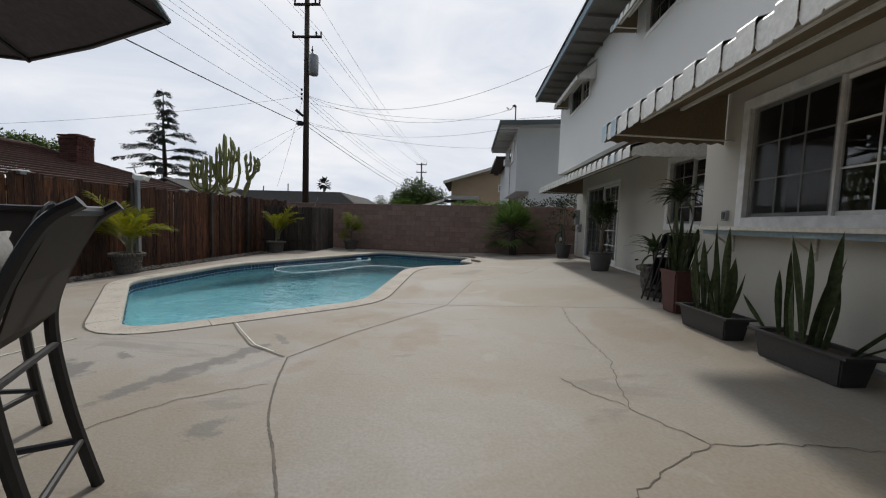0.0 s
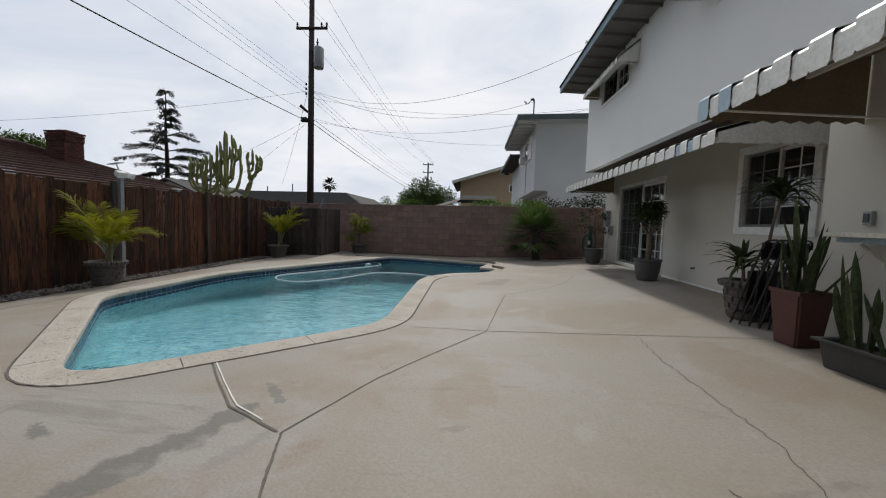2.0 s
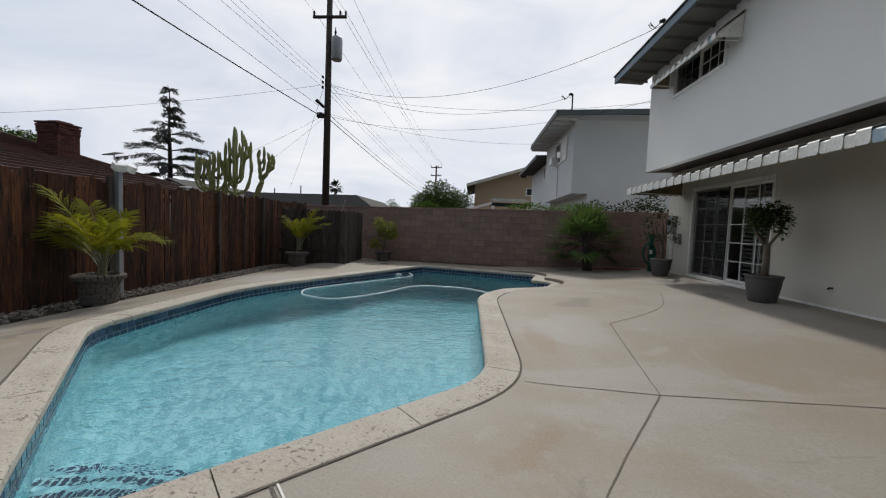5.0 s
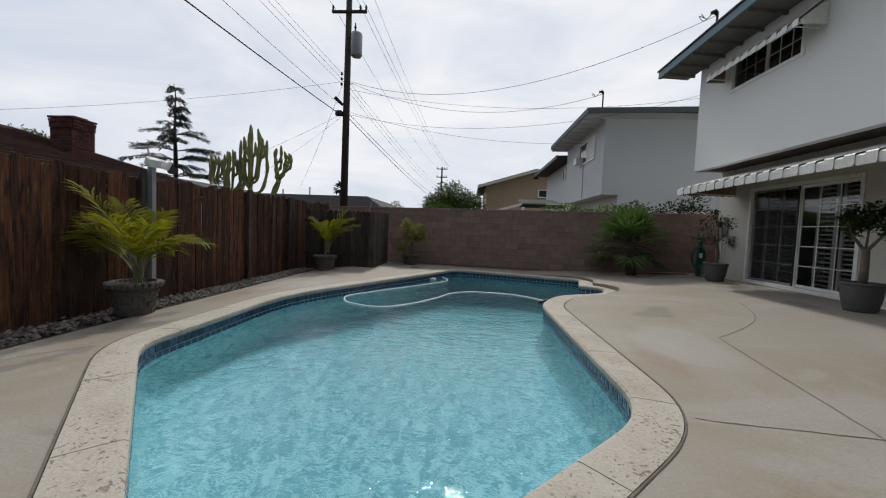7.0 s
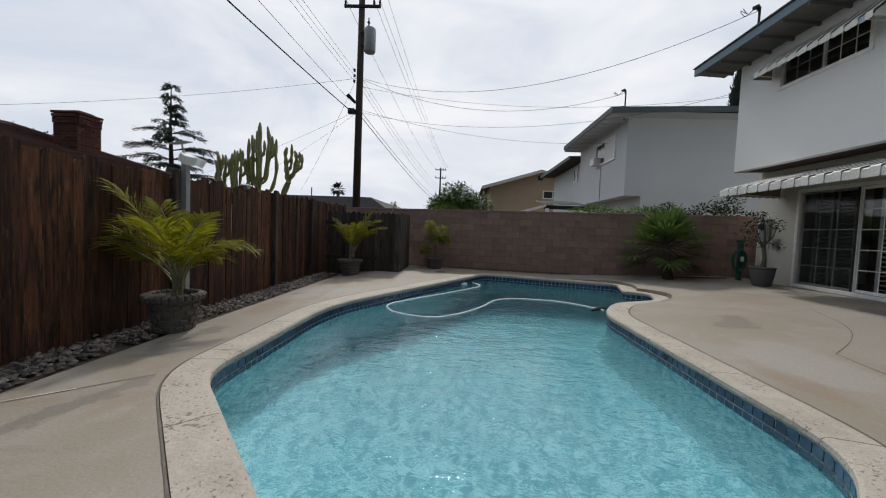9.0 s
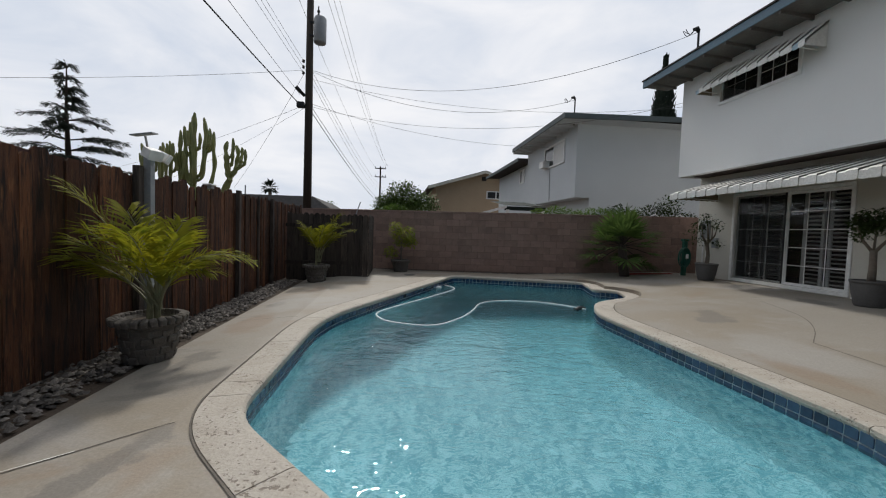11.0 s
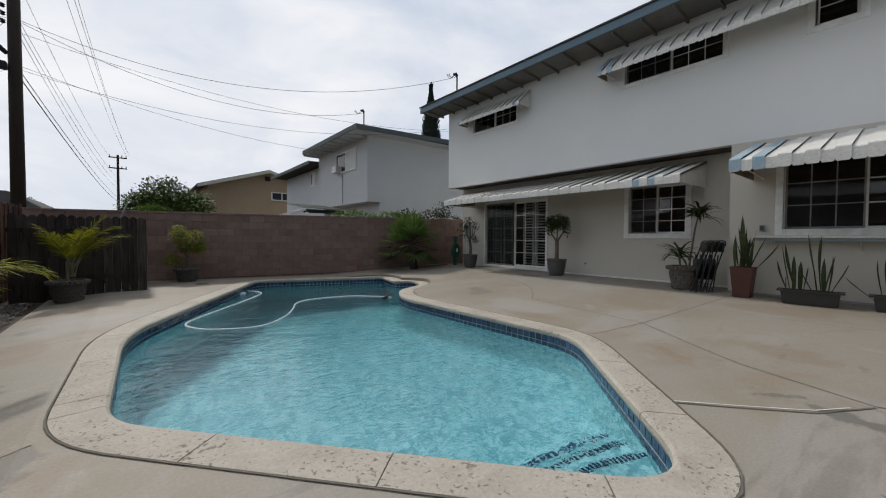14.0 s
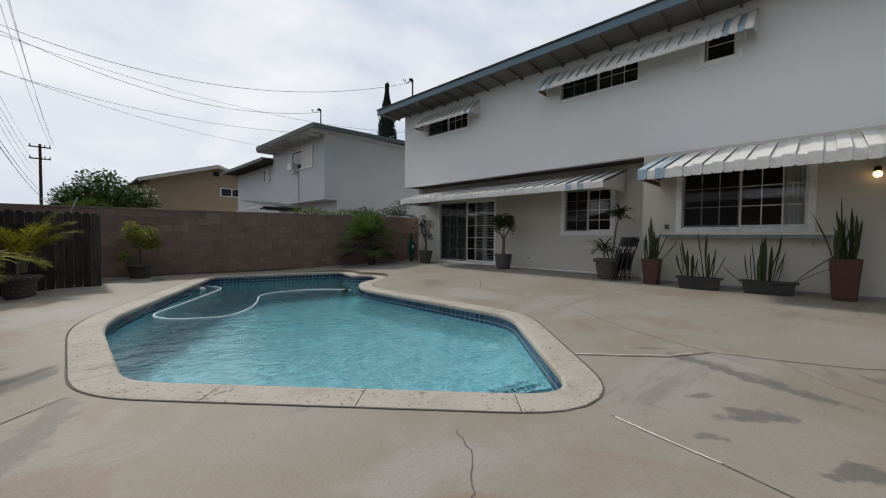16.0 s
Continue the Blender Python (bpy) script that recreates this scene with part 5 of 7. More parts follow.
for i in range(30):
    az, el = i * 2.4 + rnd.uniform(-0.3, 0.3), -0.55 + 1.95 * (i / 29) ** 0.9
    d = Vector((math.cos(az) * math.cos(el), math.sin(az) * math.cos(el) * 0.7, math.sin(el)))
    o = Vector((0, 0, 0.92)) + d * 0.08
    L = rnd.uniform(0.60, 0.95) * (1.0 - 0.40 * max(0.0, math.sin(el)))
    hub = o + d * L - Vector((0, 0, 0.08 * (1 - el / 1.5)))
    tube(bs, [o, o.lerp(hub, 0.5) + Vector((0, 0, 0.03)), hub], [0.014, 0.011, 0.008], 4)
    side = d.cross(Vector((0, 0, 1))).normalized()
    face = side.cross(d).normalized()
    for k in range(23):
        a = -1.9 + 3.8 * k / 22
        dd = (d * math.cos(a) + side * math.sin(a) + face * (0.20 - 0.12 * (k % 2))).normalized()
        ln = rnd.uniform(0.56, 0.70) * (0.80 + 0.20 * math.cos(a))
        m1 = hub + dd * ln * 0.55
        m2 = m1 + (dd - Vector((0, 0, rnd.uniform(0.05, 0.4)))).normalized() * ln * 0.45
        s2 = dd.cross(face).normalized() * 0.030
        v = [bl.verts.new(q) for q in (hub, m1 + s2, m2, m1 - s2)]
        bl.faces.new((v[0], v[1], v[3]))
        bl.faces.new((v[1], v[2], v[3]))
part("trunk", bs, M["pole"], fp, "short fibrous brown trunk")
part("crown", bl, M["fanleaf"], fp)

# dracaenas
stone_pot("stone_pot", "round grey stone pot at the house corner", 3.05, 5.95, 0.30, 0.21, 0.45)
dr = thing("dracaena", "potted dracaena with one tall and one short tufted stem", "plant", 3.05, 5.95, deck_z(3.05) + 0.42)
bm = bmesh.new()
tube(bm, [(0.06, -0.06, -0.05), (0.08, -0.10, 0.4), (0.10, -0.14, 0.8), (0.12, -0.20, 1.10)], [0.022, 0.018, 0.016, 0.014], 7)
tube(bm, [(-0.04, 0.06, -0.05), (-0.05, 0.08, 0.28)], [0.022, 0.018], 7)
part("stem", bm, M["bark"], dr)
rnd = random.Random(12)
strap = lambda t: 0.35 + 1.6 * t if t < 0.35 else max(0.02, 0.91 * (1 - ((t - 0.35) / 0.65) ** 1.6))
for (cx, cy, cz), n, L in (((0.12, -0.20, 1.08), 60, 0.46), ((-0.05, 0.08, 0.26), 44, 0.48)):
    bm = bmesh.new()
    for i in range(n):
        blade(bm, (cx, cy, cz + rnd.uniform(-0.10, 0.06)), rnd.uniform(0, 6.283), rnd.uniform(0.3, 1.3), L * rnd.uniform(0.75, 1.15), 0.056, rnd.uniform(1.0, 2.1), 0.1, 6, 0.3, strap)
    part("leaf_tuft", bm, M["dracaena"], dr)


def snake_plant(x, y, z, leaves, label, seed, spread=(0.08, 0.08)):
    rnd = random.Random(seed)
    t = thing("snake_plant", label, "plant", x, y, z)
    for ox, oy, az, lean, L, w in leaves:
        bm = bmesh.new()
        blade(bm, (ox, oy, -0.05), radians(az), radians(lean), L + 0.05, w * 0.95, rnd.uniform(-0.15, 0.3), rnd.uniform(-1.1, 1.1), 9, 0.4)
        part("leaf", bm, M["snake"], t)
    return t


def many_leaves(n, seed, sx, sy, lo, hi, lean=16):
    rnd = random.Random(seed)
    return [(rnd.uniform(-sx, sx), rnd.uniform(-sy, sy), rnd.uniform(0, 360), rnd.uniform(1, lean), rnd.uniform(lo, hi), rnd.uniform(0.042, 0.068)) for _ in range(n)]


def tall_pot(x, y, label, w_top, w_bot, h, turn=0):
    """A square, tapered, dull red pot."""
    t = thing("tall_pot", label, "plant pot", x, y, deck_z(x), turn)
    bm = bmesh.new()
    rings = []
    for w, z in ((w_bot, 0.0), (w_top * 0.98, h * 0.92), (w_top, h * 0.94), (w_top, h), (w_top - 0.035, h), (w_top - 0.05, h * 0.85)):
        rings.append([bm.verts.new((sx * w / 2, sy * w / 2, z)) for sx, sy in ((-1, -1), (1, -1), (1, 1), (-1, 1))])
    for a, b in zip(rings, rings[1:]):
        for i in range(4):
            bm.faces.new((a[i], a[(i + 1) % 4], b[(i + 1) % 4], b[i]))
    bm.faces.new(rings[0][::-1])
    bmesh.ops.bevel(bm, geom=[e for e in bm.edges if abs(e.verts[0].co.z - e.verts[1].co.z) > 0.2], offset=0.018, segments=3, affect='EDGES')
    part("body", bm, M["potred"], t)
    part("soil", boxes((-w_top / 2 + 0.03, w_top / 2 - 0.03, -w_top / 2 + 0.03, w_top / 2 - 0.03, h * 0.84, h * 0.92)), M["soil"], t, "dark potting soil")
    return t


tall_pot(2.80, 4.93, "tall square dark red pot by the house corner", 0.34, 0.25, 0.53, 4)
snake_plant(2.80, 4.93, deck_z(2.8) + 0.47, many_leaves(15, 21, 0.10, 0.10, 0.45, 0.80, 16) + [(0.0, -0.1, 285, 38, 0.58, 0.06), (0, 0, 180, 6, 0.98, 0.08)], "dense tall snake plant in a dark red pot", 21)
tall_pot(2.79, 2.10, "tall square dark red pot at the end of the shelf", 0.36, 0.27, 0.66, 3)
snake_plant(2.79, 2.10, deck_z(2.79) + 0.60, many_leaves(26, 22, 0.12, 0.12, 0.45, 0.92, 17) + [(0, 0, 90, 4, 1.08, 0.085)], "dense tall snake plant at the end of the shelf", 22)


def trough(x, y, length, label):
    """A long plastic window box with a flared rim."""
    t = thing("planter_box", label, "planter", x, y, deck_z(x), 4)
    bm = bmesh.new()
    rings = []
    for hx, hy, z in ((0.10, length / 2 - 0.05, 0.0), (0.125, length / 2 - 0.02, 0.20), (0.15, length / 2 + 0.025, 0.205), (0.15, length / 2 + 0.025, 0.225), (0.115, length / 2 - 0.03, 0.225), (0.105, length / 2 - 0.04, 0.17)):
        rings.append([bm.verts.new((sx * hx, sy * hy, z)) for sx, sy in ((-1, -1), (1, -1), (1, 1), (-1, 1))])
    for a, b in zip(rings, rings[1:]):
        for i in range(4):
            bm.faces.new((a[i], a[(i + 1) % 4], b[(i + 1) % 4], b[i]))
    bm.faces.new(rings[0][::-1])
    bmesh.ops.bevel(bm, geom=[e for e in bm.edges if abs(e.verts[0].co.z - e.verts[1].co.z) > 0.1], offset=0.01, segments=2, affect='EDGES')
    part("body", bm, M["planter"], t)
    part("soil", boxes((-0.115, 0.115, -length / 2 + 0.03, length / 2 - 0.03, 0.15, 0.195)), M["soil"], t, "dark potting soil")
    return t


trough(2.66, 4.05, 0.72, "long dark grey planter box below the shelf")
snake_plant(2.66, 4.05, deck_z(2.66) + 0.19, [(0, 0.24, 90, 20, 0.52, 0.065), (0, 0.22, 100, 8, 0.75, 0.07), (0.02, 0.15, 80, 14, 0.78, 0.07), (0.02, 0.12, 0, 5, 0.50, 0.06), (0, 0.27, 90, 4, 0.28, 0.06), (0, 0.08, 270, 3, 0.42, 0.05),
                                              (0, -0.06, 90, 22, 0.5, 0.055), (0, -0.10, 90, 7, 0.95, 0.075), (0.03, -0.13, 85, 4, 0.90, 0.07), (0, -0.16, 270, 3, 0.62, 0.07), (0.02, -0.19, 270, 6, 0.60, 0.075), (0, -0.2, 270, 22, 0.52, 0.055), (0.03, -0.15, 180, 3, 0.55, 0.06), (-0.02, 0.18, 180, 6, 0.6, 0.06)],
            "sparse upright snake plants in a grey planter box", 31)
trough(2.74, 3.03, 0.76, "long dark grey planter box under kitchen window")
snake_plant(2.74, 3.03, deck_z(2.74) + 0.19, [(0, 0.26, 90, 10, 0.55, 0.055), (0.02, 0.22, 90, 4, 0.55, 0.055), (0, 0.16, 90, 4, 0.72, 0.075), (0.02, 0.10, 0, 3, 0.80, 0.075), (0, 0.05, 180, 4, 0.86, 0.07), (0, 0.0, 270, 4, 0.62, 0.065), (0.02, -0.04, 270, 7, 0.88, 0.07), (-0.02, -0.06, 270, 10, 0.6, 0.055), (0, -0.10, 270, 14, 0.5, 0.06),
                                              (0, -0.26, 270, 38, 0.78, 0.06), (0.02, -0.24, 275, 50, 0.72, 0.05), (0, 0.13, 180, 8, 0.5, 0.06), (0.03, -0.02, 0, 5, 0.7, 0.06), (0, 0.34, 100, 46, 0.40, 0.045)],
            "upright and leaning snake plants in a grey planter box", 32)


# ---- folded chairs, stand, fittings by the house ----
def folded_chair(x, y, turn, label):
    t = thing("folding_chair", label, "chair", x, y, deck_z(x), turn, group="stack of folded chairs")
    w = 0.42

    def leg(y0, dx0, dx1, z1):
        bm = bmesh.new()
        tube(bm, [(dx0, y0, 0.0), (dx0 * 0.5 + dx1 * 0.5, y0, z1 * 0.5), (dx1, y0, z1)], 0.012, 8)
        return bm
    for s in (-1, 1):
        part("leg", leg(s * w / 2, -0.16, 0.10, 0.93), M["blackmetal"], t)
        part("leg", leg(s * (w / 2 - 0.035), -0.08, 0.00, 0.70), M["blackmetal"], t)
    bm = bmesh.new()
    tube(bm, curve([(0.10, -w / 2, 0.88), (0.105, -w / 2 + 0.03, 0.955), (0.105, 0, 0.975), (0.105, w / 2 - 0.03, 0.955), (0.10, w / 2, 0.88)]), 0.012, 8)
    part("top_rail", bm, M["blackmetal"], t)
    bm = boxes((0.075, 0.088, -w / 2 + 0.01, w / 2 - 0.01, 0.76, 0.95), bevel=0.005)
    part("backrest", bm, M["blackmetal"], t)
    bm = boxes((-0.055, -0.03, -w / 2 + 0.04, w / 2 - 0.04, 0.22, 0.62), bevel=0.01)
    part("seat", bm, M["blackmetal"], t)
    for zz in (0.14, 0.30):
        bm = bmesh.new()
        tube(bm, [(-0.16 + 0.26 * zz / 0.93, -w / 2, zz), (-0.16 + 0.26 * zz / 0.93, w / 2, zz)], 0.009, 6)
        part("stretcher", bm, M["blackmetal"], t)
    return t


for i in range(4):
    folded_chair(2.96 + 0.045 * i, 5.68 - 0.075 * i, -60 + 2 * i, "black metal folding chair, folded and leaning on the wall")

outlet = thing("outlet_box", "small grey weatherproof outlet box on white wall", "outlet")
part("box", boxes((HX - 0.04, HX - 0.002, 4.72, 4.80, 1.36, 1.48), bevel=0.006), M["greymetal"], outlet)
part("cover", boxes((HX - 0.05, HX - 0.041, 4.735, 4.785, 1.38, 1.46), bevel=0.003), M["potgrey"], outlet)
spigot = thing("wall_spigot", "small dark pipe stub in the wall", "spigot")
bm = bmesh.new()
tube(bm, [(LX, 8.62, 0.55), (LX - 0.05, 8.62, 0.55), (LX - 0.07, 8.62, 0.53)], 0.015, 8)
part("stub", bm, M["blackmetal"], spigot)
meter = thing("meter_box", "grey electric meter box with conduits by the corner", "meter box")
part("case", boxes((LX - 0.13, LX - 0.002, 13.20, 13.44, 1.30, 1.80), bevel=0.012), M["greymetal"], meter)
bm = bmesh.new()
tube(bm, [(LX - 0.13, 13.32, 1.62), (LX - 0.20, 13.32, 1.62)], [0.085, 0.08], 14)
part("dial", bm, M["blackmetal"], meter, "round dark dial")
for yy in (13.26, 13.38):
    bm = bmesh.new()
    tube(bm, [(LX - 0.05, yy, 0.25), (LX - 0.05, yy, 1.30)], 0.018, 8)
    part("conduit", bm, M["trim"], meter)
box2 = thing("switch_box", "small grey switch box on the white wall", "box")
part("case", boxes((LX - 0.09, LX - 0.002, 12.92, 13.06, 1.05, 1.32), bevel=0.01), M["greymetal"], box2)
part("knob", boxes((LX - 0.12, LX - 0.09, 12.96, 13.02, 1.15, 1.21), bevel=0.005), M["blackmetal"], box2)

lamp = thing("porch_lamp", "lit round globe lamp under the awning", "lamp")
M["bulb"] = bpy.data.materials.new("lit_globe")
M["bulb"].use_nodes = True
_b = M["bulb"].node_tree.nodes["Principled BSDF"]
_b.inputs["Emission Color"].default_value = (1.0, 0.62, 0.28, 1)
_b.inputs["Emission Strength"].default_value = 3.0
bm = bmesh.new()
bmesh.ops.create_uvsphere(bm, u_segments=16, v_segments=10, radius=0.055)
bmesh.ops.translate(bm, verts=bm.verts[:], vec=(HX - 0.13, 1.78, 2.21))
part("globe", bm, M["bulb"], lamp, "glowing warm globe", True)
part("base", boxes((HX - 0.15, HX - 0.002, 1.74, 1.82, 2.26, 2.33), bevel=0.01), M["blackmetal"], lamp)

stand = thing("hose_stand", "green post with a coiled green garden hose", "hose stand", 3.42, 13.55, deck_z(3.42))
part("post", boxes((-0.05, 0.05, -0.05, 0.05, 0, 0.98), (-0.075, 0.075, -0.075, 0.075, 0.98, 1.04), bevel=0.01), M["hose"], stand)
for i in range(5):
    bm = bmesh.new()
    r = 0.20 + 0.012 * (i % 3)
    tube(bm, [(-0.10 + r * 0.75 * math.sin(a * math.pi / 10), -0.08 - 0.022 * i, 0.52 + r * 1.3 * math.cos(a * math.pi / 10)) for a in range(21)], 0.013, 6)
    part("hose_coil", bm, M["hose"], stand)
part("tag", boxes((-0.14, -0.06, -0.235, -0.23, 0.50, 0.62)), M["trim"], stand, "white label tag")
red = thing("red_hose", "thin red hose lying along the foot of the block wall", "hose")
for k in range(3):
    bm = bmesh.new()
    tube(bm, curve([(1.9, 14.1 - 0.06 * k, 0.17), (2.4, 14.16 - 0.10 * k, 0.19), (2.9, 14.0 - 0.06 * k, 0.215), (3.3, 13.92 - 0.05 * k, 0.235)]), 0.012, 6)
    part("loop", bm, M["redhose"], red)

# louvred shutters behind both door leaves
sh = thing("window_shutter", "white louvred shutters behind the patio door glass, greyed for shade", "shutter")
LOUVRE = mesh_of("louvre", boxes((-0.035, 0.035, 0, 0.30, -0.005, 0.005)), M["shutter"])
for y0 in (10.06, 10.56, 11.40, 11.90):
    y1 = y0 + 0.30
    for ya in (y0 - 0.06, y1):
        part("stile", boxes((LX + 0.16, LX + 0.19, ya, ya + 0.06, 0.34, 2.38)), M["shutter"], sh)
    z = 0.42
    while z < 2.34:
        o = new("louvre", LOUVRE)
        o.parent = sh
        o.matrix_basis = pose(LX + 0.178, y0, z, 0, 24, 0)
        z += 0.088
edge = part("screen_edge", boxes((LX + 0.030, LX + 0.044, 11.205, 11.235, SD[2] + 0.02, SD[3] - 0.02)), M["blackmetal"], bpy.data.objects["door_1"], "black edge of the sliding screen")
curtain = thing("curtain", "pale sheer curtain behind the kitchen window", "curtain")
bm = bmesh.new()
cv = [(bm.verts.new((HX + 0.25 + 0.02 * math.sin(i * 1.7), 2.58 + 0.018 * i, 1.40)), bm.verts.new((HX + 0.25 + 0.02 * math.sin(i * 1.7), 2.58 + 0.018 * i, 2.62))) for i in range(20)]
for a, b in zip(cv, cv[1:]):
    bm.faces.new((a[0], b[0], b[1], a[1]))
part("cloth", bm, M["blind"], curtain)

# kitchen door beyond the shelf
kd = thing("door_2", "white panelled back door with dark window", "door", kind="structure")
part("door_frame", boxes((HX - 0.03, HX + 0.05, DOOR[0] - 0.1, DOOR[0], DOOR[2], DOOR[3] + 0.1), (HX - 0.03, HX + 0.05, DOOR[1], DOOR[1] + 0.1, DOOR[2], DOOR[3] + 0.1), (HX - 0.03, HX + 0.05, DOOR[0], DOOR[1], DOOR[3], DOOR[3] + 0.1), bevel=0.005), M["trim"], kd)
part("leaf", boxes((HX + 0.06, HX + 0.10, DOOR[0], DOOR[1], DOOR[2], DOOR[3])), M["trim"], kd)

# ---- things in the pool ----
hose = thing("pool_hose", "white floating pool cleaner hose on the water", "hose")
hp = [(-3.55, 13.75), (-3.28, 13.2), (-3.35, 12.75), (-3.97, 11.75), (-4.75, 10.6), (-5.02, 10.1), (-4.95, 9.7), (-4.72, 9.42), (-4.15, 9.25), (-3.65, 9.75), (-3.3, 10.41), (-3.05, 11.0), (-2.63, 11.32), (-1.9, 11.3), (-1.45, 11.05), (-1.05, 10.55)]
bm = bmesh.new()
tube(bm, [Vector((p.x, p.y, WATER_Z + 0.006)) for p in curve(hp, 8)], 0.014, 7)
part("tube", bm, M["poolhose"], hose)
cl = thing("pool_cleaner", "dark pool cleaner head floating at the hose end", "pool cleaner", -1.12, 10.62, WATER_Z - 0.02, 40)
bm = bmesh.new()
tube(bm, [(-0.22, 0, 0.02), (0.0, 0.02, 0.03), (0.22, 0, 0.01)], [0.03, 0.05, 0.025], 8)
part("body", bm, M["blackmetal"], cl, smooth=True)
for s in (-1, 1):
    bm = bmesh.new()
    tube(bm, [(0.05 * s, 0, 0.03), (0.10 * s, 0.10, 0.02)], 0.014, 6)
    part("fin", bm, M["blackmetal"], cl)
flo = thing("pool_float", "small white round float in the pool", "float", -3.70, 13.10, WATER_Z)
bm = bmesh.new()
lathe(bm, [(0.04, -0.03), (0.12, -0.005), (0.125, 0.02), (0.09, 0.045), (0.03, 0.055)], 18)
part("body", bm, M["poolhose"], flo, smooth=True)

# ---- fence corner: post lights ----
lp = thing("light_post", "weathered post with a floodlight and small solar panel", "light post", -7.60, 8.45, 0.06)
part("post", boxes((-0.04, 0.04, -0.04, 0.04, -0.21, 2.0), bevel=0.006), M["greymetal"], lp)
for s in (-1, 1):
    o = part("lamp_head", boxes((-0.06, 0.06, -0.08, 0.08, -0.05, 0.06), (0.06, 0.075, -0.085, 0.085, -0.055, 0.065), bevel=0.008), M["trim"], lp, "white floodlight head")
    o.matrix_basis = pose(0.07, s * 0.10 + 0.03, 1.96, 0, 25, s * 20)
o = part("solar_panel", boxes((-0.11, 0.11, -0.09, 0.09, -0.008, 0.008), bevel=0.003), M["greymetal"], lp, "grey solar panel")
o.matrix_basis = pose(0.02, -0.12, 2.17, 8, -12, 10)
bm = bmesh.new()
tube(bm, [(0, 0, 1.98), (0, -0.03, 2.05), (0.02, -0.10, 2.15)], 0.012, 6)
part("arm", bm, M["greymetal"], lp)
for yy in (6.2, 10.05):
    fl = thing("fence_light", "small white solar light on top of the fence", "lamp", FENCE_X + 0.03, yy, 1.82)
    part("cap", boxes((-0.07, 0.07, -0.09, 0.09, 0.03, 0.055), bevel=0.012), M["trim"], fl)
    part("body", boxes((-0.05, 0.05, -0.05, 0.05, -0.02, 0.03), bevel=0.005), M["greymetal"], fl)
iron = thing("iron_post", "thin dark weathered fence post", "post", FENCE_X + 0.06, 12.1, 0)
bm = bmesh.new()
tube(bm, [(0, 0, -0.14), (0, 0, 1.86)], 0.028, 8)
part("tube", bm, M["greywood"], iron)
pump = thing("pool_pump", "dark pool pump and pipes in the fence corner", "pump", -7.15, 14.3, -0.11)
bm = bmesh.new()
tube(bm, [(0, -0.2, 0.22), (0, 0.25, 0.22)], 0.11, 12)
part("motor", bm, M["blackmetal"], pump)
bm = bmesh.new()
tube(bm, [(0.1, 0, 0.3), (0.1, 0, 0.62), (0.5, 0, 0.62)], 0.03, 8)
part("pipe", bm, M["greymetal"], pump)
part("base", boxes((-0.2, 0.2, -0.3, 0.35, 0.0, 0.11), bevel=0.01), M["greymetal"], pump)
st = thing("leaning_stick", "pale broken stick leaning behind the picket screen", "stick")
bm = bmesh.new()
tube(bm, [(-6.05, 14.6, 1.2), (-5.78, 14.6, 2.0)], 0.016, 6)
part("stick", bm, M["greymetal"], st)

# ---- patio set beside the start of the walk ----
def bar_chair(x, y, turn, label):
    t = thing("bar_chair", label, "chair", x, y, 0, turn, group="patio chairs")
    w, r = 0.50, 0.024
    for s in (-1, 1):
        bm = bmesh.new()
        tube(bm, curve([(0.30, s * w / 2, 0.0), (0.22, s * w / 2, 0.35), (0.17, s * w / 2, 0.70), (0.19, s * w / 2, 0.90), (0.30, s * w / 2, 1.16), (0.40, s * w / 2, 1.25)]), r, 8)
        part("back_post", bm, M["blackmetal"], t)
        bm = bmesh.new()
        tube(bm, curve([(-0.45, s * w / 2, 0.0), (-0.32, s * w / 2, 0.4), (-0.25, s * w / 2, 0.70), (-0.26, s * w / 2, 0.95)]), r, 8)
        part("front_leg", bm, M["blackmetal"], t)
        bm = bmesh.new()
        tube(bm, curve([(-0.28, s * w / 2, 0.95), (-0.1, s * w / 2, 0.98), (0.20, s * w / 2, 0.94)]), 0.022, 8)
        part("armrest", bm, M["blackmetal"], t)
        bm = bmesh.new()
        tube(bm, [(0.25, s * w / 2, 0.22), (-0.37, s * w / 2, 0.22)], 0.016, 8)
        part("stretcher", bm, M["blackmetal"], t)
    for xx, z in ((0.25, 0.22), (-0.35, 0.30), (0.18, 0.66), (-0.26, 0.68)):
        bm = bmesh.new()
        tube(bm, [(xx, -w / 2, z), (xx, w / 2, z)], 0.014, 8)
        part("cross_bar", bm, M["blackmetal"], t)
    bm = bmesh.new()
    prof = [(-0.26, 0.76), (-0.05, 0.73), (0.12, 0.73), (0.19, 0.80), (0.24, 0.98), (0.34, 1.21)]
    L = [bm.verts.new((px, -w / 2 + 0.02, pz)) for px, pz in prof]
    R = [bm.verts.new((px, w / 2 - 0.02, pz)) for px, pz in prof]
    for i in range(len(prof) - 1):
        bm.faces.new((L[i], L[i + 1], R[i + 1], R[i]))
    ext = bmesh.ops.extrude_face_region(bm, geom=bm.faces[:])
    for v in [g for g in ext["geom"] if isinstance(g, bmesh.types.BMVert)]:
        v.co += Vector((-0.006, 0, 0.008))
    bmesh.ops.recalc_face_normals(bm, faces=bm.faces[:])
    part("sling", bm, M["sling"], t, "brown woven sling seat and back")
    bm = bmesh.new()
    tube(bm, [(0.335, -w / 2, 1.22), (0.335, w / 2, 1.22)], 0.020, 8)
    part("top_bar", bm, M["blackmetal"], t)
    return t


bar_chair(-1.62, 1.16, 33, "dark metal bar-height patio chair with brown sling")
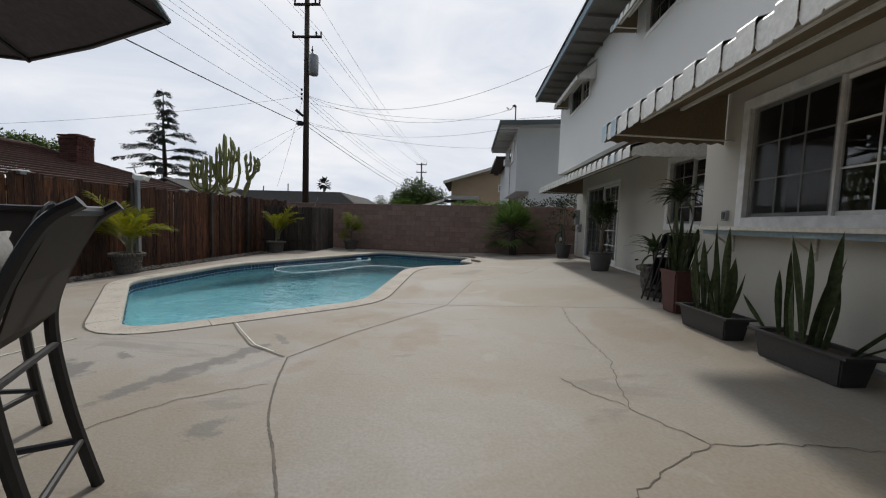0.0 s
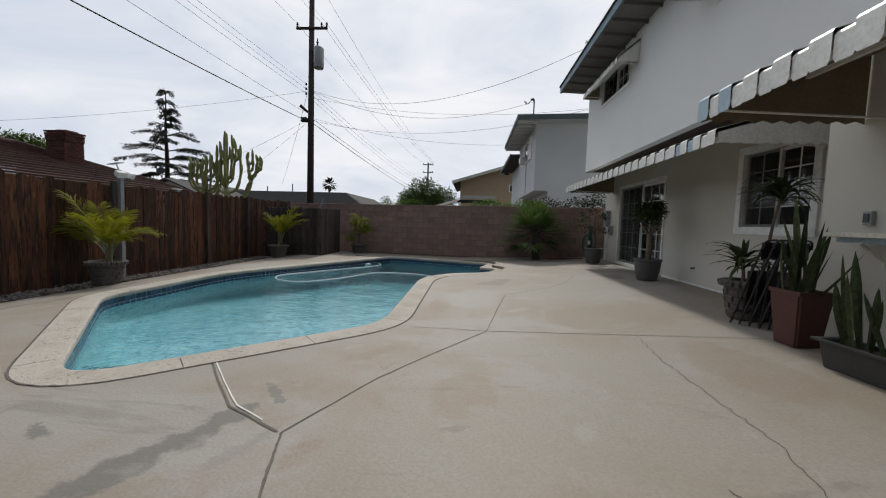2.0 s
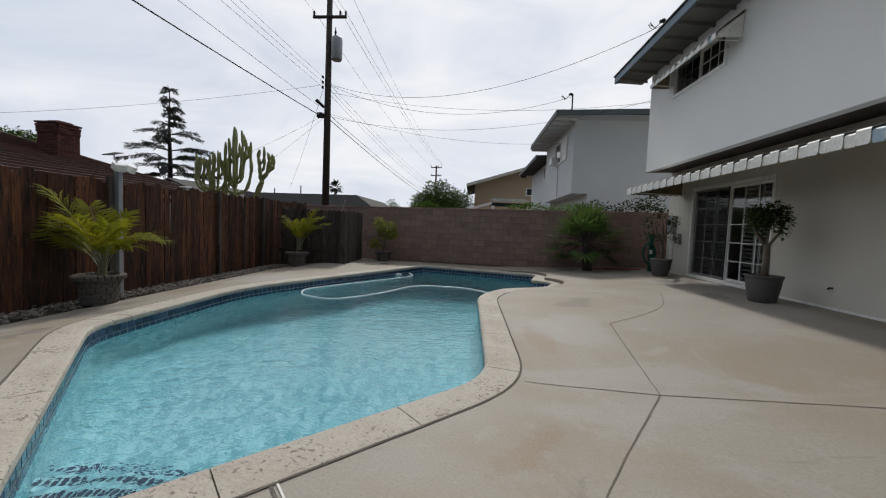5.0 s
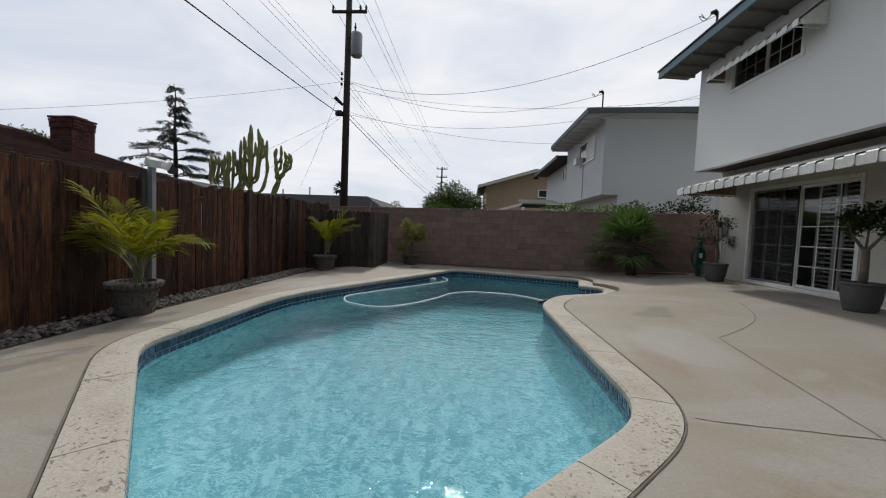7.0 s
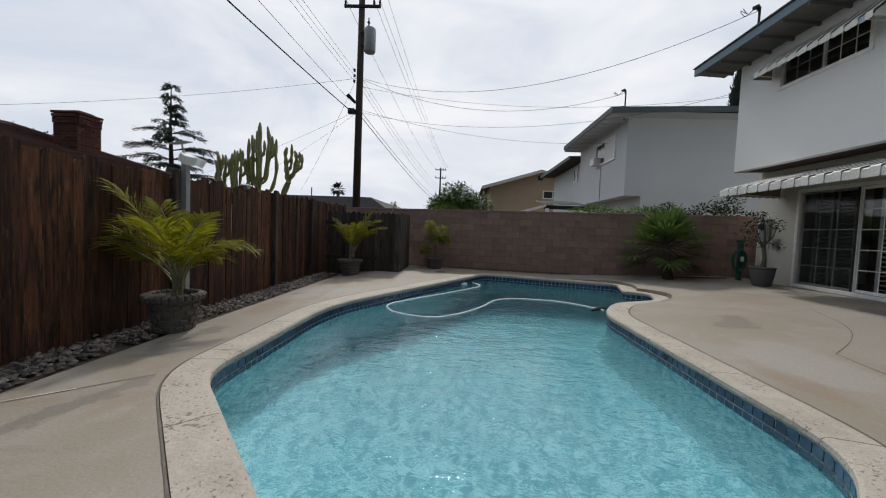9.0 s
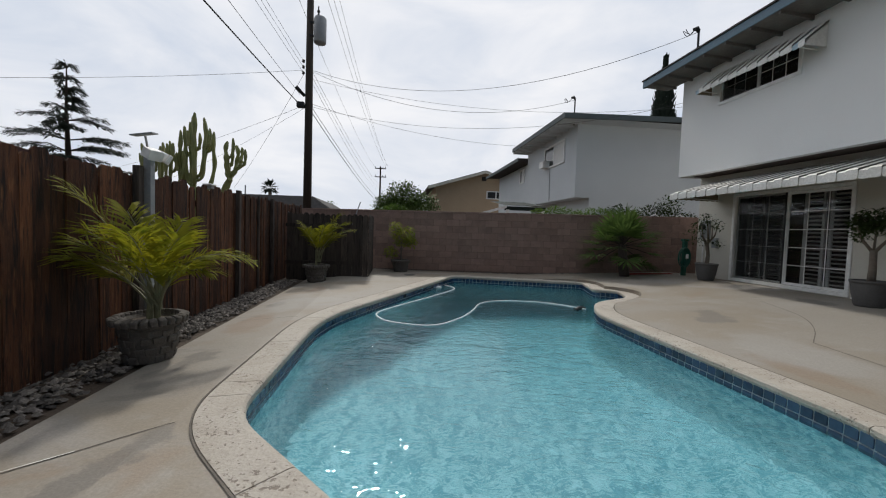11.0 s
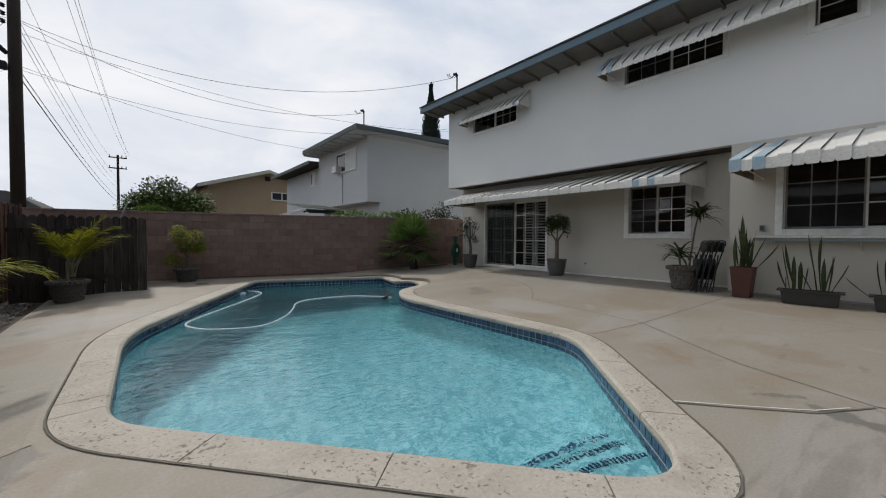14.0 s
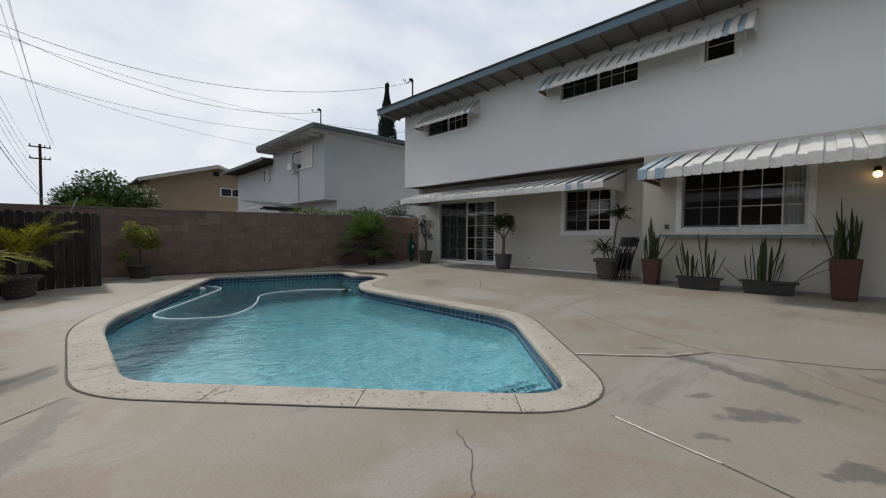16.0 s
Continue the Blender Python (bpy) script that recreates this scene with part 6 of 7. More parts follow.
bar_chair(-2.405, 1.594, 105, "second dark metal bar-height patio chair with brown sling")
pl = thing("throw_pillow", "grey striped throw pillow on the patio chair", "pillow", -1.60, 1.17, 0.97, 33)
bm = bmesh.new()
bmesh.ops.create_cube(bm, size=1.0)
bmesh.ops.subdivide_edges(bm, edges=bm.edges[:], cuts=7, use_grid_fill=True)
for v in bm.verts:
    fx, fy = 1 - (2 * v.co.y) ** 4, 1 - (2 * v.co.z) ** 4
    v.co = Vector((v.co.x * 0.17 * max(0.06, fx * fy), v.co.y * 0.42, v.co.z * 0.34))
bmesh.ops.rotate(bm, verts=bm.verts[:], cent=(0, 0, 0), matrix=Matrix.Rotation(radians(18), 3, 'Y'))
part("cushion", bm, M["pillow"], pl, smooth=True)

um = thing("patio_umbrella", "open dark grey patio umbrella on a pole", "umbrella", -2.13, 0.42, 0)
R_U = 1.49
bm = bmesh.new()
tube(bm, [(0, 0, 0.04), (0, 0, 2.64)], 0.022, 10)
part("pole", bm, M["blackmetal"], um)
bm = bmesh.new()
lathe(bm, [(0.26, 0), (0.26, 0.05), (0.06, 0.09), (0.045, 0.3)], 24)
part("base_plate", bm, M["blackmetal"], um)
off = 48.0
for i in range(8):
    a0, a1 = radians(off + 45 * i), radians(off + 45 * (i + 1))
    bm = bmesh.new()
    rows = []
    for k in range(6):
        f = k / 5
        row = []
        for j in range(5):
            g = j / 4
            p = Vector((math.cos(a0), math.sin(a0))).lerp(Vector((math.cos(a1), math.sin(a1))), g) * R_U * f
            row.append(bm.verts.new((p.x, p.y, 2.58 - 0.58 * f ** 1.15 - 0.05 * f * math.sin(math.pi * g) + 0.03 * math.sin(math.pi * g) * f)))
        rows.append(row)
    for r0, r1 in zip(rows, rows[1:]):
        for j in range(4):
            bm.faces.new((r0[j], r1[j], r1[j + 1], r0[j + 1]))
    bmesh.ops.remove_doubles(bm, verts=bm.verts[:], dist=0.001)
    ext = bmesh.ops.extrude_face_region(bm, geom=bm.faces[:])
    for v in [g for g in ext["geom"] if isinstance(g, bmesh.types.BMVert)]:
        v.co.z += 0.004
    bmesh.ops.recalc_face_normals(bm, faces=bm.faces[:])
    part("canopy_panel", bm, M["fabric"], um)
    bm = bmesh.new()
    tube(bm, [(0, 0, 2.54), (R_U * math.cos(a0), R_U * math.sin(a0), 1.985)], 0.010, 6)
    part("rib", bm, M["blackmetal"], um)
    bm = bmesh.new()
    p0, p1 = Vector((R_U * math.cos(a0), R_U * math.sin(a0), 1.995)), Vector((R_U * math.cos(a1), R_U * math.sin(a1), 1.995))
    tube(bm, [p0, p0.lerp(p1, 0.5) - Vector((0, 0, 0.018)), p1], 0.010, 5)
    part("hem", bm, M["blackmetal"], um)

# lid of the skimmer in the deck
lid = thing("skimmer_lid", "round grey skimmer lid flush in the concrete deck", "lid", -4.35, 14.30, 0.0)
bm = bmesh.new()
lathe(bm, [(0.150, 0.001), (0.150, 0.007), (0.128, 0.008), (0.126, 0.005), (0.120, 0.005), (0.118, 0.009), (0.02, 0.010), (0.0001, 0.010)], 28)
part("cover", bm, M["potgrey"], lid)


# ---- beyond the yard ----
pole = thing("utility_pole", "tall dark wooden utility pole with crossarms and transformer", "utility pole", -8.30, 19.25, 0)
bm = bmesh.new()
tube(bm, [(0, 0, -0.2), (0, 0, 12.1)], [0.17, 0.115], 12)
part("shaft", bm, M["pole"], pole, smooth=True)
for z, a in ((11.75, 0.62), (10.2, 0.70)):
    part("crossarm", boxes((-a, a * 1.15, -0.16, -0.06, z - 0.05, z + 0.05), bevel=0.008), M["pole"], pole)
    for sx in (-a + 0.05, a * 0.75, a * 1.1):
        bm = bmesh.new()
        lathe(bm, [(0.02, z + 0.05), (0.05, z + 0.09), (0.03, z + 0.13), (0.055, z + 0.17), (0.03, z + 0.26), (0.01, z + 0.28)], 10, sx, -0.11)
        part("insulator", bm, M["blackmetal"], pole)
bm = bmesh.new()
lathe(bm, [(0.20, 8.35), (0.235, 8.4), (0.235, 9.25), (0.21, 9.32), (0.10, 9.38), (0.04, 9.4)], 18, 0.40, -0.1)
part("transformer", bm, M["greymetal"], pole, "grey cylindrical transformer", True)
bm = bmesh.new()
lathe(bm, [(0.05, 9.38), (0.03, 9.5), (0.06, 9.55), (0.03, 9.62), (0.02, 9.75)], 10, 0.33, -0.1)
part("bushing", bm, M["blackmetal"], pole)
for z in (8.6, 9.1):
    part("bracket", boxes((0.0, 0.25, -0.13, -0.06, z, z + 0.06)), M["blackmetal"], pole)
for z in (7.2, 7.42, 7.64):
    bm = bmesh.new()
    lathe(bm, [(0.03, z - 0.06), (0.06, z - 0.03), (0.035, z), (0.06, z + 0.03), (0.03, z + 0.06)], 10, -0.20, -0.1)
    part("rack_insulator", bm, M["blackmetal"], pole)
part("splice_box", boxes((-0.42, -0.14, -0.22, 0.0, 5.86, 6.08), bevel=0.03), M["blackmetal"], pole)
bm = bmesh.new()
tube(bm, [(-0.15, 0, 6.35), (-0.45, -0.2, 6.62)], [0.06, 0.08], 8)
part("street_bracket", bm, M["blackmetal"], pole)

pole2 = thing("utility_pole", "distant dark utility pole with two crossarms", "utility pole", -7.45, 60, 0)
bm = bmesh.new()
tube(bm, [(0, 0, -0.2), (0, 0, 10.4)], [0.15, 0.11], 8)
part("shaft", bm, M["pole"], pole2)
for z in (10.1, 8.9):
    part("crossarm", boxes((-0.8, 0.8, -0.08, 0.08, z - 0.055, z + 0.055)), M["pole"], pole2)
    for sx in (-0.72, 0.35, 0.72):
        part("insulator", boxes((sx - 0.04, sx + 0.04, -0.04, 0.04, z + 0.055, z + 0.28)), M["blackmetal"], pole2)


def wire(a, b, sag, r=0.006, label="thin black overhead wire"):
    t = thing("overhead_wire", label, "wire", group="overhead wires")
    bm = bmesh.new()
    a, b = Vector(a), Vector(b)
    tube(bm, [a.lerp(b, i / 22) - Vector((0, 0, sag * 4 * (i / 22) * (1 - i / 22))) for i in range(23)], r, 5)
    part("strand", bm, M["wire"], t)


PX, PY = -8.30, 19.25
for dx, z in ((-0.58, 10.35), (0.55, 10.4), (0.78, 10.4)):
    wire((PX + dx, PY - 0.1, z), (-7.45 + (dx if dx > 0 else -0.6) * 1.4, 60, 10.4), 0.7, 0.008)
    wire((PX + dx, PY - 0.1, z), (PX - 0.3 + dx, -24, z), 0.6, 0.0055)
wire((PX + 0.6, PY - 0.1, 11.9), (-6.5, 60, 10.5), 0.8, 0.008)
for k, z in enumerate((7.2, 7.42, 7.64)):
    wire((PX - 0.2, PY - 0.1, z), (PX - 0.4, -24, z + 0.3), 0.45, 0.0055)
    wire((PX + 0.1, PY, z - 0.3), (-7.45 - 0.3 + 0.3 * k, 60, 6.9 + 0.25 * k), 0.6, 0.007)
wire((PX - 0.3, PY - 0.1, 5.97), (PX - 0.2, -24, 5.95), 0.66, 0.018, "thick black communication cable")
wire((PX - 0.3, PY - 0.1, 6.35), (PX - 0.2, -24, 6.9), 0.42, 0.007)
wire((PX, PY, 5.9), (-7.6, 60, 5.2), 0.4, 0.017, "thick black communication cable")
wire((PX, PY, 6.1), (-7.5, 60, 5.6), 0.4, 0.012)
M_OUR, M_NB = (3.31, 13.39, 6.93), (2.13, 18.24, 6.63)
wire((PX + 0.15, PY, 7.35), M_OUR, 1.15, 0.007)
wire((PX + 0.15, PY, 7.3), M_NB, 0.95, 0.007)
wire((PX + 0.15, PY, 7.0), (14.0, 16.5, 8.2), 1.5, 0.0055)
wire((PX + 0.15, PY, 6.05), (9.5, 20.5, 6.6), 1.25, 0.0055)
wire((PX + 0.15, PY, 5.95), (6.5, 15.0, 6.35), 1.1, 0.0055)
wire((PX - 0.15, PY, 7.35), (-26.0, 15.5, 4.6), 0.35, 0.006)
wire((PX - 0.2, PY, 7.2), (-15.6, 30.5, 3.7), 0.2, 0.007)
wire((PX - 0.15, PY, 6.0), (-24.0, 30.0, 4.2), 0.3, 0.0055)
wire((PX - 0.15, PY, 5.9), (-22.0, 32.0, 3.6), 0.3, 0.005)


def mast(x, y, z0, h):
    t = thing("service_mast", "dark electric service mast with weatherhead on roof", "mast", x, y, z0)
    bm = bmesh.new()
    tube(bm, [(0, 0, -0.3), (0, 0, h)], 0.028, 8)
    part("pipe", bm, M["blackmetal"], t)
    bm = bmesh.new()
    tube(bm, [(0, 0, h), (-0.06, 0, h + 0.07), (-0.14, 0, h + 0.03)], [0.05, 0.06, 0.05], 8)
    part("weatherhead", bm, M["blackmetal"], t)
    for s in (-1, 1):
        bm = bmesh.new()
        tube(bm, curve([(-0.14, s * 0.02, h), (-0.3, s * 0.05, h - 0.14), (-0.42, s * 0.05, h - 0.02), (-0.3, 0, h - 0.1)]), 0.008, 5)
        part("drip_loop", bm, M["wire"], t)


mast(M_OUR[0], M_OUR[1], 6.05, 0.9)
mast(M_NB[0], M_NB[1], 5.95, 0.72)

# grey neighbouring house
nb = thing("neighbour_house", "pale blue-grey two-storey stucco house with flat eaves", "house")


part("wall", boxes((2.28, 12.5, 18.2, 24.0, 2.80, 5.78), (2.90, 12.5, 18.205, 24.0, -0.05, 2.80)), M["greystucco"], nb)
part("rear_wall", boxes((2.60, 12.0, 24.0, 31.0, -0.05, 5.25)), M["greystucco"], nb)
part("roof", slab(1.42, 5.86, 12.6, 6.20, 17.5, 24.0, 0.10), M["roofing"], nb)
part("fascia", boxes((1.38, 1.42, 17.5, 24.0, 5.68, 5.88)), M["nbtrim"], nb, "grey fascia")
part("barge_board", slab(1.38, 5.86, 12.6, 6.19, 17.44, 17.5, 0.20), M["nbtrim"], nb, "grey barge board")
part("soffit", slab(1.44, 5.72, 12.6, 5.8, 17.52, 24.0, 0.02), M["greystucco"], nb, "grey boarded soffit")
y = 17.9
tl = mesh_of("rafter_tail", boxes((1.44, 2.28, -0.03, 0.03, 5.60, 5.70)), M["greystucco"])
while y < 24:
    o = new("rafter_tail", tl)
    o.parent = nb
    o.location.y = y
    y += 0.61
part("rear_roof", slab(1.75, 5.40, 12.3, 5.75, 24.0, 31.6, 0.10), M["roofing"], nb)
part("rear_fascia", boxes((1.71, 1.75, 24.0, 31.6, 5.24, 5.42)), M["nbtrim"], nb, "grey fascia")


def far_window(parent, x, y0, y1, z0, z1, bars=2):
    w = part("window", boxes((x - 0.05, x + 0.02, y0 - 0.08, y1 + 0.08, z0 - 0.08, z0), (x - 0.05, x + 0.02, y0 - 0.08, y1 + 0.08, z1, z1 + 0.08), (x - 0.05, x + 0.02, y0 - 0.08, y0, z0, z1), (x - 0.05, x + 0.02, y1, y1 + 0.08, z0, z1),
                             (x - 0.04, x + 0.02, (y0 + y1) / 2 - 0.03, (y0 + y1) / 2 + 0.03, z0, z1)), M["trim"], parent, "white window frame")
    part("pane", boxes((x - 0.015, x - 0.005, y0, y1, z0, z1)), M["farglass"], w, "dark glass")
    part("blind", boxes((x - 0.025, x - 0.016, y0, (y0 + y1) / 2 - 0.03, z0, z1)), M["blind"], w, "white blind")


M["farglass"] = surf("dark_far_glass", (0.025, 0.028, 0.03), (0.04, 0.042, 0.045), 2.0, 0.08, 0.0, spec=0.6)
far_window(nb, 2.28, 19.35, 21.45, 4.45, 5.30)
far_window(nb, 2.60, 25.45, 26.1, 4.35, 5.0)
part("air_conditioner", boxes((1.95, 2.28, 20.9, 21.4, 4.40, 4.72), bevel=0.02), M["trim"], nb, "window air conditioner")
bm = bmesh.new()
tube(bm, [(2.25, 20.8, 4.4), (2.25, 20.75, 2.85)], 0.018, 5)
part("drain_pipe", bm, M["greymetal"], nb)

# tan house
th = thing("tan_house", "tan stucco two-storey house with low gable roof", "house")
bm = bmesh.new()
pr = [(-1.55, -0.05), (6.6, -0.05), (6.6, 5.2), (2.6, 6.45), (-1.55, 5.2)]
a = [bm.verts.new((x, 36.2, z)) for x, z in pr]
b = [bm.verts.new((x, 46, z)) for x, z in pr]
bm.faces.new(a)
bm.faces.new(b[::-1])
for i in range(5):
    k = (i + 1) % 5
    bm.faces.new((a[i], b[i], b[k], a[k]))
bmesh.ops.recalc_face_normals(bm, faces=bm.faces[:])
part("wall", bm, M["tan"], th)
part("roof", slab(-2.3, 5.06, 2.6, 6.58, 35.6, 46.4, 0.12), M["roofing"], th)
part("roof", slab(2.6, 6.58, 7.4, 5.06, 35.6, 46.4, 0.12), M["roofing"], th)
part("barge_board", slab(-2.3, 5.02, 2.6, 6.54, 35.54, 35.6, 0.22), M["soffit"], th)
part("barge_board", slab(2.6, 6.54, 7.4, 5.02, 35.54, 35.6, 0.22), M["soffit"], th)
w = part("window", boxes((2.85, 4.55, 36.12, 36.19, 4.20, 4.28), (2.85, 4.55, 36.12, 36.19, 4.82, 4.90), (2.85, 2.95, 36.12, 36.19, 4.28, 4.82), (4.45, 4.55, 36.12, 36.19, 4.28, 4.82), (3.66, 3.74, 36.12, 36.19, 4.28, 4.82)), M["trim"], th, "white window frame")
part("pane", boxes((2.95, 4.45, 36.16, 36.18, 4.28, 4.82)), M["farglass"], w)
part("vent", boxes((2.4, 2.8, 36.13, 36.19, 5.75, 6.1)), M["dark"], th, "dark gable vent")

# patio cover behind the wall
pc = thing("patio_cover", "dark corrugated patio roof behind the block wall", "patio cover")
bm = bmesh.new()
n = 46
ra, rb = [], []
for i in range(n + 1):
    x = -1.0 + 1.5 * i / n
    z = 2.24 + (0.025 if i % 2 else 0.0)
    ra.append(bm.verts.new((x, 16.6, z)))
    rb.append(bm.verts.new((x + 0.2, 19.5, z + 0.35)))
for i in range(n):
    bm.faces.new((ra[i], ra[i + 1], rb[i + 1], rb[i]))
part("roof_sheet", bm, M["greenmetal"], pc)
part("beam", boxes((-1.0, 0.5, 16.65, 16.72, 2.08, 2.21)), M["greenmetal"], pc)
part("side_beam", slab(-1.9, 1.95, -0.95, 2.24, 16.6, 16.7, 0.09), M["trim"], pc, "white sloping beam")
for x in (-0.9, 0.4):
    part("post", boxes((x - 0.05, x + 0.05, 16.62, 16.72, -0.05, 2.1)), M["trim"], pc)

# greenery on top of the wall
def leaf_mass(name, label, category, blobs, count, size, mat, seed, kind="", parent_trunk=None):
    rnd = random.Random(seed)
    t = thing(name, label, category, kind=kind)
    if parent_trunk:
        bm = bmesh.new()
        for pts, r in parent_trunk:
            tube(bm, pts, [r * (1 - 0.7 * i / (len(pts) - 1)) for i in range(len(pts))], 7)
        part("trunk", bm, M["bark"], t)
    bl = bmesh.new()
    for (cx, cy, cz), (rx, ry, rz), k in blobs:
        for _ in range(int(count * k)):
            v = Vector((rnd.gauss(0, 1), rnd.gauss(0, 1), rnd.gauss(0, 1))).normalized() * (rnd.random() ** 0.4) * rnd.uniform(0.75, 1.12)
            p = Vector((cx + v.x * rx, cy + v.y * ry, cz + v.z * rz))
            d = Vector((v.x + rnd.uniform(-.9, .9), v.y + rnd.uniform(-.9, .9), v.z * 0.5 + rnd.uniform(-0.6, 0.6)))
            add_leaf(bl, p, d, Vector((rnd.uniform(-.6, .6), rnd.uniform(-.6, .6), 1)), size * rnd.uniform(0.6, 1.3), size * 0.55 * rnd.uniform(0.7, 1.2))
    part("crown", bl, mat, t)
    return t


leaf_mass("ivy_hedge", "bright green creeper along the top of the block wall", "creeper", [((x, wall_y(x) + 0.35, 1.98 + 0.05 * math.sin(x * 5)), (0.35, 0.2, 0.15), 1.0) for x in (-0.2, 0.3, 0.8, 1.3, 1.8)], 230, 0.09, M["ivy"], 41)
leaf_mass("shrub", "dark green shrubs behind the block wall near the house", "shrub", [((x, wall_y(x) + 0.55, 2.0 + 0.12 * math.sin(x * 4)), (0.42, 0.3, 0.26), 1.0) for x in (2.3, 2.8, 3.3, 3.8, 4.3)] + [((4.0, 15.0, 2.3), (0.5, 0.4, 0.35), 1.0)], 260, 0.10, M["ficus"], 42)
for x in (2.25, 3.1, 3.85):
    g = thing("roof_frame", "small white pointed frame standing on the wall", "frame")
    bm = bmesh.new()
    yy = wall_y(x) + 0.05
    tube(bm, [(x - 0.24, yy, 1.88), (x, yy, 1.99), (x + 0.24, yy, 1.88)], 0.014, 5)
    part("bar", bm, M["trim"], g)

# trees
leaf_mass("tree", "broad green tree behind the block wall", "tree", [((-4.4, 32, 3.4), (1.5, 1.5, 1.4), 1.0), ((-5.6, 32, 2.8), (1.0, 1.2, 1.0), 0.6), ((-2.9, 32.5, 3.1), (1.3, 1.2, 1.1), 0.7), ((-4.2, 31.2, 2.6), (1.7, 0.9, 0.8), 0.7)], 4200, 0.20, M["treeleaf"], 51,
          parent_trunk=[([(-4.8, 32, -0.1), (-4.8, 32, 1.5), (-4.7, 32, 3.0)], 0.2), ([(-4.8, 32, 1.2), (-5.6, 32, 2.6)], 0.1), ([(-4.8, 32, 1.2), (-3.8, 32.3, 2.7)], 0.1)])
leaf_mass("tree", "bright green bush crown above the wall", "tree", [((-5.0, 29.5, 2.2), (1.1, 0.8, 0.75), 1.0)], 3200, 0.16, M["ivy"], 52, parent_trunk=[([(-5.0, 29.5, -0.1), (-5.0, 29.5, 1.9)], 0.12)])
leaf_mass("tree", "dark green tree behind the tiled roof", "tree", [((-31.0, 25.0, 5.2), (1.6, 1.5, 1.2), 1.0), ((-33.5, 25, 5.4), (2.0, 1.5, 1.2), 1.0), ((-29.2, 25.0, 4.9), (1.3, 1.2, 1.1), 0.7)], 3200, 0.24, M["treeleaf"], 53, parent_trunk=[([(-31.5, 25, -0.1), (-31.3, 25, 4.6)], 0.25)])
leaf_mass("tree", "sparse distant tree on the skyline", "tree", [((-16.2, 70, 4.6), (1.3, 1.2, 1.1), 1.0), ((-15.3, 70, 4.0), (1.0, 1.0, 0.8), 0.5)], 420, 0.35, M["treeleaf"], 54, parent_trunk=[([(-16.2, 70, -0.1), (-16.1, 70, 4.5)], 0.22)])


def fan_head(bl, c, r, n, rnd):
    for i in range(n):
        az, el = rnd.uniform(0, 6.283), rnd.uniform(-0.7, 1.4)
        d = Vector((math.cos(az) * math.cos(el), math.sin(az) * math.cos(el), math.sin(el)))
        add_leaf(bl, Vector(c) + d * r * 0.3, d - Vector((0, 0, 0.25)), Vector((0, 0, 1)), r * rnd.uniform(0.5, 0.8), r * 0.3)


dp = thing("palm_tree", "distant dark fan palm on a slim trunk", "palm", -21.5, 56, 0)
bm = bmesh.new()
tube(bm, [(0, 0, -0.1), (0, 0, 6.0)], [0.22, 0.16], 7)
part("trunk", bm, M["bark"], dp)
bl = bmesh.new()
fan_head(bl, (0, 0, 6.2), 1.25, 90, random.Random(6))
part("crown", bl, M["pine"], dp)

# layered conifer
cf = thing("conifer_tree", "tall dark layered conifer with drooping sparse boughs", "tree", -28.8, 34.7, 0)
rnd = random.Random(61)
bs, bl = bmesh.new(), bmesh.new()
tube(bs, [(0, 0, -0.1), (0.05, 0, 6.0), (-0.05, 0, 9.0), (0, 0, 12.4)], [0.28, 0.18, 0.10, 0.03], 8)
tiers = [(12.35, 0.65), (11.5, 0.6), (10.8, 0.95), (10.1, 0.85), (9.35, 1.3), (8.6, 2.3), (7.9, 1.6), (7.2, 2.9), (6.4, 3.4), (5.7, 2.4), (5.0, 3.4), (4.3, 3.6)]
for z, r in tiers:
    for k in range(7):
        az = rnd.uniform(0, 6.283)
        L = 1.12 * r * rnd.uniform(0.6, 1.15)
        d = Vector((math.cos(az), math.sin(az), 0))
        pts = [Vector((0, 0, z - 0.2)), Vector((0, 0, z)) + d * L * 0.5 + Vector((0, 0, 0.12)), Vector((0, 0, z)) + d * L - Vector((0, 0, rnd.uniform(0.0, 0.35)))]
        tube(bs, pts, [0.05, 0.03, 0.012], 4)
        for j in range(int(58 * L)):
            t = 0.25 + 0.75 * rnd.random() ** 0.8
            p = (pts[1].lerp(pts[2], (t - 0.5) * 2) if t > 0.5 else pts[0].lerp(pts[1], t * 2))
            side = Vector((-d.y, d.x, 0)) * rnd.uniform(-1, 1) * 0.30 * (1.2 - t * 0.6) * min(1.0, L)
            add_leaf(bl, p + side + Vector((0, 0, rnd.uniform(-0.16, 0.08))), d * 0.6 + side * 2 + Vector((0, 0, rnd.uniform(-0.7, 0.1))), Vector((0, 0, 1)), rnd.uniform(0.22, 0.40), 0.11)
part("trunk", bs, M["pole"], cf)
part("crown", bl, M["pine"], cf)

# cypress behind the grey house
cy = thing("cypress_tree", "dark narrow cypress behind the grey house", "tree", 13.06, 28.06, 0)
bl = bmesh.new()
rnd = random.Random(62)
for i in range(2600):
    z = 4 + 9.4 * rnd.random()
    r = 1.0 * (1 - (z - 4) / 16) if z < 10.6 else max(0.06, 0.60 * max(0.0, 1 - (z - 10.6) / 2.5) ** 1.3)
    az = rnd.uniform(0, 6.283)
    rr = r * rnd.uniform(0.6, 1.1)
    add_leaf(bl, Vector((rr * math.cos(az), rr * math.sin(az), z)), Vector((math.cos(az) * 0.3, math.sin(az) * 0.3, 1)), Vector((math.cos(az), math.sin(az), 0)), rnd.uniform(0.3, 0.5), 0.2)
part("crown", bl, M["pine"], cy)
bm = bmesh.new()
tube(bm, [(0, 0, -0.1), (0, 0, 9.0), (0, 0, 13.3)], [0.3, 0.25, 0.03], 7)
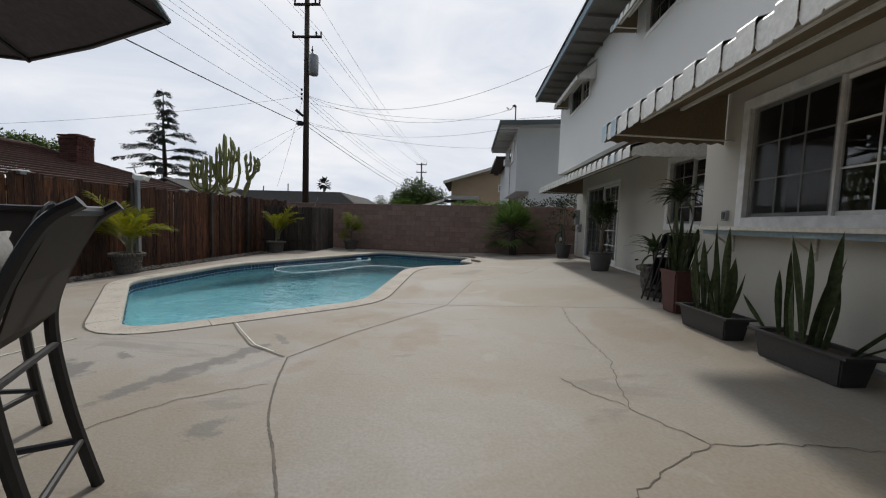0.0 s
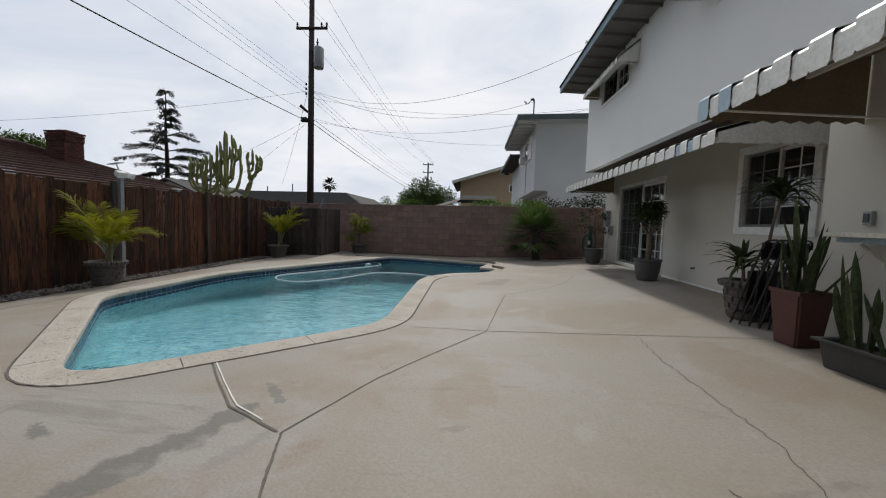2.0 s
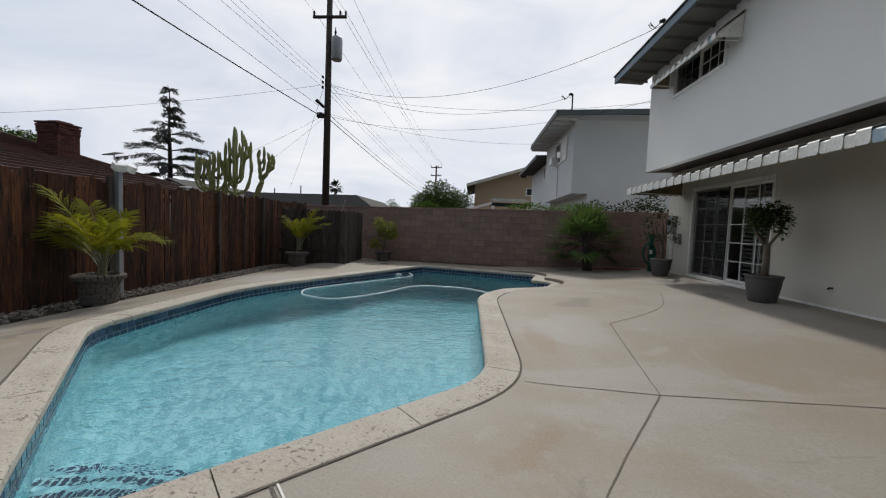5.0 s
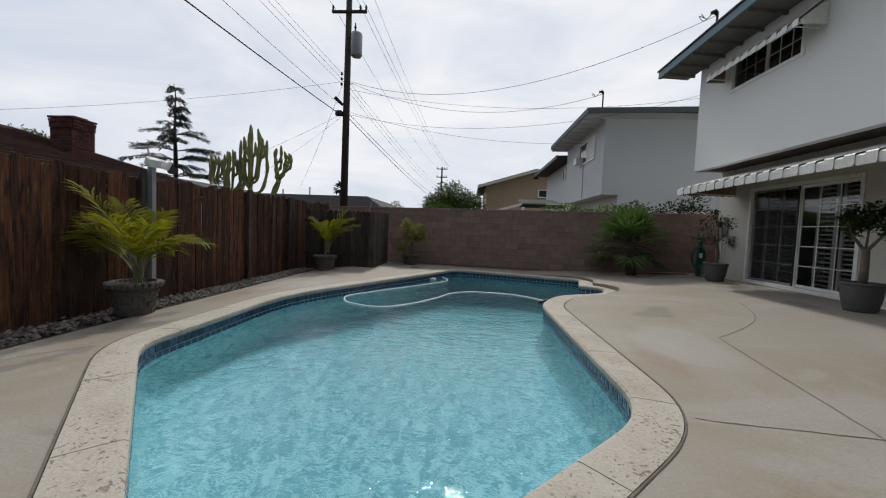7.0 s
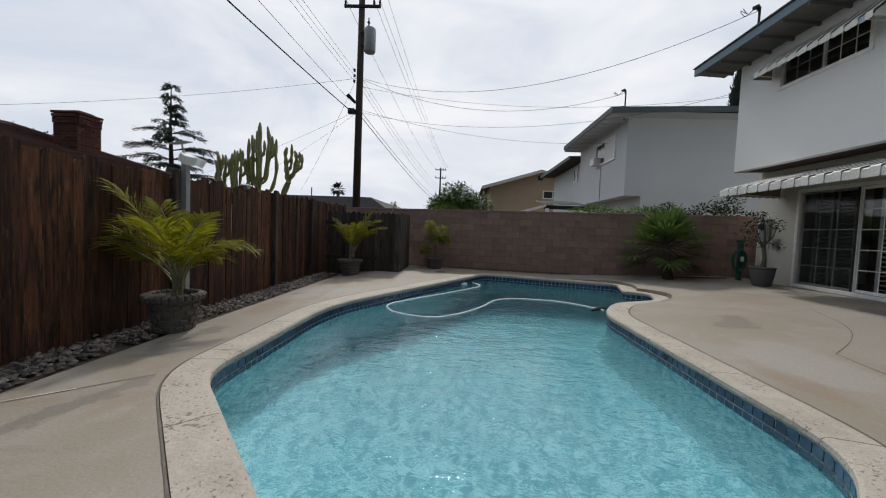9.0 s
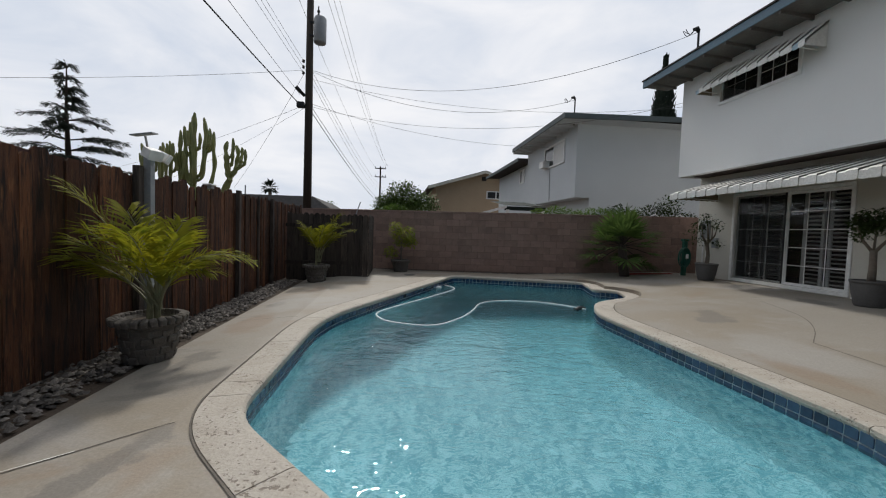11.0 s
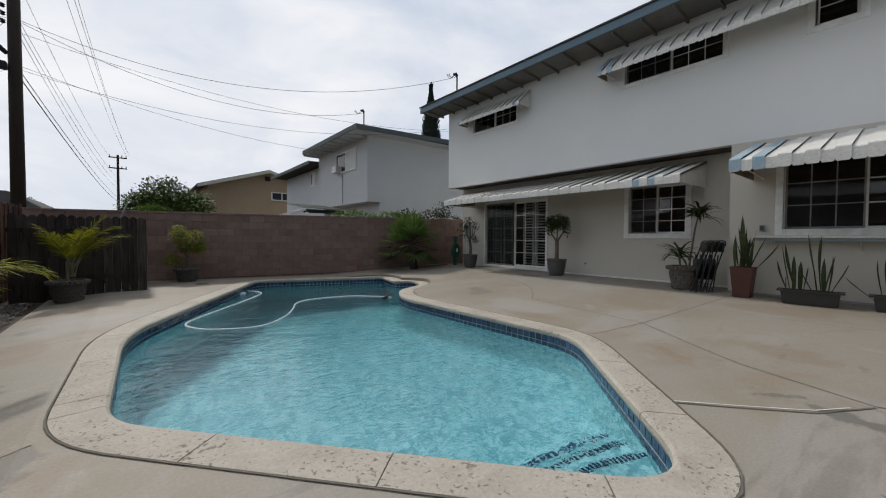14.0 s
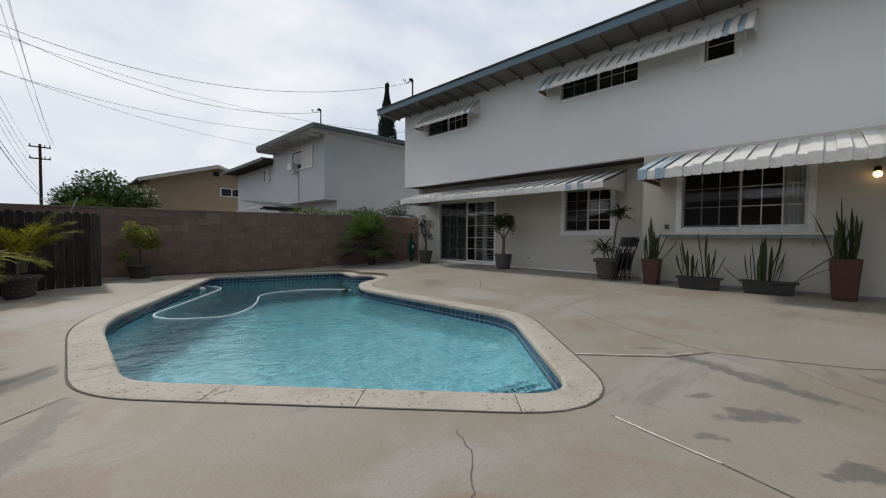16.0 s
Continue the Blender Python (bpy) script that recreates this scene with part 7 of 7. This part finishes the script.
part("trunk", bm, M["bark"], cy)

# columnar cactus
cc = thing("candelabra_cactus", "tall ribbed green candelabra cactus with many arms", "cactus", -12.1, 18.5, 0)
rnd = random.Random(71)


def cactus_arm(pts, r):
    bm = bmesh.new()
    line = curve(pts, 7)
    n = len(line)
    rad = [r * (0.85 + 0.15 * math.sin(i * 0.9)) * (1.0 if i < n - 3 else (0.9, 0.7, 0.25)[i - n + 3]) for i in range(n)]
    rings = []
    side = Vector((1, 0, 0))
    for i, p in enumerate(line):
        d = (line[min(i + 1, n - 1)] - line[max(i - 1, 0)]).normalized()
        s = (side - d * side.dot(d)).normalized()
        u = d.cross(s)
        rings.append([bm.verts.new(p + (s * math.cos(2 * math.pi * k / 10) + u * math.sin(2 * math.pi * k / 10)) * rad[i] * (1.0 if k % 2 else 0.68)) for k in range(10)])
    for a, b in zip(rings, rings[1:]):
        for k in range(10):
            bm.faces.new((a[k], a[(k + 1) % 10], b[(k + 1) % 10], b[k]))
    bm.faces.new(rings[0][::-1])
    bm.faces.new(rings[-1])
    part("arm", bm, M["cactus"], cc)


cactus_arm([(0, 0, 0), (0, 0, 1.5), (0.02, 0, 2.6)], 0.16)
cactus_arm([(0.55, 0.1, 0), (0.6, 0.1, 1.4), (0.95, 0.1, 2.4), (1.25, 0.1, 3.1)], 0.13)
cactus_arm([(-1.0, 0.2, 0), (-1.0, 0.2, 1.6), (-0.95, 0.2, 2.4)], 0.14)


def candelabra(x0, z0, spread, top, n, r):
    """Arms that leave a stem, swing outwards and then rise."""
    for i in range(n):
        f = (i + 0.5) / n * 2 - 1
        x1 = x0 + f * spread + rnd.uniform(-0.06, 0.06)
        yy = rnd.uniform(-0.35, 0.35)
        zs = z0 + rnd.uniform(-0.1, 0.5)
        zt = top - 0.55 * abs(f) ** 1.6 - rnd.uniform(0.0, 0.45)
        cactus_arm([(x0, 0, zs), (x0 + (x1 - x0) * 0.7, yy * 0.6, zs + 0.10 + 0.15 * abs(f)), (x1, yy, zs + (zt - zs) * 0.45), (x1 + rnd.uniform(-0.08, 0.08), yy, zs + (zt - zs) * 0.75), (x1 + rnd.uniform(-0.06, 0.06), yy, zt)], r * rnd.uniform(0.85, 1.1))
        if rnd.random() < 0.6:
            s = rnd.choice((-1, 1))
            zb = zs + (zt - zs) * 0.5
            cactus_arm([(x1, yy, zb), (x1 + s * 0.14, yy, zb + 0.06), (x1 + s * 0.20, yy, zb + 0.30), (x1 + s * 0.19, yy, zb + rnd.uniform(0.5, 0.8))], r * 0.8)


candelabra(0.0, 2.4, 0.62, 5.5, 9, 0.085)
candelabra(1.25, 2.9, 0.34, 4.45, 4, 0.085)
candelabra(-1.0, 2.0, 0.72, 4.35, 10, 0.075)

# tiled house with brick chimney
br = thing("tiled_house", "low house with brown tiled hip roof", "house")
part("wall", boxes((-20.5, -12.2, -6, 14.2, -0.05, 2.0)), M["tan"], br)
RIDGE_X, RZ, EAVE_X, EZ = -15.4, 3.42, -11.4, 2.02
n_rows = 15
for i in range(n_rows):
    f0, f1 = i / n_rows, (i + 1) / n_rows
    x0, x1 = RIDGE_X + (EAVE_X - RIDGE_X) * f0, RIDGE_X + (EAVE_X - RIDGE_X) * (f1 + 0.012)
    z0, z1 = RZ + (EZ - RZ) * f0, RZ + (EZ - RZ) * f1
    y1a, y1b = 12.6 + 3.4 * f0, 12.6 + 3.4 * f1
    bm = bmesh.new()
    v = [bm.verts.new(p) for p in ((x0, -7, z0), (x0, y1a, z0), (x1, y1b, z1 + 0.05), (x1, -7, z1 + 0.05), (x1, y1b, z1), (x1, -7, z1))]
    bm.faces.new(v[:4][::-1])
    bm.faces.new((v[3], v[2], v[4], v[5])[::-1])
    w2 = [bm.verts.new(p) for p in ((x0, y1a, z0), (2 * RIDGE_X - x0, y1a, z0), (2 * RIDGE_X - x1, y1b, z1 + 0.05), (x1, y1b, z1 + 0.05), (x1, y1b, z1), (2 * RIDGE_X - x1, y1b, z1))]
    bm.faces.new(w2[:4])
    bm.faces.new((w2[3], w2[2], w2[5], w2[4]))
    part("tile_course", bm, M["claytile"], br)
bm = bmesh.new()
tube(bm, [(RIDGE_X, -7, RZ), (RIDGE_X, 12.6, RZ), (EAVE_X, 16.0, EZ)], 0.09, 8)
part("ridge_tiles", bm, M["claytile"], br)
ch = thing("chimney", "square red brick chimney with corbelled top", "chimney", -13.85, 12.85, 2.02)
W = 0.318
part("core", boxes((-W + 0.012, W - 0.012, -W + 0.012, W - 0.012, 0, 1.74)), M["mortar"], ch)
bk = mesh_of("brick", boxes((-0.101, 0.101, -0.05, 0.05, 0, 0.070)), M["brick"])
hb = mesh_of("brick", boxes((-0.048, 0.048, -0.05, 0.05, 0, 0.070)), M["brick"])
for row in range(22):
    grow = 0.03 if row in (19, 20) else (0.05 if row == 21 else 0.0)
    runs = [(-0.212, bk), (0.0, bk), (0.212, bk)] if row % 2 else [(-0.265, hb), (-0.106, bk), (0.106, bk), (0.265, hb)]
    for s in range(2):
        for u, me in runs:
            o = new("brick", me)
            o.parent = ch
            o.matrix_basis = pose(u, -W + 0.046 - grow, 0.078 * row) if s == 0 else pose(W - 0.046 + grow, u + 0.003, 0.078 * row, 0, 0, 90)
part("cap", boxes((-W - 0.04, W + 0.04, -W - 0.04, W + 0.04, 1.735, 1.79), (-0.1, 0.25, -0.2, 0.2, 1.79, 1.84), bevel=0.01), M["brick"], ch)

# low dark-roofed houses
gh = thing("low_house", "low house with long dark grey roof beyond the fence", "house")
part("wall", boxes((-26, -9.6, 32.3, 40, -0.05, 2.4)), M["greystucco"], gh)
bm = bmesh.new()
v = [bm.verts.new(p) for p in ((-26, 32.0, 3.38), (-10.85, 32.0, 3.47), (-10.85, 41, 3.47), (-26, 41, 3.38), (-8.9, 32.0, 2.35), (-8.9, 41, 2.35), (-26, 31.0, 2.3), (-9.0, 31.0, 2.3))]
bm.faces.new((v[0], v[1], v[2], v[3]))
bm.faces.new((v[1], v[4], v[5], v[2]))
bm.faces.new((v[6], v[7], v[4], v[1], v[0]))
bmesh.ops.recalc_face_normals(bm, faces=bm.faces[:])
part("roof", bm, M["roofing"], gh)
for x, h in ((-15.6, 0.7), (-17.8, 0.45)):
    bm = bmesh.new()
    tube(bm, [(x, 32.4, 3.2), (x, 32.4, 3.4 + h)], 0.05, 6)
    part("vent_pipe", bm, M["greymetal"], gh)
g2 = thing("gable_house", "small far house with a pale gable and satellite dish", "house")
bm = bmesh.new()
pr = [(-23.6, 0), (-18.8, 0), (-18.8, 2.6), (-21.2, 3.55), (-23.6, 2.6)]
a = [bm.verts.new((x, 26.0, z)) for x, z in pr]
b = [bm.verts.new((x, 34.0, z)) for x, z in pr]
bm.faces.new(a)
bm.faces.new(b[::-1])
for i in range(5):
    k = (i + 1) % 5
    bm.faces.new((a[i], b[i], b[k], a[k]))
bmesh.ops.recalc_face_normals(bm, faces=bm.faces[:])
part("wall", bm, M["greystucco"], g2)
part("roof", slab(-24.2, 2.45, -21.2, 3.68, 25.5, 34.4, 0.10), M["roofing"], g2)
part("roof", slab(-21.2, 3.68, -18.2, 2.45, 25.5, 34.4, 0.10), M["roofing"], g2)
bm = bmesh.new()
lathe(bm, [(0.02, 0), (0.17, 0.03), (0.27, 0.09)], 16)
o = part("satellite_dish", bm, M["blackmetal"], g2)
o.matrix_basis = pose(-21.5, 25.6, 4.1, 70, 0, 20)
bm = bmesh.new()
tube(bm, [(-21.5, 25.7, 3.4), (-21.5, 25.65, 4.1)], 0.03, 6)
part("dish_mast", bm, M["greymetal"], g2)

# gravel strip at the foot of the fence
bm = bmesh.new()
rnd = random.Random(81)


def pebble(bm, p, r):
    ring = [bm.verts.new(p + Vector((math.cos(a) * r * rnd.uniform(0.7, 1.2), math.sin(a) * r * rnd.uniform(0.6, 1.1), rnd.uniform(-0.2, 0.2) * r))) for a in (0, 1.05, 2.1, 3.14, 4.2, 5.2)]
    top = bm.verts.new(p + Vector((rnd.uniform(-.3, .3) * r, rnd.uniform(-.3, .3) * r, r * rnd.uniform(0.4, 0.75))))
    for i in range(6):
        bm.faces.new((ring[i], ring[(i + 1) % 6], top))


for i in range(3900):
    y = rnd.uniform(2.0, 13.6)
    pebble(bm, Vector((-7.40 + 0.30 * rnd.uniform(-1, 1) * rnd.random() ** 0.35, y, -0.125 + 0.03 * rnd.random())), rnd.uniform(0.014, 0.045))
for i in range(900):
    x = rnd.uniform(-5.2, 1.0)
    pebble(bm, Vector((x, wall_y(x) - rnd.uniform(0.02, 0.25), 0.012 + deck_z(x))), rnd.uniform(0.010, 0.025))
tagged(part("gravel", bm, M["gravel"]), "loose grey gravel strip along fence and wall", "gravel", kind="stuff")

# waterline tiles
tiles = thing("waterline_tiles", "dark blue square tiles round the pool waterline", "tiles", kind="structure")
bm = bmesh.new()
r0 = [bm.verts.new((p.x, p.y, -0.04)) for p in offset_line(smooth_in, -0.004)]
r1 = [bm.verts.new((p.x, p.y, -0.246)) for p in offset_line(smooth_in, -0.004)]
for i in range(n_in):
    k = (i + 1) % n_in
    bm.faces.new((r0[i], r1[i], r1[k], r0[k]))
part("grout_bed", bm, M["grout"], tiles, "pale grout")
TW = 0.102
tile_me = mesh_of("tile", boxes((-TW / 2 + 0.005, TW / 2 - 0.005, -0.006, 0.004, -0.046, 0.046), bevel=0.004), M["tile"])
pts = resample(smooth_in, TW)
for i, p in enumerate(pts):
    q = pts[(i + 1) % len(pts)]
    if (q - p).length < TW * 0.6:
        continue
    m = (p + q) / 2
    d = (q - p).normalized()
    nrm = Vector((-d.y, d.x))
    for zc in (-0.091,):
        o = new("tile", tile_me)
        o.parent = tiles
        o.matrix_basis = pose(m.x + nrm.x * 0.008, m.y + nrm.y * 0.008, zc, 0, 0, math.degrees(math.atan2(d.y, d.x)))
bm = bmesh.new()
for i, p in enumerate(pts):
    q = pts[(i + 1) % len(pts)]
    for h in (0,):
        a, b = p.lerp(q, 0.05), p.lerp(q, 0.95)
        d = (q - p).normalized()
        nn = Vector((-d.y, d.x)) * 0.012
        v = [bm.verts.new((c.x + nn.x, c.y + nn.y, z)) for c, z in ((a, -0.146), (b, -0.146), (b, -0.240), (a, -0.240))]
        bm.faces.new(v)
o = part("lower_tiles", bm, M["tile"], tiles)
o["kind"] = "stuff"
